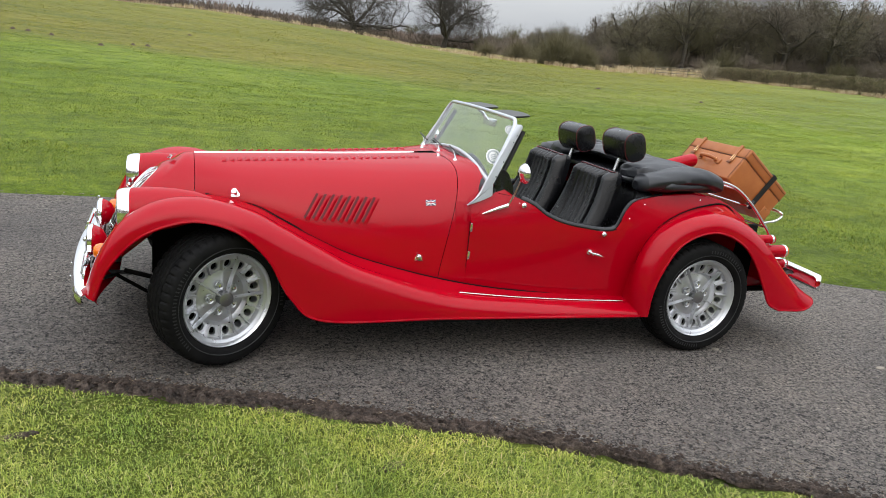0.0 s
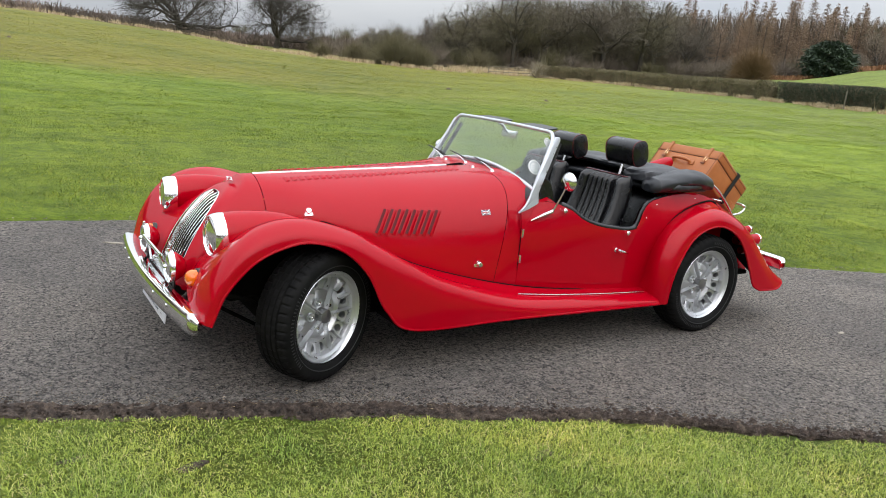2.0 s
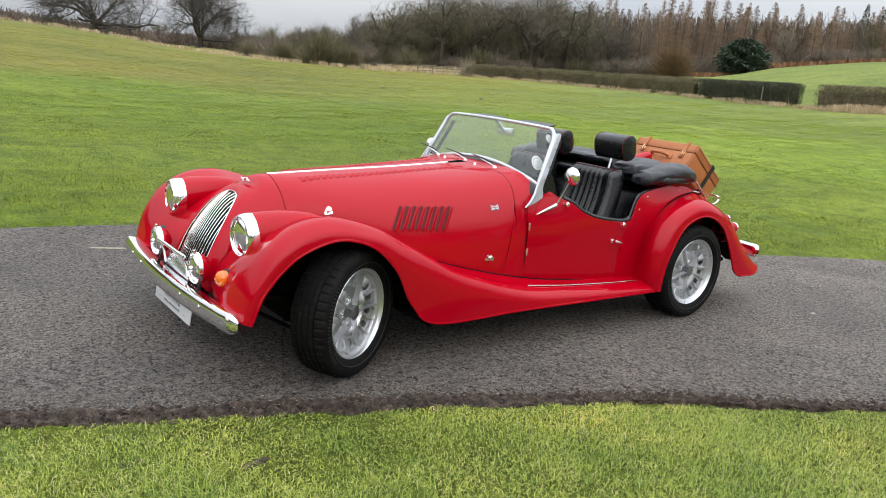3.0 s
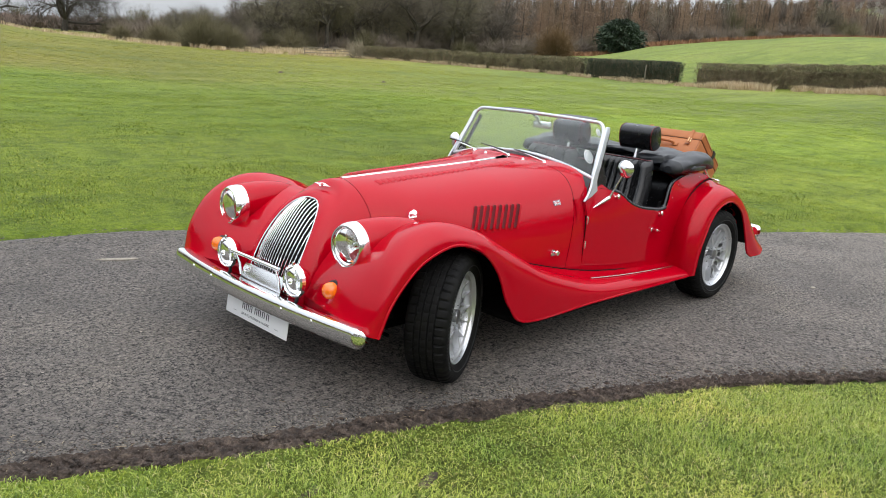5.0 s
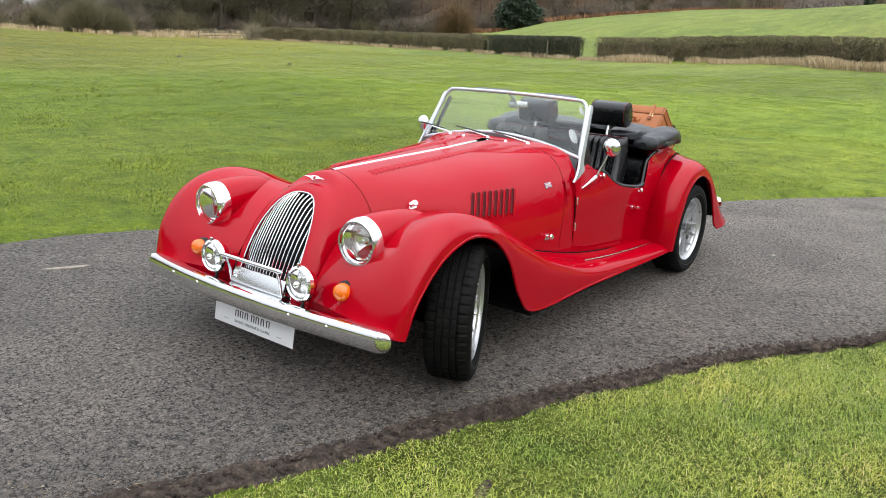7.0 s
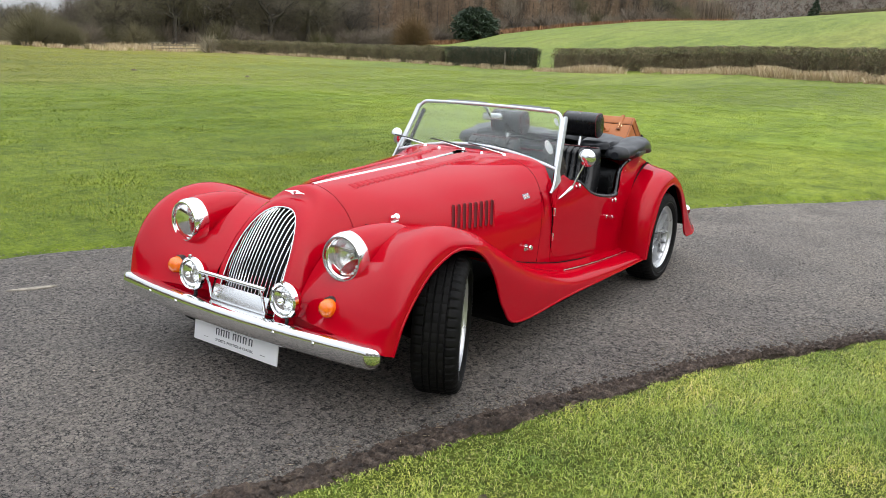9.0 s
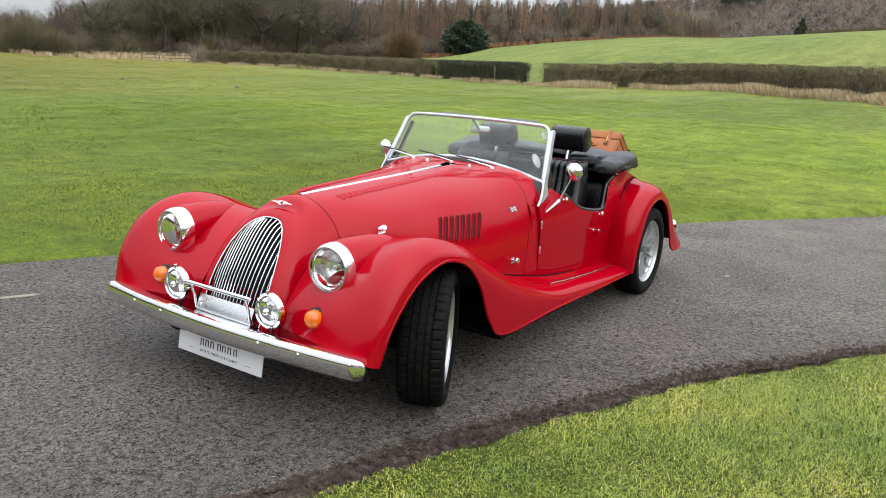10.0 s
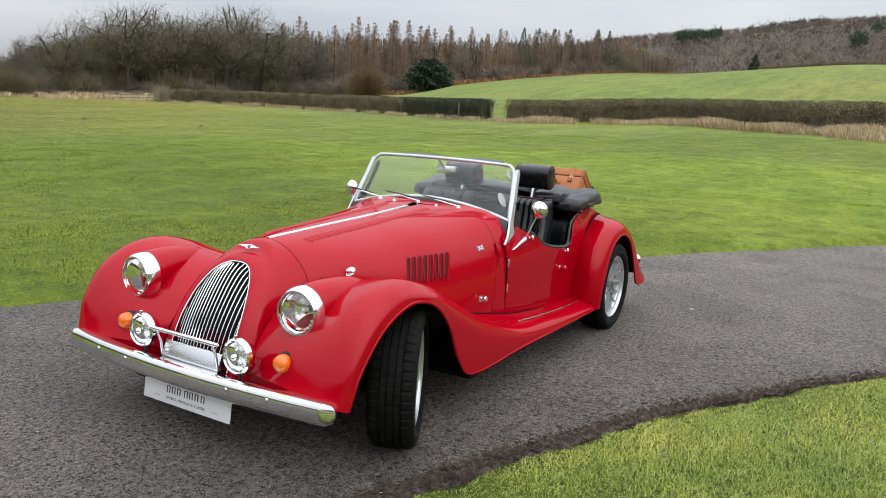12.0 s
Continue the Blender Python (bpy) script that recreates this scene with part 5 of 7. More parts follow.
def perforated_ring(r0, r1, h0, h1, count, hole):
    """A conical annulus with round holes, one in each sector."""
    v, f = [], []
    n = 16
    for k in range(count):
        a0, a1 = 2 * math.pi * k / count, 2 * math.pi * (k + 1) / count
        base = len(v)
        am, rm = (a0 + a1) / 2, (r0 + r1) / 2
        for j in range(n):
            w = 2 * math.pi * (j + 0.5) / n
            cx, cy = math.cos(w), math.sin(w)
            q = max(abs(cx), abs(cy))
            a, r = am + cx / q * (a1 - a0) / 2, rm + cy / q * (r1 - r0) / 2
            v.append((r * math.cos(a), r * math.sin(a), h0 + (h1 - h0) * (r - r0) / (r1 - r0)))
        for depth in (0.0, 0.016):
            for j in range(n):
                w = 2 * math.pi * (j + 0.5) / n
                a, r = am + math.cos(w) * hole * 0.88 / rm, rm + math.sin(w) * hole
                v.append((r * math.cos(a), r * math.sin(a), h0 + (h1 - h0) * (r - r0) / (r1 - r0) - depth))
        for j in range(n):
            i = (j + 1) % n
            f.append((base + j, base + i, base + n + i, base + n + j))
            f.append((base + n + j, base + n + i, base + 2 * n + i, base + 2 * n + j))
    return np.array(v), f


def mesh_of(geo, name, material, smooth=40):
    ob = link_mesh(name, geo[0], geo[1], material, None, "", smooth)
    me = ob.data
    bpy.data.objects.remove(ob)
    return me


def on(name, me, parent, m=None, label=""):
    ob = new(name, me)
    ob.parent = parent
    if m is not None:
        ob.matrix_local = m
    if label:
        tagged(ob, label)
    return ob


rim_geo = joined(
    rev(lathe([(0.190, -0.09), (0.196, -0.06), (0.184, -0.02), (0.184, 0.045), (0.190, 0.060), (0.203, 0.068), (0.207, 0.078), (0.2145, 0.084), (0.218, 0.080), (0.2175, 0.070)], 72)),
    perforated_ring(0.132, 0.186, 0.020, 0.036, 15, 0.0190),
    rev(lathe([(0.002, 0.022), (0.05, 0.020), (0.085, 0.004), (0.118, 0.002), (0.128, 0.012), (0.133, 0.021)], 60)))
rim_me = mesh_of(rim_geo, "wheel", ALLOY, 35)


def rib(a, r0, r1, h0, h1, w):
    c, s_ = math.cos(a), math.sin(a)
    v = []
    for r, h in ((r0, h0), ((r0 + r1) / 2, (h0 + h1) / 2 - 0.002), (r1, h1)):
        for o, d in ((-w, -0.026), (-w * 0.55, 0.0), (w * 0.55, 0.0), (w, -0.026)):
            v.append((r * c - o * s_, r * s_ + o * c, h + d))
    f = rev((0, grid_faces(3, 4)))[1] + [(8, 9, 10, 11)]
    return np.array(v), f


long_me = mesh_of(rib(0, 0.03, 0.188, 0.060, 0.064, 0.0038), "rib", ALLOY, 30)
short_me = mesh_of(rib(0, 0.134, 0.188, 0.044, 0.064, 0.0042), "short_rib", ALLOY, 30)
cap_me = mesh_of(rev(lathe([(0.034, 0.02), (0.035, 0.055), (0.033, 0.061), (0.028, 0.063), (0.001, 0.0645)], 36)), "hub_cap", CAP_GREY)
nut_me = mesh_of(rev(lathe([(0.011, 0.0), (0.011, 0.016), (0.008, 0.020), (0.0, 0.021)], 12)), "wheel_nut", CHROME)
seat_me = mesh_of(rev(lathe([(0.022, -0.002), (0.021, 0.010), (0.014, 0.006), (0.012, 0.0)], 20)), "nut_recess", ALLOY)
# black disc that stands for the shade and brake inside the wheel
wheel_shade_me = mesh_of(rev(lathe([(0.182, -0.02), (0.13, -0.025), (0.001, -0.025)], 36)), "brake_shadow", UNDER)

# tyre: rounded walls, ribbed tread with cross cuts
half = [(0.2165, 0.078), (0.224, 0.088), (0.240, 0.097), (0.262, 0.1005), (0.283, 0.097), (0.296, 0.089), (0.304, 0.078)]
tread = [(0.307, 0.066), (0.3085, 0.050), (0.301, 0.047), (0.301, 0.043), (0.309, 0.040), (0.3095, 0.021), (0.302, 0.018), (0.302, 0.014), (0.3095, 0.011)]
prof = half + tread + [(r, -h) for r, h in reversed(tread)] + [(r, -h) for r, h in reversed(half)]
TS = 240
tv = []
for i, (r, h) in enumerate(prof):
    for j in range(TS):
        a = 2 * math.pi * j / TS
        rr = r
        if j % 5 == 0 and abs(h) > 0.041 and 0.295 < r:
            rr = r - 0.006
        if (j + 2) % 5 == 0 and abs(h) < 0.041 and r > 0.306:
            rr = r - 0.003
        if i in (3, len(prof) - 4) and j % 2 == 0:
            rr = r + 0.0002
        tv.append((rr * math.cos(a), rr * math.sin(a), h))
tyre_me = mesh_of(rev((np.array(tv), grid_faces(len(prof), TS, False, True))), "tyre", RUBBER, 28)
mark_me = mesh_of(rev(lathe([(0.2445, 0.0992), (0.247, 0.1012), (0.2495, 0.1003)], 80)), "sidewall_ring", RUBBER_MARK)


def bar_text(a0, a1, n, r, seed):
    """Raised bars on the tyre wall where lettering runs."""
    rnd = random.Random(seed)
    g = []
    for k in range(n):
        a = a0 + (a1 - a0) * k / (n - 1)
        g.append(moved(block(0.016, rnd.choice((0.004, 0.006)), 0.002), Matrix.Rotation(a, 4, "Z") @ pose(r, 0, 0.1005)))
    return joined(*g)


letter_me = [mesh_of(bar_text(2.4, 3.9, 26, 0.266, 1), "raised_print", RUBBER_MARK, 20), mesh_of(bar_text(-0.2, 0.7, 14, 0.266, 2), "raised_print", RUBBER_MARK, 20)]


def add_wheel(x, y, steer):
    s = 1 if y > 0 else -1
    m = Matrix.Translation((x, y, 0.306)) @ pose(0, 0, 0, 0, 0, steer) @ facing((0, 0, 0), (0, s, 0), radians(20 * x))
    w = on("wheel", rim_me, car, m, "silver alloy wheel with round holes and thin ribs")
    on("tyre", tyre_me, w, None, "black road tyre")
    on("sidewall_ring", mark_me, w)
    for lm in letter_me:
        on("raised_print", lm, w)
    on("hub_cap", cap_me, w)
    on("brake_shadow", wheel_shade_me, w)
    for k in range(5):
        on("rib", long_me, w, Matrix.Rotation(2 * math.pi * k / 5, 4, "Z"))
        q = Matrix.Rotation(2 * math.pi * (k + 0.5) / 5, 4, "Z") @ pose(0.062, 0, 0.018)
        on("wheel_nut", nut_me, w, q)
        on("nut_recess", seat_me, w, q)
        for d in (1, 2):
            on("short_rib", short_me, w, Matrix.Rotation(2 * math.pi * (3 * k + d) / 15, 4, "Z"))


add_wheel(-0.018, -0.690, 26)
add_wheel(-0.07, 0.735, 23)
add_wheel(2.49, -0.765, 0)
add_wheel(2.49, 0.765, 0)

# ---- underside ----
part("chassis", moved(block(3.3, 0.92, 0.12, 0.02), pose(1.45, 0, 0.25)), UNDER, car)
part("engine_bay", moved(block(1.2, 0.46, 0.26, 0.03), pose(0.30, 0, 0.36)), UNDER, car)
# unseen full-width pan, added to deepen the shadow under the car
part("shadow_pan", moved(block(1.72, 1.62, 0.03, 0.008), pose(1.27, 0, 0.21)), UNDER, car)
part("tail_pan", moved(block(1.1, 1.15, 0.03, 0.008), pose(2.72, 0, 0.262)), UNDER, car)
for s in (-1, 1):
    part("inner_arch", moved(block(0.62, 0.03, 0.24, 0.01), pose(0.0, 0.40 * s, 0.44)), UNDER, car)
    part("inner_arch", moved(block(0.95, 0.03, 0.46, 0.01), pose(2.52, 0.60 * s, 0.44)), UNDER, car)
    v, f = loft([[(x, y - 0.02, z - 0.012) for x, y, z in FW_CROWN[:8]], [(x, y, z - 0.02) for x, y, z in FW_INNER[:8]], [(x, y + 0.03, z - 0.03) for x, y, z in FW_SEAM[:8]]], 50, 10)
    part("wing_liner", (v, rev((v, f))[1]), UNDER, car, side=s)
    v, f = loft([[(x, y - 0.01, z - 0.012) for x, y, z in RW_CROWN], [(x, y, z - 0.02) for x, y, z in RW_SEAM]], 50, 6)
    part("wing_liner", (v, rev((v, f))[1]), UNDER, car, side=s)
    part("front_strut", tube([(-0.02, 0.46 * s, 0.22), (-0.01, 0.60 * s, 0.20)], 0.022, 10), UNDER, car)
    part("front_strut", tube([(0.0, 0.56 * s, 0.16), (0.0, 0.55 * s, 0.62)], 0.03, 12), UNDER, car)
    part("valance_stay", tube([(-0.42, 0.60 * s, 0.40), (-0.30, 0.58 * s, 0.36), (-0.20, 0.52 * s, 0.28)], 0.011, 8), UNDER, car)
    part("valance_stay", tube([(-0.46, 0.45 * s, 0.33), (-0.32, 0.47 * s, 0.25), (-0.18, 0.48 * s, 0.17)], 0.009, 8), UNDER, car)
    part("sill_board", moved(block(1.75, 0.10, 0.03, 0.008), pose(1.28, 0.77 * s, 0.212)), UNDER, car)
# black sheet under the grille stands for the shaded gap there
part("front_gap_sheet", (np.array([(-0.51 + 0.06 * (1 - t), y, 0.335 - 0.07 * t) for y in np.linspace(-0.19, 0.19, 12) for t in (0, 0.5, 1)]), grid_faces(12, 3)), UNDER, car)
part("exhaust_pipe", tube([(2.6, 0.40, 0.21), (3.3, 0.40, 0.21)], 0.026, 14), STEEL, car)

# ---- tail ----
for s in (-1, 1):
    for x, z, r, ln, lens in ((2.965, 0.605, 0.026, 0.075, RED_LENS), (3.02, 0.535, 0.036, 0.125, AMBER), (3.08, 0.462, 0.026, 0.085, RED_LENS)):
        m = facing((x, 0.695 * s, z), (1, 0.0, 0.0))
        lamp = part("tail_lamp", moved(rev(lathe([(r * 0.9, -0.10), (r * 0.98, 0.0), (r, ln - 0.02), (r * 0.97, ln - 0.015)], 24)), m), RED, car, "round rear lamp on a red plinth")
        part("lens", moved(rev(lathe([(r * 0.97, ln - 0.016), (r * 0.95, ln), (r * 0.7, ln + 0.010), (0.001, ln + 0.013)], 24)), m), lens, lamp)
        part("trim_ring", moved(rev(lathe([(r, ln - 0.022), (r * 1.05, ln - 0.018), (r * 1.05, ln - 0.010), (r, ln - 0.008)], 24)), m), CHROME, lamp)
path = [(-x, -y, z) for x, y, z in bumper_path(-3.45, 0.045, 0.72, 0.355, 0.075)]
rear_bumper = part("rear_bumper", blade(path, 0.6), CHROME, car, "chrome rear bumper blade")
for s in (-1, 1):
    part("bumper_iron", tube([(3.44, 0.33 * s, 0.35), (3.25, 0.33 * s, 0.33)], 0.012, 8), BLACK, rear_bumper)
    part("rear_reflector", moved(rev(lathe([(0.022, 0), (0.022, 0.01), (0, 0.014)], 16)), facing((3.40, 0.74 * s, 0.352), (0.25, s, 0))), RED_LENS, rear_bumper)

# luggage rack: bent bright tube over the sloping tail
rack = part("luggage_rack", tube(spline([(2.70, -0.42, 0.885), (2.80, -0.42, 0.885), (2.95, -0.42, 0.845), (3.08, -0.42, 0.755), (3.20, -0.42, 0.64), (3.27, -0.42, 0.56), (3.29, -0.42, 0.46)], 40), 0.0095, 10), CHROME, car, "bent chrome tube luggage rack")
part("rack_rail", tube(spline([(2.70, 0.42, 0.885), (2.80, 0.42, 0.885), (2.95, 0.42, 0.845), (3.08, 0.42, 0.755), (3.20, 0.42, 0.64), (3.27, 0.42, 0.56), (3.29, 0.42, 0.46)], 40), 0.0095, 10), CHROME, rack)
for x, z in ((2.74, 0.885), (2.93, 0.845), (3.06, 0.74), (3.22, 0.61)):
    part("rack_rung", tube([(x, y, z) for y in np.linspace(-0.42, 0.42, 8)], 0.007, 8), CHROME, rack)
part("rack_loop", tube(spline([(3.20, -0.40, 0.63), (3.31, -0.40, 0.645), (3.37, -0.385, 0.675), (3.355, -0.35, 0.70), (3.345, 0.0, 0.70), (3.355, 0.35, 0.70), (3.37, 0.385, 0.675), (3.31, 0.40, 0.645), (3.20, 0.40, 0.63)], 60), 0.008, 10), CHROME, rack)
for s in (-1, 1):
    part("rack_foot", tube([(2.72, 0.42 * s, 0.885), (2.72, 0.42 * s, 0.825)], 0.009, 8), CHROME, rack)

# ---- suitcase strapped on the rack ----
case_m = Matrix.Translation((2.935, -0.075, 0.888)) @ pose(0, 0, 0, 0, 38, 0)      # x down the slope, z out
suitcase = empty("suitcase", "tan leather suitcase with brass buckles strapped to the rack", "suitcase")
CW, CD, CH = 0.55, 0.42, 0.235
part("case_body", moved(block(CD - 0.004, CW - 0.004, CH * 0.70, 0.009, 3), case_m @ pose(CD / 2, 0, CH * 0.35)), TAN, suitcase)
part("lid", moved(block(CD, CW, CH * 0.295, 0.011, 3), case_m @ pose(CD / 2, 0, CH * 0.70 + CH * 0.152)), TAN, suitcase, "tan leather lid")
part("lid_seam", moved(block(CD + 0.001, CW + 0.001, 0.004), case_m @ pose(CD / 2, 0, CH * 0.703)), TAN_DARK, suitcase)
for y in (-CW / 2 + 0.012, CW / 2 - 0.012):
    part("edge_stitching", moved(tube([(-0.0015, y, 0.01), (-0.0015, y, CH - 0.012)], 0.002, 6), case_m), TAN_DARK, suitcase)
for s in (-1, 1):
    ye = s * (CW / 2 + 0.0012)
    part("edge_stitching", moved(tube([(0.012, ye, CH - 0.02), (CD - 0.012, ye, CH - 0.02)], 0.002, 6), case_m), TAN_DARK, suitcase)
    part("corner_patch", moved(block(0.07, 0.006, 0.07, 0.002), case_m @ pose(CD - 0.036, s * (CW / 2), 0.037)), TAN, suitcase)
    part("rivet", moved(lathe([(0.005, 0), (0.004, 0.003), (0, 0.004)], 10), case_m @ facing((CD - 0.05, s * (CW / 2 + 0.003), 0.06), (0, s, 0))), BRASS, suitcase)
# handle on the face that looks up and forward
hp = [(-0.004, -0.075, 0.10), (-0.022, -0.068, 0.10), (-0.036, -0.045, 0.10), (-0.040, 0.0, 0.10), (-0.036, 0.045, 0.10), (-0.022, 0.068, 0.10), (-0.004, 0.075, 0.10)]
handle = part("handle", moved(tube(spline(hp, 30), [0.007 + 0.005 * math.sin(math.pi * i / 29) for i in range(30)], 10), case_m), TAN, suitcase, "rolled tan leather handle")
for s in (-1, 1):
    part("handle_tab", moved(block(0.006, 0.045, 0.034, 0.002), case_m @ pose(-0.003, 0.085 * s, 0.10)), TAN, handle)
    part("handle_ring", moved(tube([(-0.010 + 0.012 * math.cos(a), 0.072 * s, 0.10 + 0.014 * math.sin(a)) for a in np.linspace(0, 2 * math.pi, 18, endpoint=False)], 0.0025, 6, closed=True), case_m), BRASS, handle)
    y = 0.178 * s
    strap = part("closing_strap", moved(joined(moved(block(0.006, 0.026, 0.135, 0.002), pose(-0.004, y, CH - 0.058)), moved(block(0.10, 0.026, 0.005, 0.002), pose(0.044, y, CH + 0.002))), case_m), TAN, suitcase, "narrow leather strap with buckle")
    bx = [(-0.010, y - 0.019, 0.130), (-0.010, y + 0.019, 0.130), (-0.010, y + 0.019, 0.168), (-0.010, y - 0.019, 0.168)]
    part("buckle", moved(tube(bx, 0.0042, 6, closed=True), case_m), BRASS, strap)
    part("buckle_pin", moved(tube([(-0.011, y, 0.128), (-0.011, y, 0.168)], 0.002, 6), case_m), BRASS, strap)
    part("keeper", moved(block(0.006, 0.034, 0.012, 0.002), case_m @ pose(-0.008, y, 0.112)), TAN_DARK, strap)
# black webbing strap round the case, hooked to the rack
web = empty("luggage_strap", "black webbing strap holding the suitcase", "strap")
part("webbing", moved(joined(moved(block(0.036, CW + 0.014, 0.003), pose(CD * 0.62, 0, CH + 0.004)), moved(block(0.036, 0.003, CH + 0.004), pose(CD * 0.62, -CW / 2 - 0.006, CH / 2 + 0.003)), moved(block(0.036, 0.003, CH + 0.004), pose(CD * 0.62, CW / 2 + 0.006, CH / 2 + 0.003))), case_m), BLACK, web)
part("webbing_tail", moved(tube([(CD * 0.60, -CW / 2 - 0.008, 0.03), (CD * 0.53, -CW / 2 - 0.03, -0.015), (CD * 0.47, -CW / 2 - 0.05, -0.025)], 0.010, 8), case_m), BLACK, web)
part("strap_knot", moved(block(0.045, 0.04, 0.04, 0.012, 3), case_m @ pose(CD * 0.55, -CW / 2 - 0.035, -0.01, 20, 30, 10)), BLACK, web)


# ---- vegetation ----
def fast_mesh(name, verts, faces, material, smooth=False):
    """verts (n, 3), faces (m, 3 or 4): a quick mesh of many pieces."""
    verts, faces = np.asarray(verts, np.float32), np.asarray(faces, np.int32)
    me = bpy.data.meshes.new(name)
    m, k = faces.shape
    me.vertices.add(len(verts))
    me.vertices.foreach_set("co", verts.ravel())
    me.loops.add(m * k)
    me.loops.foreach_set("vertex_index", faces.ravel())
    me.polygons.add(m)
    me.polygons.foreach_set("loop_start", np.arange(0, m * k, k, dtype=np.int32))
    me.polygons.foreach_set("loop_total", np.full(m, k, np.int32))
    me.update(calc_edges=True)
    me.materials.append(material)
    if smooth:
        me.shade_smooth()
    return me


def ribbons(p0, p1, w, rng):
    """Thin strips from p0 to p1, of width w, turned at random, tapering."""
    p0, p1 = np.asarray(p0, float), np.asarray(p1, float)
    d = p1 - p0
    r = rng.normal(size=d.shape)
    s = np.cross(d, r)
    s /= np.linalg.norm(s, axis=1, keepdims=True) + 1e-9
    w = np.broadcast_to(np.asarray(w, float).reshape(-1, 1), (len(p0), 1))
    v = np.stack([p0 - s * w / 2, p0 + s * w / 2, p1 + s * w * 0.22, p1 - s * w * 0.22], 1).reshape(-1, 3)
    return v, np.arange(len(v)).reshape(-1, 4)


def limb_mesh(segs, sides):
    """Tapered tubes for (p0, p1, r0, r1) rows."""
    n = len(segs)
    p0, p1 = np.array([s[0] for s in segs]), np.array([s[1] for s in segs])
    r0, r1 = np.array([s[2] for s in segs]), np.array([s[3] for s in segs])
    d = p1 - p0
    d /= np.linalg.norm(d, axis=1, keepdims=True) + 1e-9
    up = np.where(np.abs(d[:, 2:3]) < 0.9, np.array([[0, 0, 1.0]]), np.array([[1.0, 0, 0]]))
    a = np.cross(d, up)
    a /= np.linalg.norm(a, axis=1, keepdims=True)
    b = np.cross(a, d)
    vs = []
    for p, r in ((p0, r0), (p1, r1)):
        for k in range(sides):
            w = 2 * math.pi * k / sides
            vs.append(p + (a * math.cos(w) + b * math.sin(w)) * r[:, None])
    v = np.stack(vs, 1).reshape(-1, 3)
    base = np.arange(n)[:, None] * 2 * sides
    f = [np.concatenate([base + k, base + (k + 1) % sides, base + sides + (k + 1) % sides, base + sides + k], 1) for k in range(sides)]
    return v, np.concatenate(f)


def grow(seed, height, spread, rise, forks, twig_n, twig_len, twig_w, trunk_r, bare=0.22, reach=1.0):
    """A winter tree of height 'height': limbs as tubes, twigs as strips."""
    rng = np.random.default_rng(seed)
    big, small = [], []
    top_pts = []

    def limb(p, d, length, r, depth):
        n = 4 if depth == 0 else 3
        for i in range(n):
            d2 = d + rng.normal(size=3) * (0.10 if depth == 0 else 0.24)
            d2[2] += (0.05 if depth else 0.0) + rise * 0.12 * depth
            d2 /= np.linalg.norm(d2)
            q = p + d2 * length / n
            r2 = r * (0.86 if depth == 0 else 0.78)
            (big if depth < 2 else small).append((p, q, r, r2))
            if depth >= 2:
                top_pts.append((q, d2, r2))
            if depth < 3 and (depth > 0 or i >= 1):
                kids = forks if depth < 2 else 2
                for _ in range(kids if rng.random() < 0.9 else kids - 1):
                    ang = rng.random() * 2 * math.pi
                    out = np.array([math.cos(ang), math.sin(ang), 0.0])
                    sp = spread * rng.uniform(0.62, 1.12)
                    d3 = d2 * (1 - sp) + out * sp + np.array([0, 0, 0.18 * rise])
                    d3 /= np.linalg.norm(d3)
                    limb(q, d3, length * rng.uniform(0.48, 0.70) * (reach if depth == 0 else 1.0), r2 * 0.62, depth + 1)
            p, d, r = q, d2, r2
    limb(np.zeros(3), np.array([0, 0, 1.0]), height * (0.42 + bare * 0.3), trunk_r, 0)
    tips = np.array([t[0] for t in top_pts])
    dirs = np.array([t[1] for t in top_pts])
    pick = rng.integers(0, len(tips), twig_n)
    p0 = tips[pick] + rng.normal(size=(twig_n, 3)) * twig_len * 0.15
    dd = dirs[pick] + rng.normal(size=(twig_n, 3)) * 0.75
    dd[:, 2] += 0.15
    dd /= np.linalg.norm(dd, axis=1, keepdims=True)
    p1 = p0 + dd * rng.uniform(0.4, 1.0, (twig_n, 1)) * twig_len
    v, f = ribbons(p0, p1, rng.uniform(0.5, 1.0, twig_n) * twig_w, rng)
    k = height / max(1e-6, v[:, 2].max())
    lv, lf = limb_mesh(big, 6)
    sv, sf = ribbons([q[0] for q in small], [q[1] for q in small], [2.6 * q[2] + 0.02 for q in small], rng)
    return (lv * k, lf), (np.concatenate([sv, v]) * k, np.concatenate([sf, f + len(sv)]))


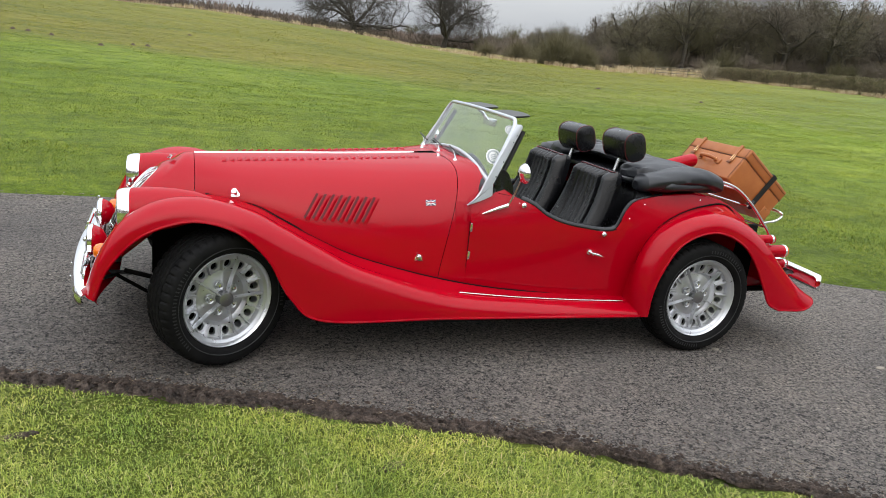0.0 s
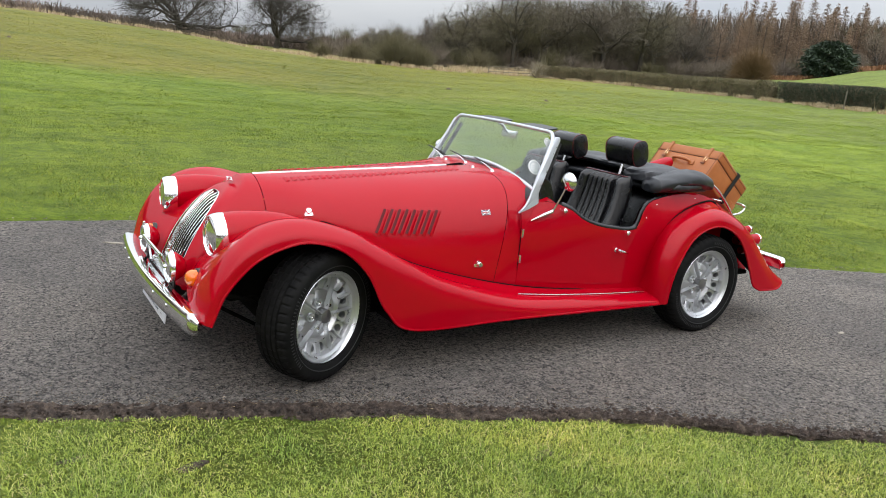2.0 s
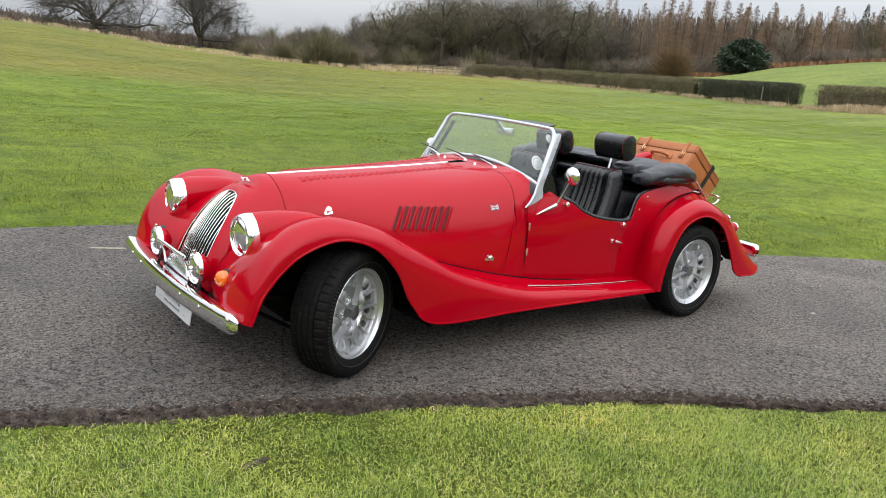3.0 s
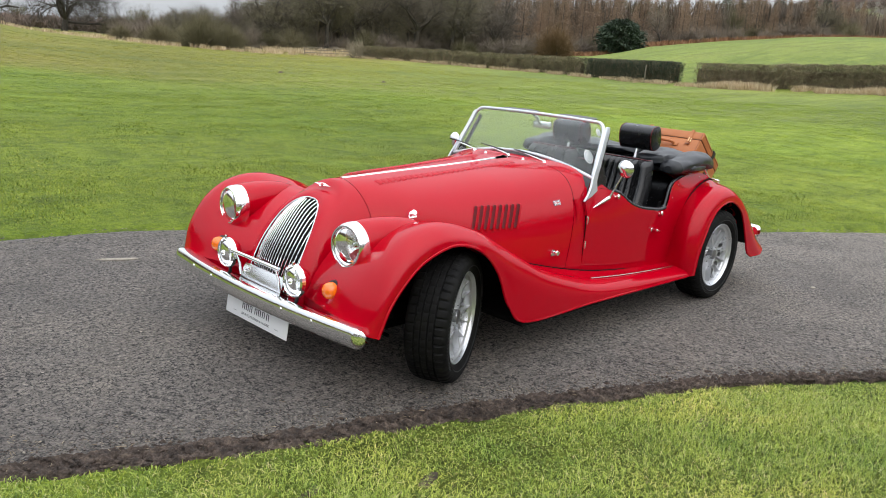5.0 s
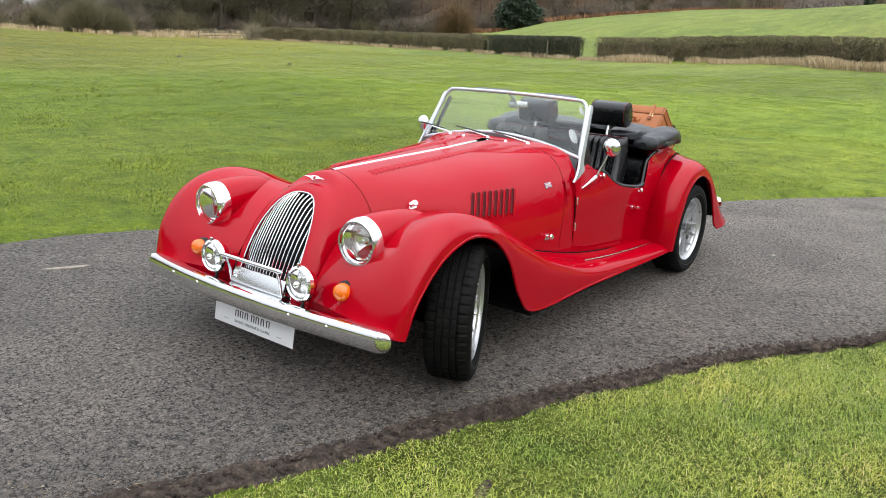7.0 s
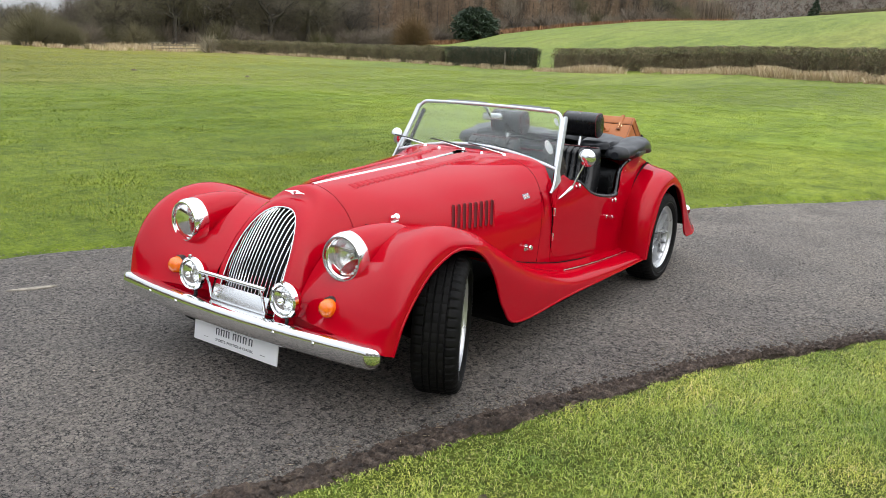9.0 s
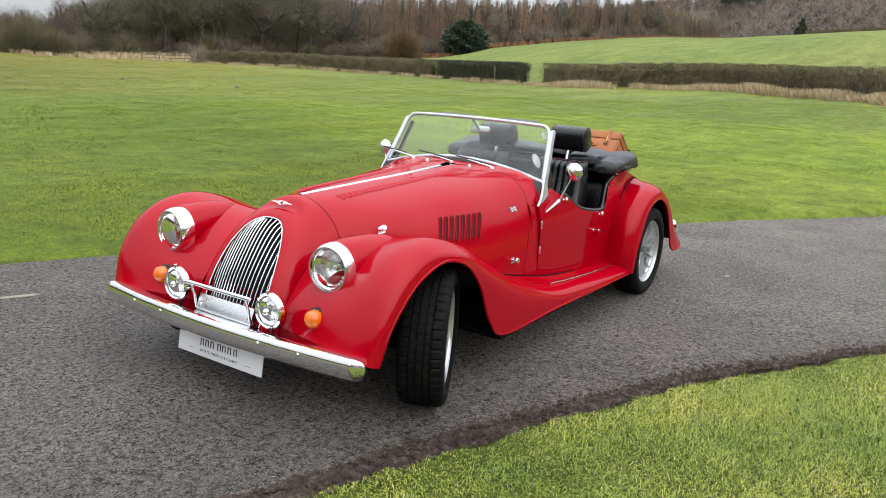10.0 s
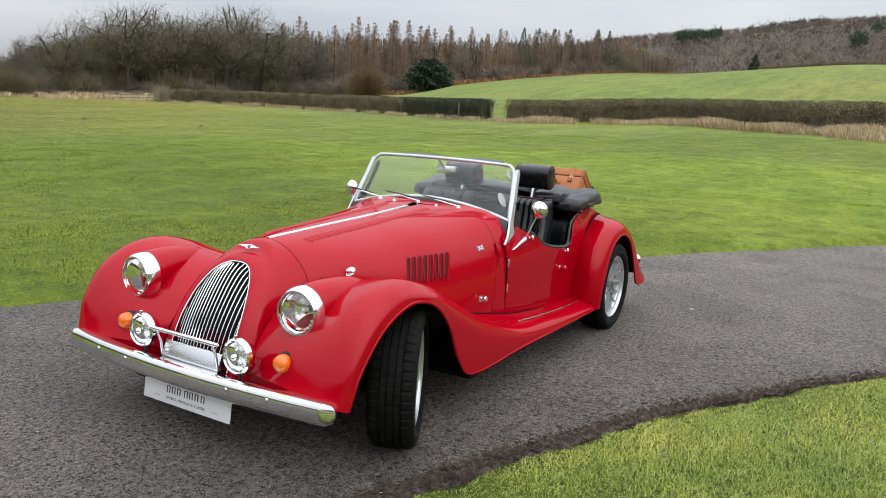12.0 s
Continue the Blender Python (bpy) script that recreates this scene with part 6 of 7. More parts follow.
def oak(seed, half, height, trunk_r, fork, twigs=5, twig_w=0.022):
    """A broad bare crown on a short thick trunk: crooked limbs within a dome."""
    rng = np.random.default_rng(seed)
    tubes, q0, q1, qw = [], [], [], []

    def inside(p):
        z = (p[2] - height * 0.36) / (height * (0.64 if p[2] > height * 0.36 else 0.34))
        return math.hypot(p[0] / half, p[1] / half) ** 2 + z * z < 1.0

    def limb(p, d, length, r, depth):
        n = (6, 5, 4, 3)[depth]
        for i in range(n):
            d = d + rng.normal(size=3) * (0.26, 0.32, 0.36, 0.4)[depth] + np.array([0, 0, 0.05])
            d = d / np.linalg.norm(d)
            q = p + d * length / n
            r2 = r * 0.84
            if depth < 3:
                tubes.append((p, q, r, r2))
            else:
                q0.append(p)
                q1.append(q)
                qw.append(max(0.03, r * 2))
            if not inside(q):
                p = q
                break
            if depth < 3 and (i > 0 or depth > 0):
                for _ in range(2 if depth < 2 else 1):
                    side = np.cross(d, rng.normal(size=3))
                    side /= np.linalg.norm(side) + 1e-9
                    limb(q, d * rng.uniform(0.35, 0.8) + side * 0.8, length * rng.uniform(0.42, 0.66), r2 * 0.58, depth + 1)
            p, r = q, r2
        if depth >= 2:
            for _ in range(twigs):
                e = d + rng.normal(size=3) * 0.75
                q0.append(p - d * rng.random() * 0.5)
                q1.append(p + e * rng.uniform(0.4, 1.1))
                qw.append(twig_w)
    top = np.array([rng.normal() * 0.2, rng.normal() * 0.2, height * fork])
    mid = top * np.array([0.3, 0.3, 0.5])
    tubes.append((np.array([0, 0, -0.4]), np.array([0, 0, 0.5]), trunk_r * 1.35, trunk_r * 1.05))
    tubes.append((np.array([0, 0, 0.5]), mid, trunk_r * 1.05, trunk_r * 0.95))
    tubes.append((mid, top, trunk_r * 0.95, trunk_r * 0.9))
    for k in range(8):
        a = k * 2.4 + rng.normal() * 0.3
        el = radians((8, 22, 35, 48, 62, 78, 30, 15)[k])
        d = np.array([math.cos(a) * math.cos(el), math.sin(a) * math.cos(el), math.sin(el)])
        reach = half * math.cos(el) ** 2 + height * 0.8 * math.sin(el) ** 2
        limb(top * rng.uniform(0.75, 1.05), d, reach, trunk_r * rng.uniform(0.42, 0.6), 0)
    v, f = ribbons(q0, q1, qw, rng)
    return limb_mesh(tubes, 5), (v, f)


def larch(seed, height):
    rng = np.random.default_rng(seed)
    segs = [(np.array([0, 0, height * i / 6]), np.array([rng.normal() * 0.04, rng.normal() * 0.04, height * (i + 1) / 6]), 0.15 * (1 - i / 6.3), 0.15 * (1 - (i + 1) / 6.3)) for i in range(6)]
    p0, p1 = [], []
    z = height * 0.16
    while z < height * 0.985:
        t = z / height
        for _ in range(6):
            a = rng.random() * 2 * math.pi
            ln = (1 - t) ** 0.9 * height * 0.26 * rng.uniform(0.6, 1.1) + 0.15
            o = np.array([math.cos(a), math.sin(a), rng.uniform(-0.35, 0.40)])
            s = np.array([0, 0, min(height * 0.985, z + rng.uniform(-0.02, 0.02) * height)])
            e = s + o * ln
            p0.append(s)
            p1.append(e)
            for k in range(8):
                q = s + (e - s) * rng.uniform(0.15, 1.0)
                dv = np.array([o[0], o[1], 0]) * rng.uniform(0.0, 0.6) + rng.normal(size=3) * 0.45 + np.array([0, 0, 0.1])
                p0.append(q)
                p1.append(q + dv * rng.uniform(0.35, 0.8) * (0.3 + 0.9 * (1 - t)))
        z += height * 0.0125
    v, f = ribbons(np.array(p0), np.array(p1), rng.uniform(0.022, 0.05, len(p0)), rng)
    return limb_mesh(segs, 6), (v, f)


def shrub(seed, radius, height, n, w, boughs=70):
    """A twiggy dome of many stems from one foot."""
    rng = np.random.default_rng(seed)
    bough = rng.integers(0, boughs, n)
    a = (rng.random(boughs) * 2 * math.pi)[bough] + rng.normal(size=n) * 0.24
    el = np.arcsin(np.clip((rng.random(boughs) ** 0.8)[bough] + rng.normal(size=n) * 0.07, 0.0, 1.0))
    out = rng.uniform(0.82, 1.08, boughs)[bough][:, None] * np.stack([np.cos(a) * np.cos(el) * radius, np.sin(a) * np.cos(el) * radius, np.sin(el) * height], 1)
    t0 = rng.uniform(0.1, 0.7, (n, 1))
    p0 = out * t0 + rng.normal(size=(n, 3)) * radius * 0.07
    p1 = out * np.minimum(1.0, t0 + rng.uniform(0.25, 0.5, (n, 1))) * rng.uniform(0.85, 1.1, (n, 1)) + rng.normal(size=(n, 3)) * radius * 0.15
    p0[:, 2], p1[:, 2] = np.maximum(p0[:, 2], 0), np.maximum(p1[:, 2], 0.02)
    v, f = ribbons(p0, p1, rng.uniform(0.5, 1.0, n) * w, rng)
    stems = [(np.zeros(3) + rng.normal(size=3) * 0.05, out[i] * 0.6, 0.05, 0.02) for i in range(7)]
    return limb_mesh(stems, 4), (v, f)


def evergreen(seed, radius, height, n, size, conical):
    rng = np.random.default_rng(seed)
    z = rng.random(n) ** (1.3 if conical else 0.9)
    prof = (1 - z) ** 0.9 if conical else np.sqrt(np.clip(1 - (2 * z * 0.95 - 0.75) ** 2 * 0.75, 0.05, 1))
    a = rng.random(n) * 2 * math.pi
    lump = 1 + 0.22 * np.sin(a * 5 + z * 17) + 0.12 * np.sin(a * 11 - z * 29)
    r = radius * prof * lump * rng.uniform(0.6, 1.05, n)
    p0 = np.stack([np.cos(a) * r, np.sin(a) * r, z * height], 1)
    d = np.stack([np.cos(a), np.sin(a), rng.uniform(-0.5, 0.3, n)], 1) + rng.normal(size=(n, 3)) * 0.5
    sz = size * (0.35 + 0.65 * (1 - z)) if conical else np.full(n, size)
    v, f = ribbons(p0, p0 + d * sz[:, None], sz * 0.6, rng)
    return limb_mesh([(np.zeros(3), np.array([0, 0, height * 0.9]), radius * 0.07, 0.03)], 6), (v, f)


def polar(a, r):
    return EYE_X + r * math.cos(radians(a)), EYE_Y + r * math.sin(radians(a))


def tree_meshes(geos, crown_mat, bark_mat=None):
    (lv, lf), (cv, cf) = geos
    return fast_mesh("trunk", lv, lf, bark_mat or BARK, True), fast_mesh("crown", cv, cf, crown_mat)


def plant(name, meshes, x, y, scale, turn, label, category, group="", squash=1.0):
    ob = empty(name, label, category, group)
    ob.matrix_basis = Matrix.Translation((x, y, land(x, y) - 0.05)) @ Matrix.Rotation(turn, 4, "Z") @ Matrix.Diagonal((scale * squash, scale * squash, scale, 1))
    on("trunk", meshes[0], ob)
    on("crown", meshes[1], ob)
    return ob


rng = np.random.default_rng(7)
OAKS = [tree_meshes(oak(21 + k, (9.2, 9.0)[k], 12.5, 0.55, 0.17, 4), BARK) for k in range(2)]
DARK_TWIG = twig_mat("dark_twigs", (0.135, 0.116, 0.092), (0.195, 0.165, 0.128))
OLIVE_TWIG = twig_mat("olive_twigs", (0.135, 0.122, 0.078), (0.190, 0.168, 0.112))
WOOD_OAKS = [tree_meshes(oak(31 + k, 5.6, 15, 0.40, (0.22, 0.30, 0.26, 0.34)[k], 2, 0.026), OLIVE_TWIG if k % 2 else DARK_TWIG) for k in range(4)]
TALL = [tree_meshes(grow(40 + k, 14, 0.50, 0.6, 4, 1300, 1.2, 0.036, 0.30, 0.02, 1.25), TWIG) for k in range(3)]
MOSSY = [tree_meshes(grow(60 + k, 14, 0.56, 0.5, 4, 1300, 1.2, 0.038, 0.32, -0.05, 1.35), TWIG_GREEN) for k in range(2)]
LARCHES = [tree_meshes(larch(80 + k, 13), TWIG_LARCH) for k in range(3)]
SHRUBS = [tree_meshes(shrub(90 + k, 1.0, 1.15, 1300, 0.020), TWIG if k != 1 else TWIG_GREEN) for k in range(3)]
# two lone oaks on the brow of the hill
for k, (x, y, h, t) in enumerate(((30.1, 132.6, 13.6, 0.3), (48.7, 137.7, 12.4, 2.1))):
    plant("oak_tree", OAKS[k], x, y, h / 12.5, t, "bare spreading oak on the brow of the hill", "tree", "oaks on the hill")
# the wood: how high its tops stand by bearing
TOPS = [(13, 4.9), (16, 5.6), (20, 6.35), (28, 6.1), (36, 6.3), (42, 6.0), (47, 6.4), (52, 5.6), (57, 4.7), (60, 3.2), (63, 2.6), (67, 2.0)]
FOOT = [(13, 190), (20, 182), (28, 160), (34, 146), (42, 138), (50, 128), (60, 126), (67, 150)]
for row in range(7):
    for k in range(46):
        a = 16.5 + 50 * (k + rng.uniform(-0.4, 0.4)) / 45
        if a > 43 and (row > 3 or (row > 0 and rng.random() < 0.42)):
            continue
        r = keyed(a, FOOT) + row * (8 if row < 4 else 4) + rng.uniform(-3, 3)
        x, y = polar(a, r)
        h = r * math.tan(radians(keyed(a, TOPS))) + 1.45 - land(x, y)
        h *= rng.uniform(0.66, 1.05) * (0.9 if row == 0 else 1.0)
        if h < 2:
            continue
        if a < 43 and rng.random() < (0.82 if a < 39 else 0.4):
            plant("larch_tree", LARCHES[rng.integers(3)], x, y, h / 13, rng.random() * 6.28, "slender russet larch at the wood's edge", "tree", "larches of the wood", rng.uniform(0.9, 1.25))
        else:
            if row < 2 and (k + row) % 2 == 0:
                kind, tall_h = WOOD_OAKS, 15
            else:
                kind, tall_h = (MOSSY if rng.random() < 0.4 else TALL), 16
            plant("bare_tree", kind[rng.integers(len(kind))], x, y, h / tall_h, rng.random() * 6.28, "bare grey-brown woodland tree in winter", "tree", "trees of the wood", rng.uniform(0.9, 1.2))
# big-limbed trees along the front of the wood
for a, dr, s in ((43.6, -3, 0.95), (46.2, -4, 1.05), (48.4, 1, 1.0), (50.7, -2, 1.0), (52.6, -5, 0.95), (54.9, 0, 0.95), (56.6, -3, 0.85), (58.3, 2, 0.8), (45.0, 3, 1.0), (53.8, 5, 1.0)):
    x, y = polar(a, keyed(a, FOOT) + dr)
    h = keyed(a, FOOT) * math.tan(radians(keyed(a, TOPS))) + 1.45 - land(x, y)
    plant("oak_tree", WOOD_OAKS[rng.integers(4)], x, y, h * s * 1.06 / 15, a, "bare dark-limbed oak at the edge of the wood", "tree", "oaks of the wood", 1.1)
# the depth of the wood: too many stems to count
p0, p1, ww = [], [], []
for k in range(5200):
    a = rng.uniform(14, 60) if k % 4 else rng.uniform(42, 58)
    r = keyed(a, FOOT) + rng.uniform(10, 36)
    x, y = polar(a, r)
    z = land(x, y)
    h = (r * math.tan(radians(keyed(a, TOPS))) + 1.45 - z) * rng.uniform(0.55, 0.90) * (0.58 if a > 43 else 0.86)
    if h < 2:
        continue
    n = 14
    c = np.column_stack([rng.normal(size=(n, 2)) * 0.9 + np.array([x, y]), z + h * rng.random(n) ** 0.7])
    p0.append(np.concatenate([c, [(x, y, z)]]))
    d = rng.normal(size=(n, 3)) * 0.55 + np.array([0, 0, 0.9])
    p1.append(np.concatenate([c + d * rng.uniform(0.5, 1.5, (n, 1)), [(x + rng.normal() * 0.4, y, z + h)]]))
    ww.append(np.concatenate([rng.uniform(0.05, 0.13, n), [0.30]]))
P = plain("deep_wood", (0.1, 0.08, 0.07), 0.95, Specular_IOR_Level=0.05)
P.color(P.mix(1.0, P.ramp(P.noise(0.03, 4), (0.35, (0.115, 0.098, 0.074)), (0.5, (0.155, 0.122, 0.094)), (0.65, (0.19, 0.138, 0.102))), P.ramp(P.island(), (0.0, (0.55, 0.55, 0.55)), (1.0, (1.35, 1.35, 1.35))), "MULTIPLY"))
v, f = ribbons(np.concatenate(p0), np.concatenate(p1), np.concatenate(ww), rng)
tagged(new("wood_depth", fast_mesh("wood_depth", v, f, P.m)), "dense brown leafless stems deep in the wood", "woodland", kind="stuff")
# undergrowth along the wood's foot
for k in range(170):
    a = 17 + 50 * ((k % 85) + rng.uniform(-0.5, 0.5)) / 84
    r = keyed(a, FOOT) - 5 + (rng.uniform(-2.5, 5) if k < 85 else rng.uniform(6, 26))
    s = rng.uniform(1.6, 3.4) if k < 85 else rng.uniform(2.4, 4.2)
    plant("shrub", SHRUBS[rng.integers(3)], *polar(a, r), s, rng.random() * 6.28, "leafless twiggy shrub at the foot of the wood", "shrub", "undergrowth")
# single bushes that stand out
plant("round_bush", tree_meshes(shrub(130, 1.0, 1.25, 9000, 0.009, 900), twig_mat("tawny_twigs", (0.13, 0.085, 0.045), (0.17, 0.115, 0.06))), *polar(36.1, 128), 3.7, 0.4, "round tawny leafless bush", "bush")
plant("holly_bush", tree_meshes(evergreen(131, 3.6, 5.8, 7000, 0.40, False), NEEDLE), *polar(31.6, 140), 0.95, 0.7, "dark green spreading evergreen bush", "bush")
BUSH_A = tree_meshes(shrub(132, 1.0, 1.1, 6000, 0.0085), TWIG_GREEN)
for a, r, s in ((61.2, 110, 4.1), (59.3, 110, 3.0), (64.0, 113, 2.6), (66.4, 118, 1.9)):
    plant("hawthorn_bush", BUSH_A, *polar(a, r), s, a, "dense olive-brown leafless hawthorn bush", "bush", "hawthorns by the fence")
for a, r, s in ((65.3, 190, 5.2), (67.0, 200, 4.4), (68.6, 195, 3.6), (72.5, 185, 3.6), (74.2, 190, 3.2)):
    plant("distant_tree", MOSSY[int(a) % 2], *polar(a, r), s / 9, a, "small far bare tree beyond the hill", "tree", "far trees beyond the hill", 1.5)
plant("hedge_end_shrub", tree_meshes(shrub(137, 1.0, 1.25, 900, 0.016), twig_mat("pale_twigs", (0.24, 0.21, 0.15), (0.30, 0.26, 0.19))), *polar(50.4, 103.5), 2.1, 0.9, "pale leafless shrub at the hedge end", "bush")
plant("lone_fir", tree_meshes(evergreen(133, 1.9, 6.2, 1800, 0.5, True), NEEDLE), *polar(8.9, 205), 1.1, 0, "single dark fir behind the upper field", "tree")
for k, (a, r) in enumerate(((23.8, 196), (24.9, 200), (22.7, 198), (21.6, 197), (18.8, 205), (19.6, 203))):
    x, y = polar(a, r)
    h = r * math.tan(radians(6.35)) + 1.45 - land(x, y)
    plant("spruce_tree", tree_meshes(evergreen(140 + k, 2.5, 11, 1500, 0.5, True), NEEDLE), x, y, h / 11, k, "dark spruce top among the larches", "tree", "spruces of the wood", 0.9)

GLADE = polar(8.9, 450)
# woods on the distant hillside and behind the brow: too many to count
p0, p1, ww = [], [], []
for k in range(11000):
    a = rng.uniform(-14, 32)
    r = 215 + 585 * rng.random() ** 0.8 if a < 22 else rng.uniform(420, 800)
    x, y = polar(a, r)
    if math.hypot(x - GLADE[0], y - GLADE[1]) < 30 * (1 + 0.4 * noise.noise((x * 0.05, y * 0.05, 1.1))) or (noise.noise((x * 0.012, y * 0.012, 3.3)) > 0.42 and r > 380):
        continue
    z, h = land(x, y), rng.uniform(4.5, 9.5) * (0.75 if r < 330 else (1.0 if r < 500 else 0.75))
    n = 24
    c = rng.normal(size=(n, 3))
    c *= (rng.random((n, 1)) ** 0.33) / np.linalg.norm(c, axis=1, keepdims=True)
    c = c * np.array([h * 0.36, h * 0.36, h * 0.46]) + np.array([x, y, z + h * 0.52])
    p0.append(c)
    d = rng.normal(size=(n, 3)) * 0.8 + np.array([0, 0, 0.6])
    p1.append(c + d * rng.uniform(0.4, 1.0, (n, 1)))
    ww.append(rng.uniform(0.22, 0.42, n) * (r / 560))
# mauve-brown twig tones, paled towards grey to put haze in the colour
P = plain("hillside_twigs", (0.1, 0.08, 0.07), 0.95, Specular_IOR_Level=0.05)
P.color(P.mix(1.0, P.ramp(P.noise(0.02, 4), (0.35, (0.105, 0.090, 0.070)), (0.5, (0.145, 0.116, 0.098)), (0.65, (0.175, 0.134, 0.116))), P.ramp(P.noise(0.11, 3, 0.6), (0.34, (0.50, 0.52, 0.50)), (0.5, (0.95, 0.95, 0.95)), (0.66, (1.65, 1.55, 1.50))), "MULTIPLY"))
v, f = ribbons(np.concatenate(p0), np.concatenate(p1), np.concatenate(ww), rng)
tagged(new("hillside_wood", fast_mesh("hillside_wood", v, f, P.m)), "brown leafless woods on the distant hillside", "woodland", kind="stuff")
p0, p1, ww = [], [], []
for k in range(420):
    a, r = ((rng.uniform(4.8, 9.6), rng.uniform(770, 795)), (rng.uniform(11.4, 14.2), rng.uniform(635, 660)), (rng.uniform(-3, 2.2), rng.uniform(600, 640)), (rng.uniform(2.5, 3.1), rng.uniform(555, 570)))[(0, 1, 0, 1, 0, 2, 1, 3)[k % 8]]
    x, y = polar(a, r)
    n = 16
    c = rng.normal(size=(n, 3)) * np.array([1.5, 1.5, 1.7]) + np.array([x, y, land(x, y) + 6.0])
    p0.append(c)
    p1.append(c + rng.normal(size=(n, 3)) * 0.6 + np.array([0, 0, 0.9]))
    ww.append(rng.uniform(0.5, 0.9, n))
v, f = ribbons(np.concatenate(p0), np.concatenate(p1), np.concatenate(ww), rng)
tagged(new("hillside_pines", fast_mesh("hillside_pines", v, f, NEEDLE)), "dark belts of pine on the distant hill", "woodland", kind="stuff")
# brown copse behind the brow, and unseen woods behind the camera for reflections
p0, p1, ww = [], [], []
BELT = [(60, 1.75), (63.3, 1.68), (64.9, 1.60), (67.4, 1.28), (71.4, 1.10), (73.9, 0.95), (77.1, 1.1), (79.5, 1.45), (83, 1.8), (90, 2.3), (101, 2.6)]
for k in range(5200):
    if k < 3400:
        a, r = rng.uniform(60, 101), rng.uniform(165, 200)
        x, y = polar(a, r)
        top = max(1.5, 1.45 + r * math.tan(radians(keyed(a + 0.8, BELT))) - land(x, y)) * rng.uniform(0.30, 0.52)
    else:
        # added ring out of view, tall on one side to darken the paint's reflections
        a, r = rng.uniform(104, 340), rng.uniform(42, 62)
        top = 14.0 if 182 < a < 330 else 3.5
    x, y = polar(a, r)
    n = 22
    c = rng.normal(size=(n, 3)) * np.array([1.2, 1.2, top * 0.3]) + np.array([x, y, land(x, y) + top * 0.5])
    p0.append(c)
    p1.append(c + (rng.normal(size=(n, 3)) * 0.55 + np.array([0, 0, 0.9])) * (0.8 if k < 3400 else 1.4))
    ww.append(rng.uniform(0.10, 0.26, n))
v, f = ribbons(np.concatenate(p0), np.concatenate(p1), np.concatenate(ww), rng)
tagged(new("copse", fast_mesh("copse", v, f, P.m)), "brown leafless copse behind the brow and unseen woods behind the camera", "woodland", kind="stuff")


# ---- hedges, posts, rough grass ----
def hedge(a0, a1, height, width, leafy, label, seed, dark=False, line=BOUND_R):
    rg = np.random.default_rng(seed)
    pts = [polar(a, keyed(a, line) + 1.0) for a in np.linspace(a0, a1, 40)]
    ln = sum(math.dist(p, q) for p, q in zip(pts, pts[1:]))
    ob = empty("hedge", label, "hedge", "clipped field hedges")
    n = int(ln * 620)
    t = rg.random(n) * 38.999
    i = t.astype(int)
    P0 = np.array(pts)
    base = P0[i] + (P0[i + 1] - P0[i]) * (t - i)[:, None]
    tan = P0[i + 1] - P0[i]
    tan /= np.linalg.norm(tan, axis=1, keepdims=True)
    nor = np.stack([-tan[:, 1], tan[:, 0]], 1)
    hh = height * (1 + 0.025 * np.sin(t * 1.7 + seed) + 0.02 * np.sin(t * 5.3))
    off = rg.uniform(-0.5, 0.5, n) * width
    z = land(base[:, 0], base[:, 1])
    zz = rg.random(n) ** 0.85 * hh
    a = np.column_stack([base + nor * off[:, None], z + zz])
    d = np.column_stack([tan * rg.normal(size=(n, 1)) * 0.6 + nor * rg.normal(size=(n, 1)) * 0.4, np.abs(rg.normal(size=n)) * 0.7 + 0.15])
    b = a + d * rg.uniform(0.15, 0.5, (n, 1))
    b[:, 2] = np.minimum(b[:, 2], z + hh + rg.uniform(0, 0.05, n))
    v, f = ribbons(a, b, rg.uniform(0.014, 0.032, n), rg)
    on("twigwork", fast_mesh("twigwork", v, f, TWIG_HEDGE), ob)
    k = int(n * leafy * 1.7)
    pk = rg.integers(0, n, k)
    c = a[pk] + rg.normal(size=(k, 3)) * 0.10
    c[:, 2] = np.minimum(c[:, 2], (z + hh)[pk] - 0.02)
    dd = rg.normal(size=(k, 3))
    dd /= np.linalg.norm(dd, axis=1, keepdims=True)
    v, f = ribbons(c, c + dd * 0.062, np.full(k, 0.055), rg)
    on("foliage", fast_mesh("foliage", v, f, NEEDLE if dark else HEDGE_LEAF), ob)
    # solid core added inside the twigs so no light passes through
    cv = []
    for q in range(40):
        tn = np.array(pts[min(q + 1, 39)]) - np.array(pts[max(q - 1, 0)])
        tn /= np.linalg.norm(tn)
        nn = np.array([-tn[1], tn[0]])
        zq = land(*pts[q])
        for o, hz in ((-0.14, 0.0), (-0.18, 0.45), (-0.10, 0.74), (0.10, 0.74), (0.18, 0.45), (0.14, 0.0)):
            j = 0.08 * noise.noise((q * 0.9, o * 3, hz * 5 + seed))
            cv.append((*(np.array(pts[q]) + nn * width * (o + j)), zq + height * hz * (1 + j)))
    link_mesh("opaque_core", cv, grid_faces(40, 6), TWIG_HEDGE, ob)
    return ob


hedge(50.6, 33.8, 1.66, 1.3, 1.6, "long clipped hedge of olive-brown thorn, leafless in parts", 1)
hedge(33.4, 27.1, 1.66, 1.2, 3.0, "short dense dark green hedge beside a gap", 2, True)
hedge(25.6, 20.5, 1.62, 1.2, 1.3, "clipped brown thorn hedge beside a gap", 3)
hedge(20.6, 6.2, 1.72, 1.35, 1.8, "long clipped thorn hedge with olive leaves and brown twigs", 4)
hedge(8.6, -8.0, 1.5, 1.4, 0.6, "dark low hedge along the crest of the upper field", 6, False, [(q, r - 4) for q, r in BACK_R])
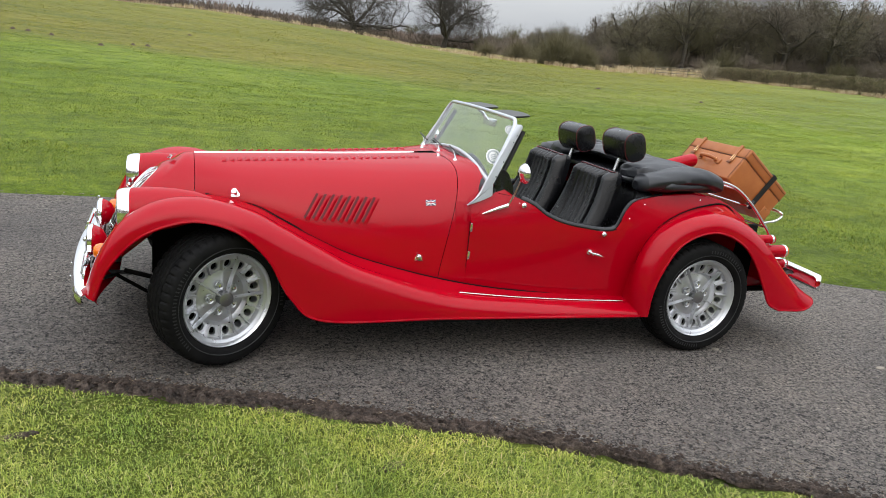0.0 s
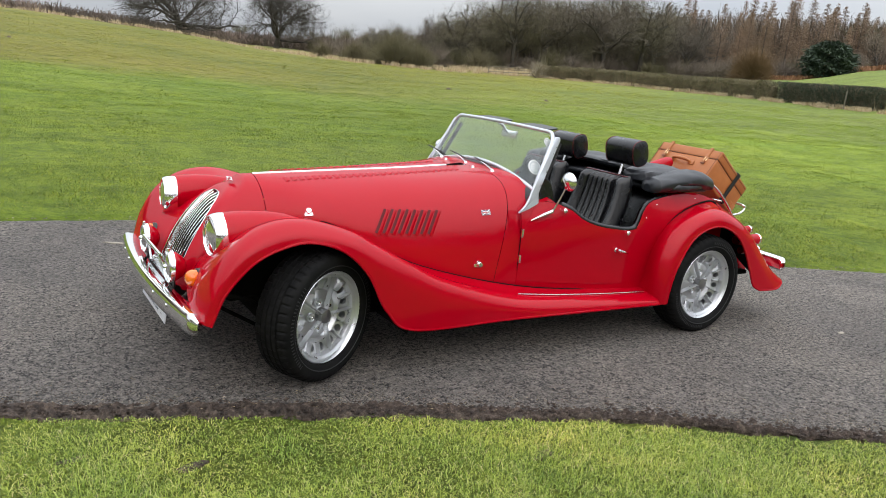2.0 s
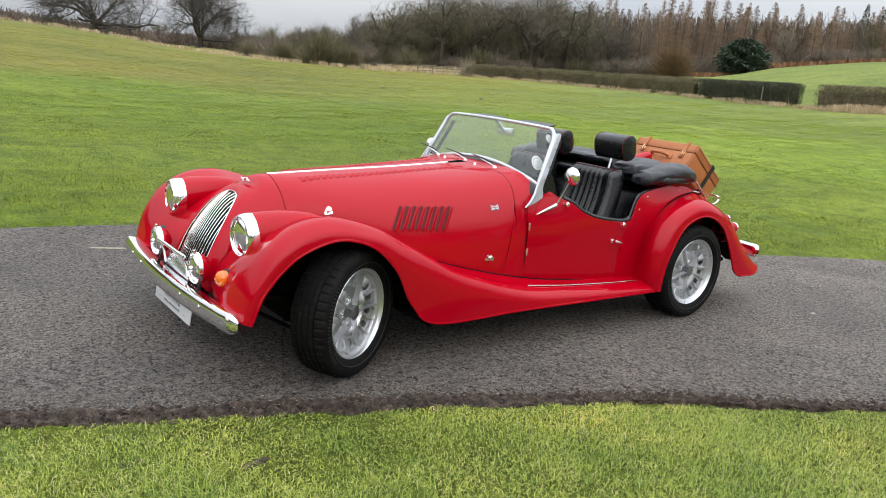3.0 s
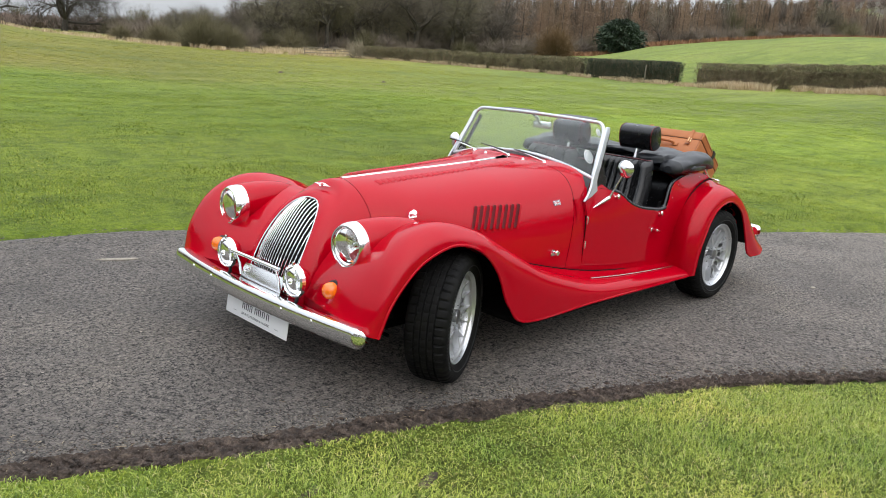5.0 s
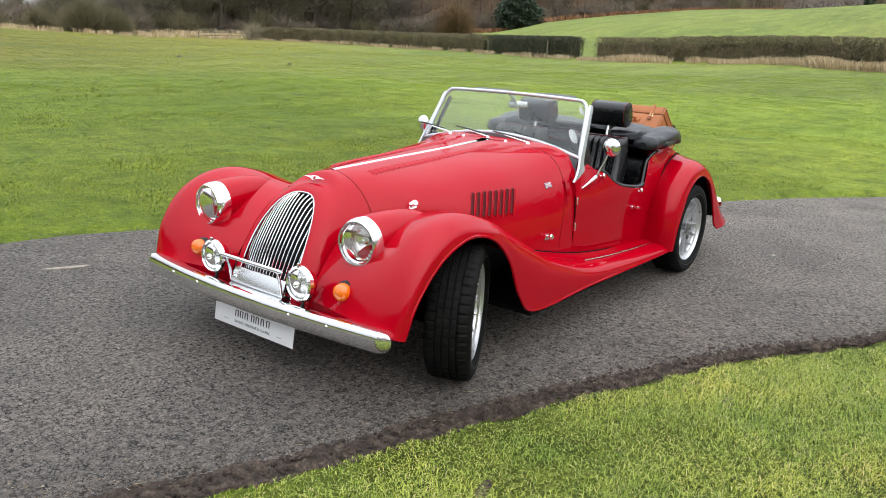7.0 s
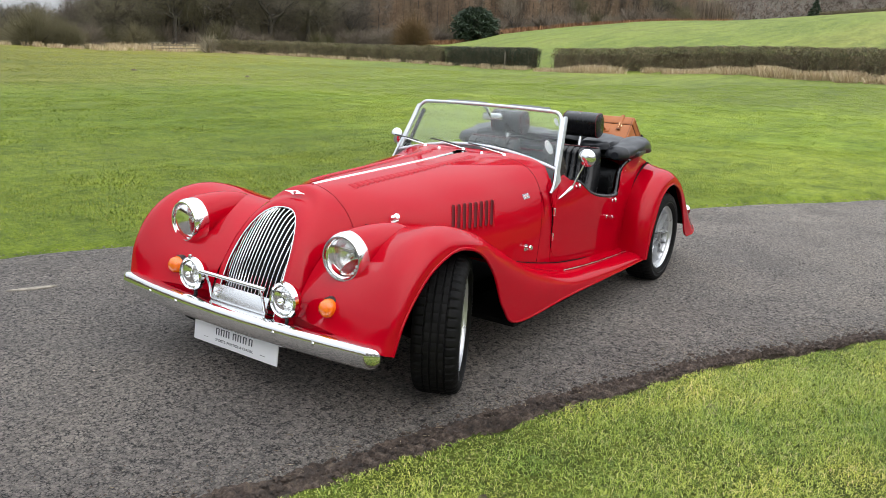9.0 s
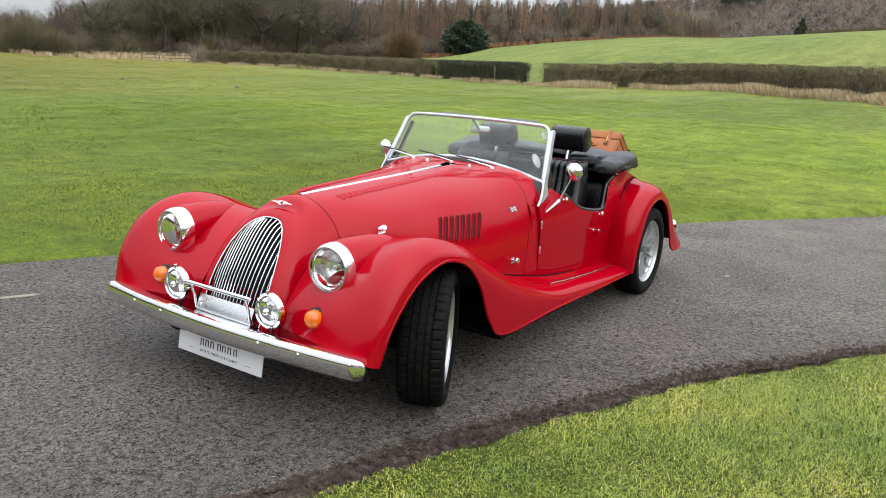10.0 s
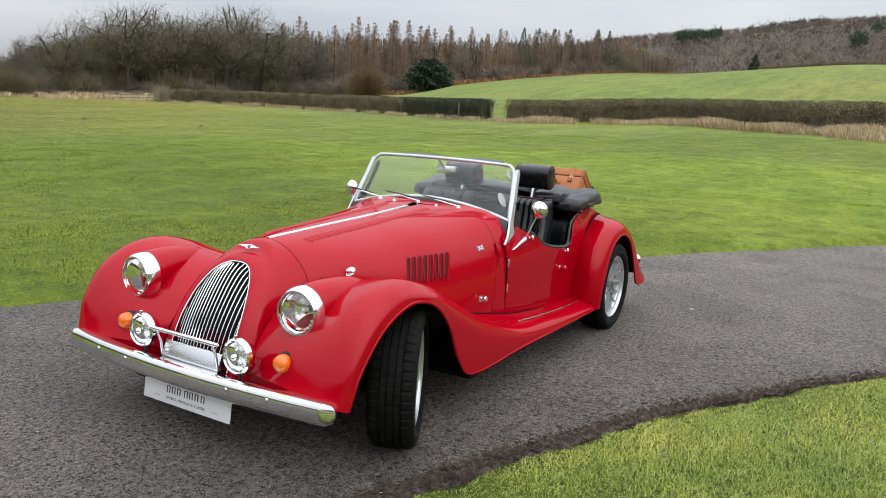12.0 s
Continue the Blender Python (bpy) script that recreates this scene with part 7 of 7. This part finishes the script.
hedge(6.3, -14, 1.78, 1.45, 2.0, "tall clipped thorn hedge with olive leaves", 5)


def rough_grass(bands, material, name, label, seed, n, h, w):
    rg = np.random.default_rng(seed)
    P_, T_ = [], []
    per = n // len(bands)
    for a0, a1, r_in, r_out, hk in bands:
        for _ in range(per):
            a = rg.uniform(min(a0, a1), max(a0, a1))
            r = keyed(a, BOUND_R) + rg.uniform(r_in, r_out)
            x, y = polar(a, r)
            if noise.noise((x * 0.6, y * 0.6, seed)) < (-0.12 if seed == 11 else 0.04):
                continue
            z = land(x, y)
            hh = h * hk * rg.uniform(0.4, 1.0) * (1 + 0.6 * noise.noise((x * 0.3, y * 0.3, seed + 2)))
            P_.append((x, y, z))
            T_.append((x + rg.normal() * hh * 0.4, y + rg.normal() * hh * 0.4, z + hh))
    v, f = ribbons(np.array(P_), np.array(T_), rg.uniform(0.6, 1.2, len(P_)) * w, rg)
    return tagged(new(name, fast_mesh(name, v, f, material)), label, "grass", kind="stuff")


rough_grass([(50, 26.4, -1.6, 0.4, 0.9), (26.4, 12, -1.8, 0.3, 1.0), (12, 3, -2.2, 0.2, 1.2), (4, -9, -6.5, 0.2, 1.15), (4, -9, -4.5, 0.2, 1.3)], DRY, "dry_grass", "straw-coloured rough grass at the hedge's foot", 11, 34000, 0.50, 0.045)
rough_grass([(50, 70, -2, 8, 1.0), (50, 62, -1, 12, 1.0), (70, 102, -2, 6, 0.9)], DRY, "fence_grass", "pale rough grass along the field's far side", 12, 16000, 0.6, 0.09)
rg = np.random.default_rng(14)
P_, T_ = [], []
for _ in range(6500):
    a = rg.uniform(14, 37)
    r = keyed(a, FOOT) - 9 + rg.uniform(-2, 5)
    x, y = polar(a, r)
    z = land(x, y)
    P_.append((x, y, z))
    T_.append((x + rg.normal() * 0.3, y + rg.normal() * 0.3, z + rg.uniform(0.3, 0.9)))
v, f = ribbons(np.array(P_), np.array(T_), np.full(len(P_), 0.18), rg)
tagged(new("bracken", fast_mesh("bracken", v, f, BRACKEN)), "rust-brown dead bracken before the wood", "bracken", kind="stuff")


def fence_post(x, y, h):
    ob = part("fence_post", moved(joined(block(0.09, 0.09, h, 0.012), moved(lathe([(0.045, 0), (0.0, 0.03)], 4), pose(0, 0, h / 2, 0, 0, 45))), pose(x, y, land(x, y) + h / 2 - 0.03)), POST_WOOD)
    return tagged(ob, "weathered wooden fence post at the hedge", "post", "fence posts")


fence_post(*polar(29.3, keyed(29.3, BOUND_R) - 0.3), 1.45)
for a in (50.8, 51.9, 53.0, 54.1):
    fence_post(*polar(a, 105), 1.2)
rail = empty("field_gate", "weathered wooden rails beside the hedge", "gate")
for hz in (0.45, 0.8, 1.1):
    q0, q1 = polar(50.8, 104.9), polar(54.1, 104.9)
    part("rail", tube([(*q0, land(*q0) + hz), (*q1, land(*q1) + hz)], 0.05, 6), POST_WOOD, rail)
# molehills on the pasture
for a, r in ((95.5, 31), (94.6, 31), (93.1, 30.5), (89.6, 28), (87.8, 30), (86.9, 30.5), (85.5, 44), (55.3, 41), (47.8, 38)):
    x, y = polar(a, r)
    rr = 0.10 + 0.08 * rng.random()
    v = [(0, 0, 0.09)] + [(math.cos(t_) * rr * q * (1 + 0.25 * noise.noise((a, t_, q))), math.sin(t_) * rr * q * (1 + 0.25 * noise.noise((a, t_ + 4, q))), 0.09 * (1 - q * q) * (1 + 0.4 * noise.noise((a, t_ * 2, q * 3))) - 0.01) for q in (0.35, 0.7, 1.0) for t_ in np.linspace(0, 2 * math.pi, 14, endpoint=False)]
    f = [(0, 1 + j, 1 + (j + 1) % 14) for j in range(14)] + [(1 + 14 * i + j, 15 + 14 * i + j, 15 + 14 * i + (j + 1) % 14, 1 + 14 * i + (j + 1) % 14) for i in range(2) for j in range(14)]
    ob = link_mesh("molehill", np.array(v) + np.array([x, y, land(x, y) + 0.01]), f, SOIL)
    tagged(ob, "small dark earth molehill on the pasture", "molehill", "molehills")


# ---- near ground: turf, churned soil, loose stone ----
def turf(name, label, boxes, seed, material=BLADE, plain_tips=False):
    """Grass blades: boxes of (x0, x1, y0, y1, blades per square metre, length, width)."""
    rg = np.random.default_rng(seed)
    keep = []
    for x0, x1, y0, y1, per, h, w in boxes:
        n = int((x1 - x0) * (y1 - y0) * per)
        x, y = rg.uniform(x0, x1, n), rg.uniform(y0, y1, n)
        d = np.minimum(y - near_edge(x), far_edge(x) - y)
        c = 0.7 * waves(x, y, seed, 2.6) + 0.5 * waves(x, y, seed + 1, 8.5)
        ok = (d < -0.05 - 0.05 * np.abs(waves(x, y, seed + 2, 6))) & (c > -1.5 + 0.5 * rg.random(n))
        x, y, d, c = x[ok], y[ok], d[ok], c[ok]
        fade = np.clip((-d - 0.02) / 0.25, 0, 1)
        keep.append(np.stack([x, y, h * (0.55 + 0.45 * fade) * rg.uniform(0.45, 1.15, len(x)) * (1 + 0.45 * np.clip(c, -1, 1)), np.full(len(x), w)]))
    xs, ys, hs, ws = np.concatenate(keep, 1)
    n = len(xs)
    zs = ground_z(xs, ys) - 0.004
    a = rg.random(n) * 2 * math.pi
    bend = rg.uniform(0.45, 1.9, n)
    sx, sy = -np.sin(a), np.cos(a)
    p = np.stack([xs, ys, zs], 1)
    lean = np.stack([np.cos(a), np.sin(a), np.zeros(n)], 1)
    up = np.array([[0, 0, 1.0]])
    mid = p + lean * (hs * bend * 0.28)[:, None] + up * (hs * 0.6)[:, None]
    tip = p + lean * (hs * bend * 0.85)[:, None] + up * (hs * (1.0 - 0.28 * bend))[:, None]
    s = np.stack([sx, sy, np.zeros(n)], 1) * (ws * rg.uniform(0.7, 1.3, n) / 2)[:, None]
    if plain_tips:
        v = np.stack([p - s, p + s, tip], 1).reshape(-1, 3)
        return tagged(new(name, fast_mesh(name, v, np.arange(3 * n).reshape(-1, 3), material)), label, "grass", kind="stuff")
    v = np.stack([p - s, p + s, mid + s * 0.8, mid - s * 0.8, tip + s * 0.15, tip - s * 0.15], 1).reshape(-1, 3)
    k = np.arange(n)[:, None] * 6
    f = np.concatenate([k + np.array([[0, 1, 2, 3]]), k + np.array([[3, 2, 4, 5]])])
    return tagged(new(name, fast_mesh(name, v, f, material)), label, "grass", kind="stuff")


turf("verge_grass", "short bright green verge grass beside the lane",
     [(-2.6, 4.2, -3.6, -0.4, 21000, 0.030, 0.0026), (4.2, 9, -7.5, -2.5, 500, 0.05, 0.008), (-6, -2.6, -3.0, 0.8, 500, 0.055, 0.007)], 31)
turf("pasture_grass", "cropped green pasture grass beyond the lane",
     [(-4.0, 8.0, -0.8, 5.5, 4200, 0.030, 0.0065), (8, 14, -6, 6, 1300, 0.028, 0.009), (-6, 14, 5.5, 10, 1300, 0.026, 0.010), (-8, 22, 10, 17, 350, 0.026, 0.016)], 32, FIELD_BLADE, True)

turf("pasture_tufts", "tufted pasture grass farther up the field",
     [(-9, 36, 8, 16, 420, 0.030, 0.017), (-11, 42, 16, 26, 170, 0.032, 0.026), (12, 40, -9, 8, 330, 0.030, 0.018), (-14, 48, 26, 40, 60, 0.036, 0.042), (-16, 54, 40, 62, 22, 0.045, 0.065), (-16, 54, 62, 95, 8, 0.06, 0.10)], 33, TUFT, True)

# tyre-churned soil along the lane's edge
mv = []
MN = 18
mx = np.arange(-3.4, 3.3, 0.0085)
for i, x in enumerate(mx):
    e = keyed(x, NEAR_EDGE)
    wide = 0.085 + 0.05 * noise.noise((x * 1.3, 2.0, 8.8)) + 0.035 * noise.noise((x * 6.0, 3.0, 1.8)) - 0.055 * min(1.0, max(0.0, (x - 0.3) / 1.7)) - 0.05 * max(0.0, (-1.5 - x) / 2)
    for j in range(MN + 1):
        t = j / MN
        o = (t - 0.42) * 2 * wide
        lug = math.tanh(2.5 * math.sin(x * 98 + 1.5 * noise.noise((x * 2.0, 0.5, 3.0)) + (4.0 if t < 0.5 else -4.0) * (t - 0.5)))
        z = 0.004 + (0.013 * max(-0.7, lug) * max(0.1, 0.7 + 1.1 * noise.noise((x * 2.2, o * 4, 2.2))) * math.sin(math.pi * min(1, t * 1.3)) + 0.014 * noise.noise((x * 9, o * 14, 1.0)) + 0.012 * noise.noise((x * 27, o * 29, 5.0)) + 0.012 * noise.noise((x * 64, o * 70, 9.0)))
        z += 0.006 * math.exp(-((t - 0.2) / 0.15) ** 2)
        z *= 1 - 0.6 * max(0, (x - 1.4) / 1.9)
        if j in (0, MN) or i in (0, len(mx) - 1):
            z = -0.03
        mv.append((x, e + o, z + 0.004))
soil = link_mesh("soil_edge", mv, grid_faces(len(mx), MN + 1), SOIL, smooth=60)
tagged(soil, "dark churned soil with tyre marks along the lane", "soil", kind="structure")


def pebbles(name, label, count, seed, place, size, material=STONE, category="gravel"):
    rg = np.random.default_rng(seed)
    oct_v = np.array([(1, 0, 0), (0, 1, 0), (-1, 0, 0), (0, -1, 0), (0, 0, 1), (0, 0, -1)], float)
    oct_f = np.array([(0, 1, 4), (1, 2, 4), (2, 3, 4), (3, 0, 4), (1, 0, 5), (2, 1, 5), (3, 2, 5), (0, 3, 5)])
    vs, fs = [], []
    for k in range(count):
        x, y, z = place(rg)
        s = size * rg.uniform(0.4, 1.0) ** 1.5
        a = rg.random() * 6.28
        q = oct_v * rg.uniform(0.6, 1.2, (6, 1)) * np.array([s, s * 0.8, s * 0.5])
        q = np.column_stack([q[:, 0] * math.cos(a) - q[:, 1] * math.sin(a), q[:, 0] * math.sin(a) + q[:, 1] * math.cos(a), q[:, 2]])
        vs.append(q + np.array([x, y, z + s * 0.12]))
        fs.append(oct_f + 6 * k)
    return tagged(new(name, fast_mesh(name, np.concatenate(vs), np.concatenate(fs), material)), label, category, kind="stuff")


def on_road(rg):
    x = rg.uniform(-4, 9)
    a, b = near_edge(x), far_edge(x)
    return x, a + (b - a) * rg.random(), -0.004


def by_edge(rg):
    x = rg.uniform(-3.2, 5)
    return x, near_edge(x) + abs(rg.normal()) * 0.17 + 0.02, -0.004


def by_far(rg):
    x = rg.uniform(-4, 9)
    return x, far_edge(x) - abs(rg.normal()) * 0.12, -0.006


pebbles("loose_chips", "pale loose stone chips on the asphalt", 2600, 41, on_road, 0.008)
pebbles("edge_gravel", "brown grit and small stones by the lane's edge", 5200, 42, by_edge, 0.0075)
pebbles("far_gravel", "small stones along the lane's far edge", 700, 43, by_far, 0.012)


pebbles("edge_crumbs", "brown soil crumbs scattered on the asphalt edge", 5200, 48, by_edge, 0.0065, SOIL, "soil")
rg = np.random.default_rng(51)
lx = rg.uniform(-2.2, 3.4, 620)
lp = np.column_stack([lx, near_edge(lx) + 0.03 + np.abs(rg.normal(size=620)) * 0.12, rg.uniform(0.004, 0.022, 620)])
la = rg.random(620) * 6.283
lq = lp + np.column_stack([np.cos(la), np.sin(la), rg.uniform(-0.1, 0.15, 620)]) * rg.uniform(0.010, 0.035, (620, 1))
v, f = ribbons(lp, lq, np.full(620, 0.0016), rg)
tagged(new("straw_litter", fast_mesh("straw_litter", v, f, DRY)), "dry straw and grass bits along the lane edge", "litter", kind="stuff")
P = plain("pale_sand", (0.30, 0.27, 0.22), 0.9)
P.color(P.ramp(P.noise(18, 6, 0.75), (0.3, (0.14, 0.125, 0.105)), (0.65, (0.34, 0.30, 0.24))))
P.bump(P.noise(60, 5), 0.7, 0.01)
SAND = P.m


def ground_patch(name, label, x, y, rx_, ry_, turn, z, material):
    """A thin irregular spill lying on the ground."""
    out = []
    for k in range(26):
        w = 2 * math.pi * k / 26
        q = 1 + 0.45 * noise.noise((math.cos(w) * 1.6 + x * 3, math.sin(w) * 1.6, y * 3)) + 0.2 * noise.noise((math.cos(w) * 5, math.sin(w) * 5, x))
        out.append((rx_ * q * math.cos(w), ry_ * q * math.sin(w)))
    ob = part(name, moved(slab(out, 0.012, 0.003), pose(x, y, z, 0, 0, turn)), material, smooth=60)
    return tagged(ob, label, "soil patch", "patches on the ground")


for x, y, a, b in ((-1.10, -1.14, 0.05, 0.02), (-0.73, -1.33, 0.055, 0.022), (0.53, -1.745, 0.055, 0.025)):
    ground_patch("soil_patch", "small bare patch of dark soil in the verge", x, y, a, b, 20, 0.020, SOIL)
for x, y, a, b, q in ((-0.42, 1.93, 0.12, 0.022, -22), (2.66, -0.84, 0.025, 0.015, 0), (3.51, -1.19, 0.035, 0.02, 20)):
    ground_patch("sand_patch", "pale sandy spill on the asphalt", x, y, a, b, q, 0.004, SAND)


def in_soil(rg):
    x = rg.uniform(-3.2, 3.1)
    tread = 0.030 * math.sin(x * 46)
    y = keyed(x, NEAR_EDGE) + rg.choice((-0.024, 0.022)) + tread * 0.5 + rg.normal() * 0.034 + 0.012
    return x, y, 0.012


pebbles("soil_clods", "crumbled dark clods pressed up by tyres", 2600, 47, in_soil, 0.019, SOIL, "soil")
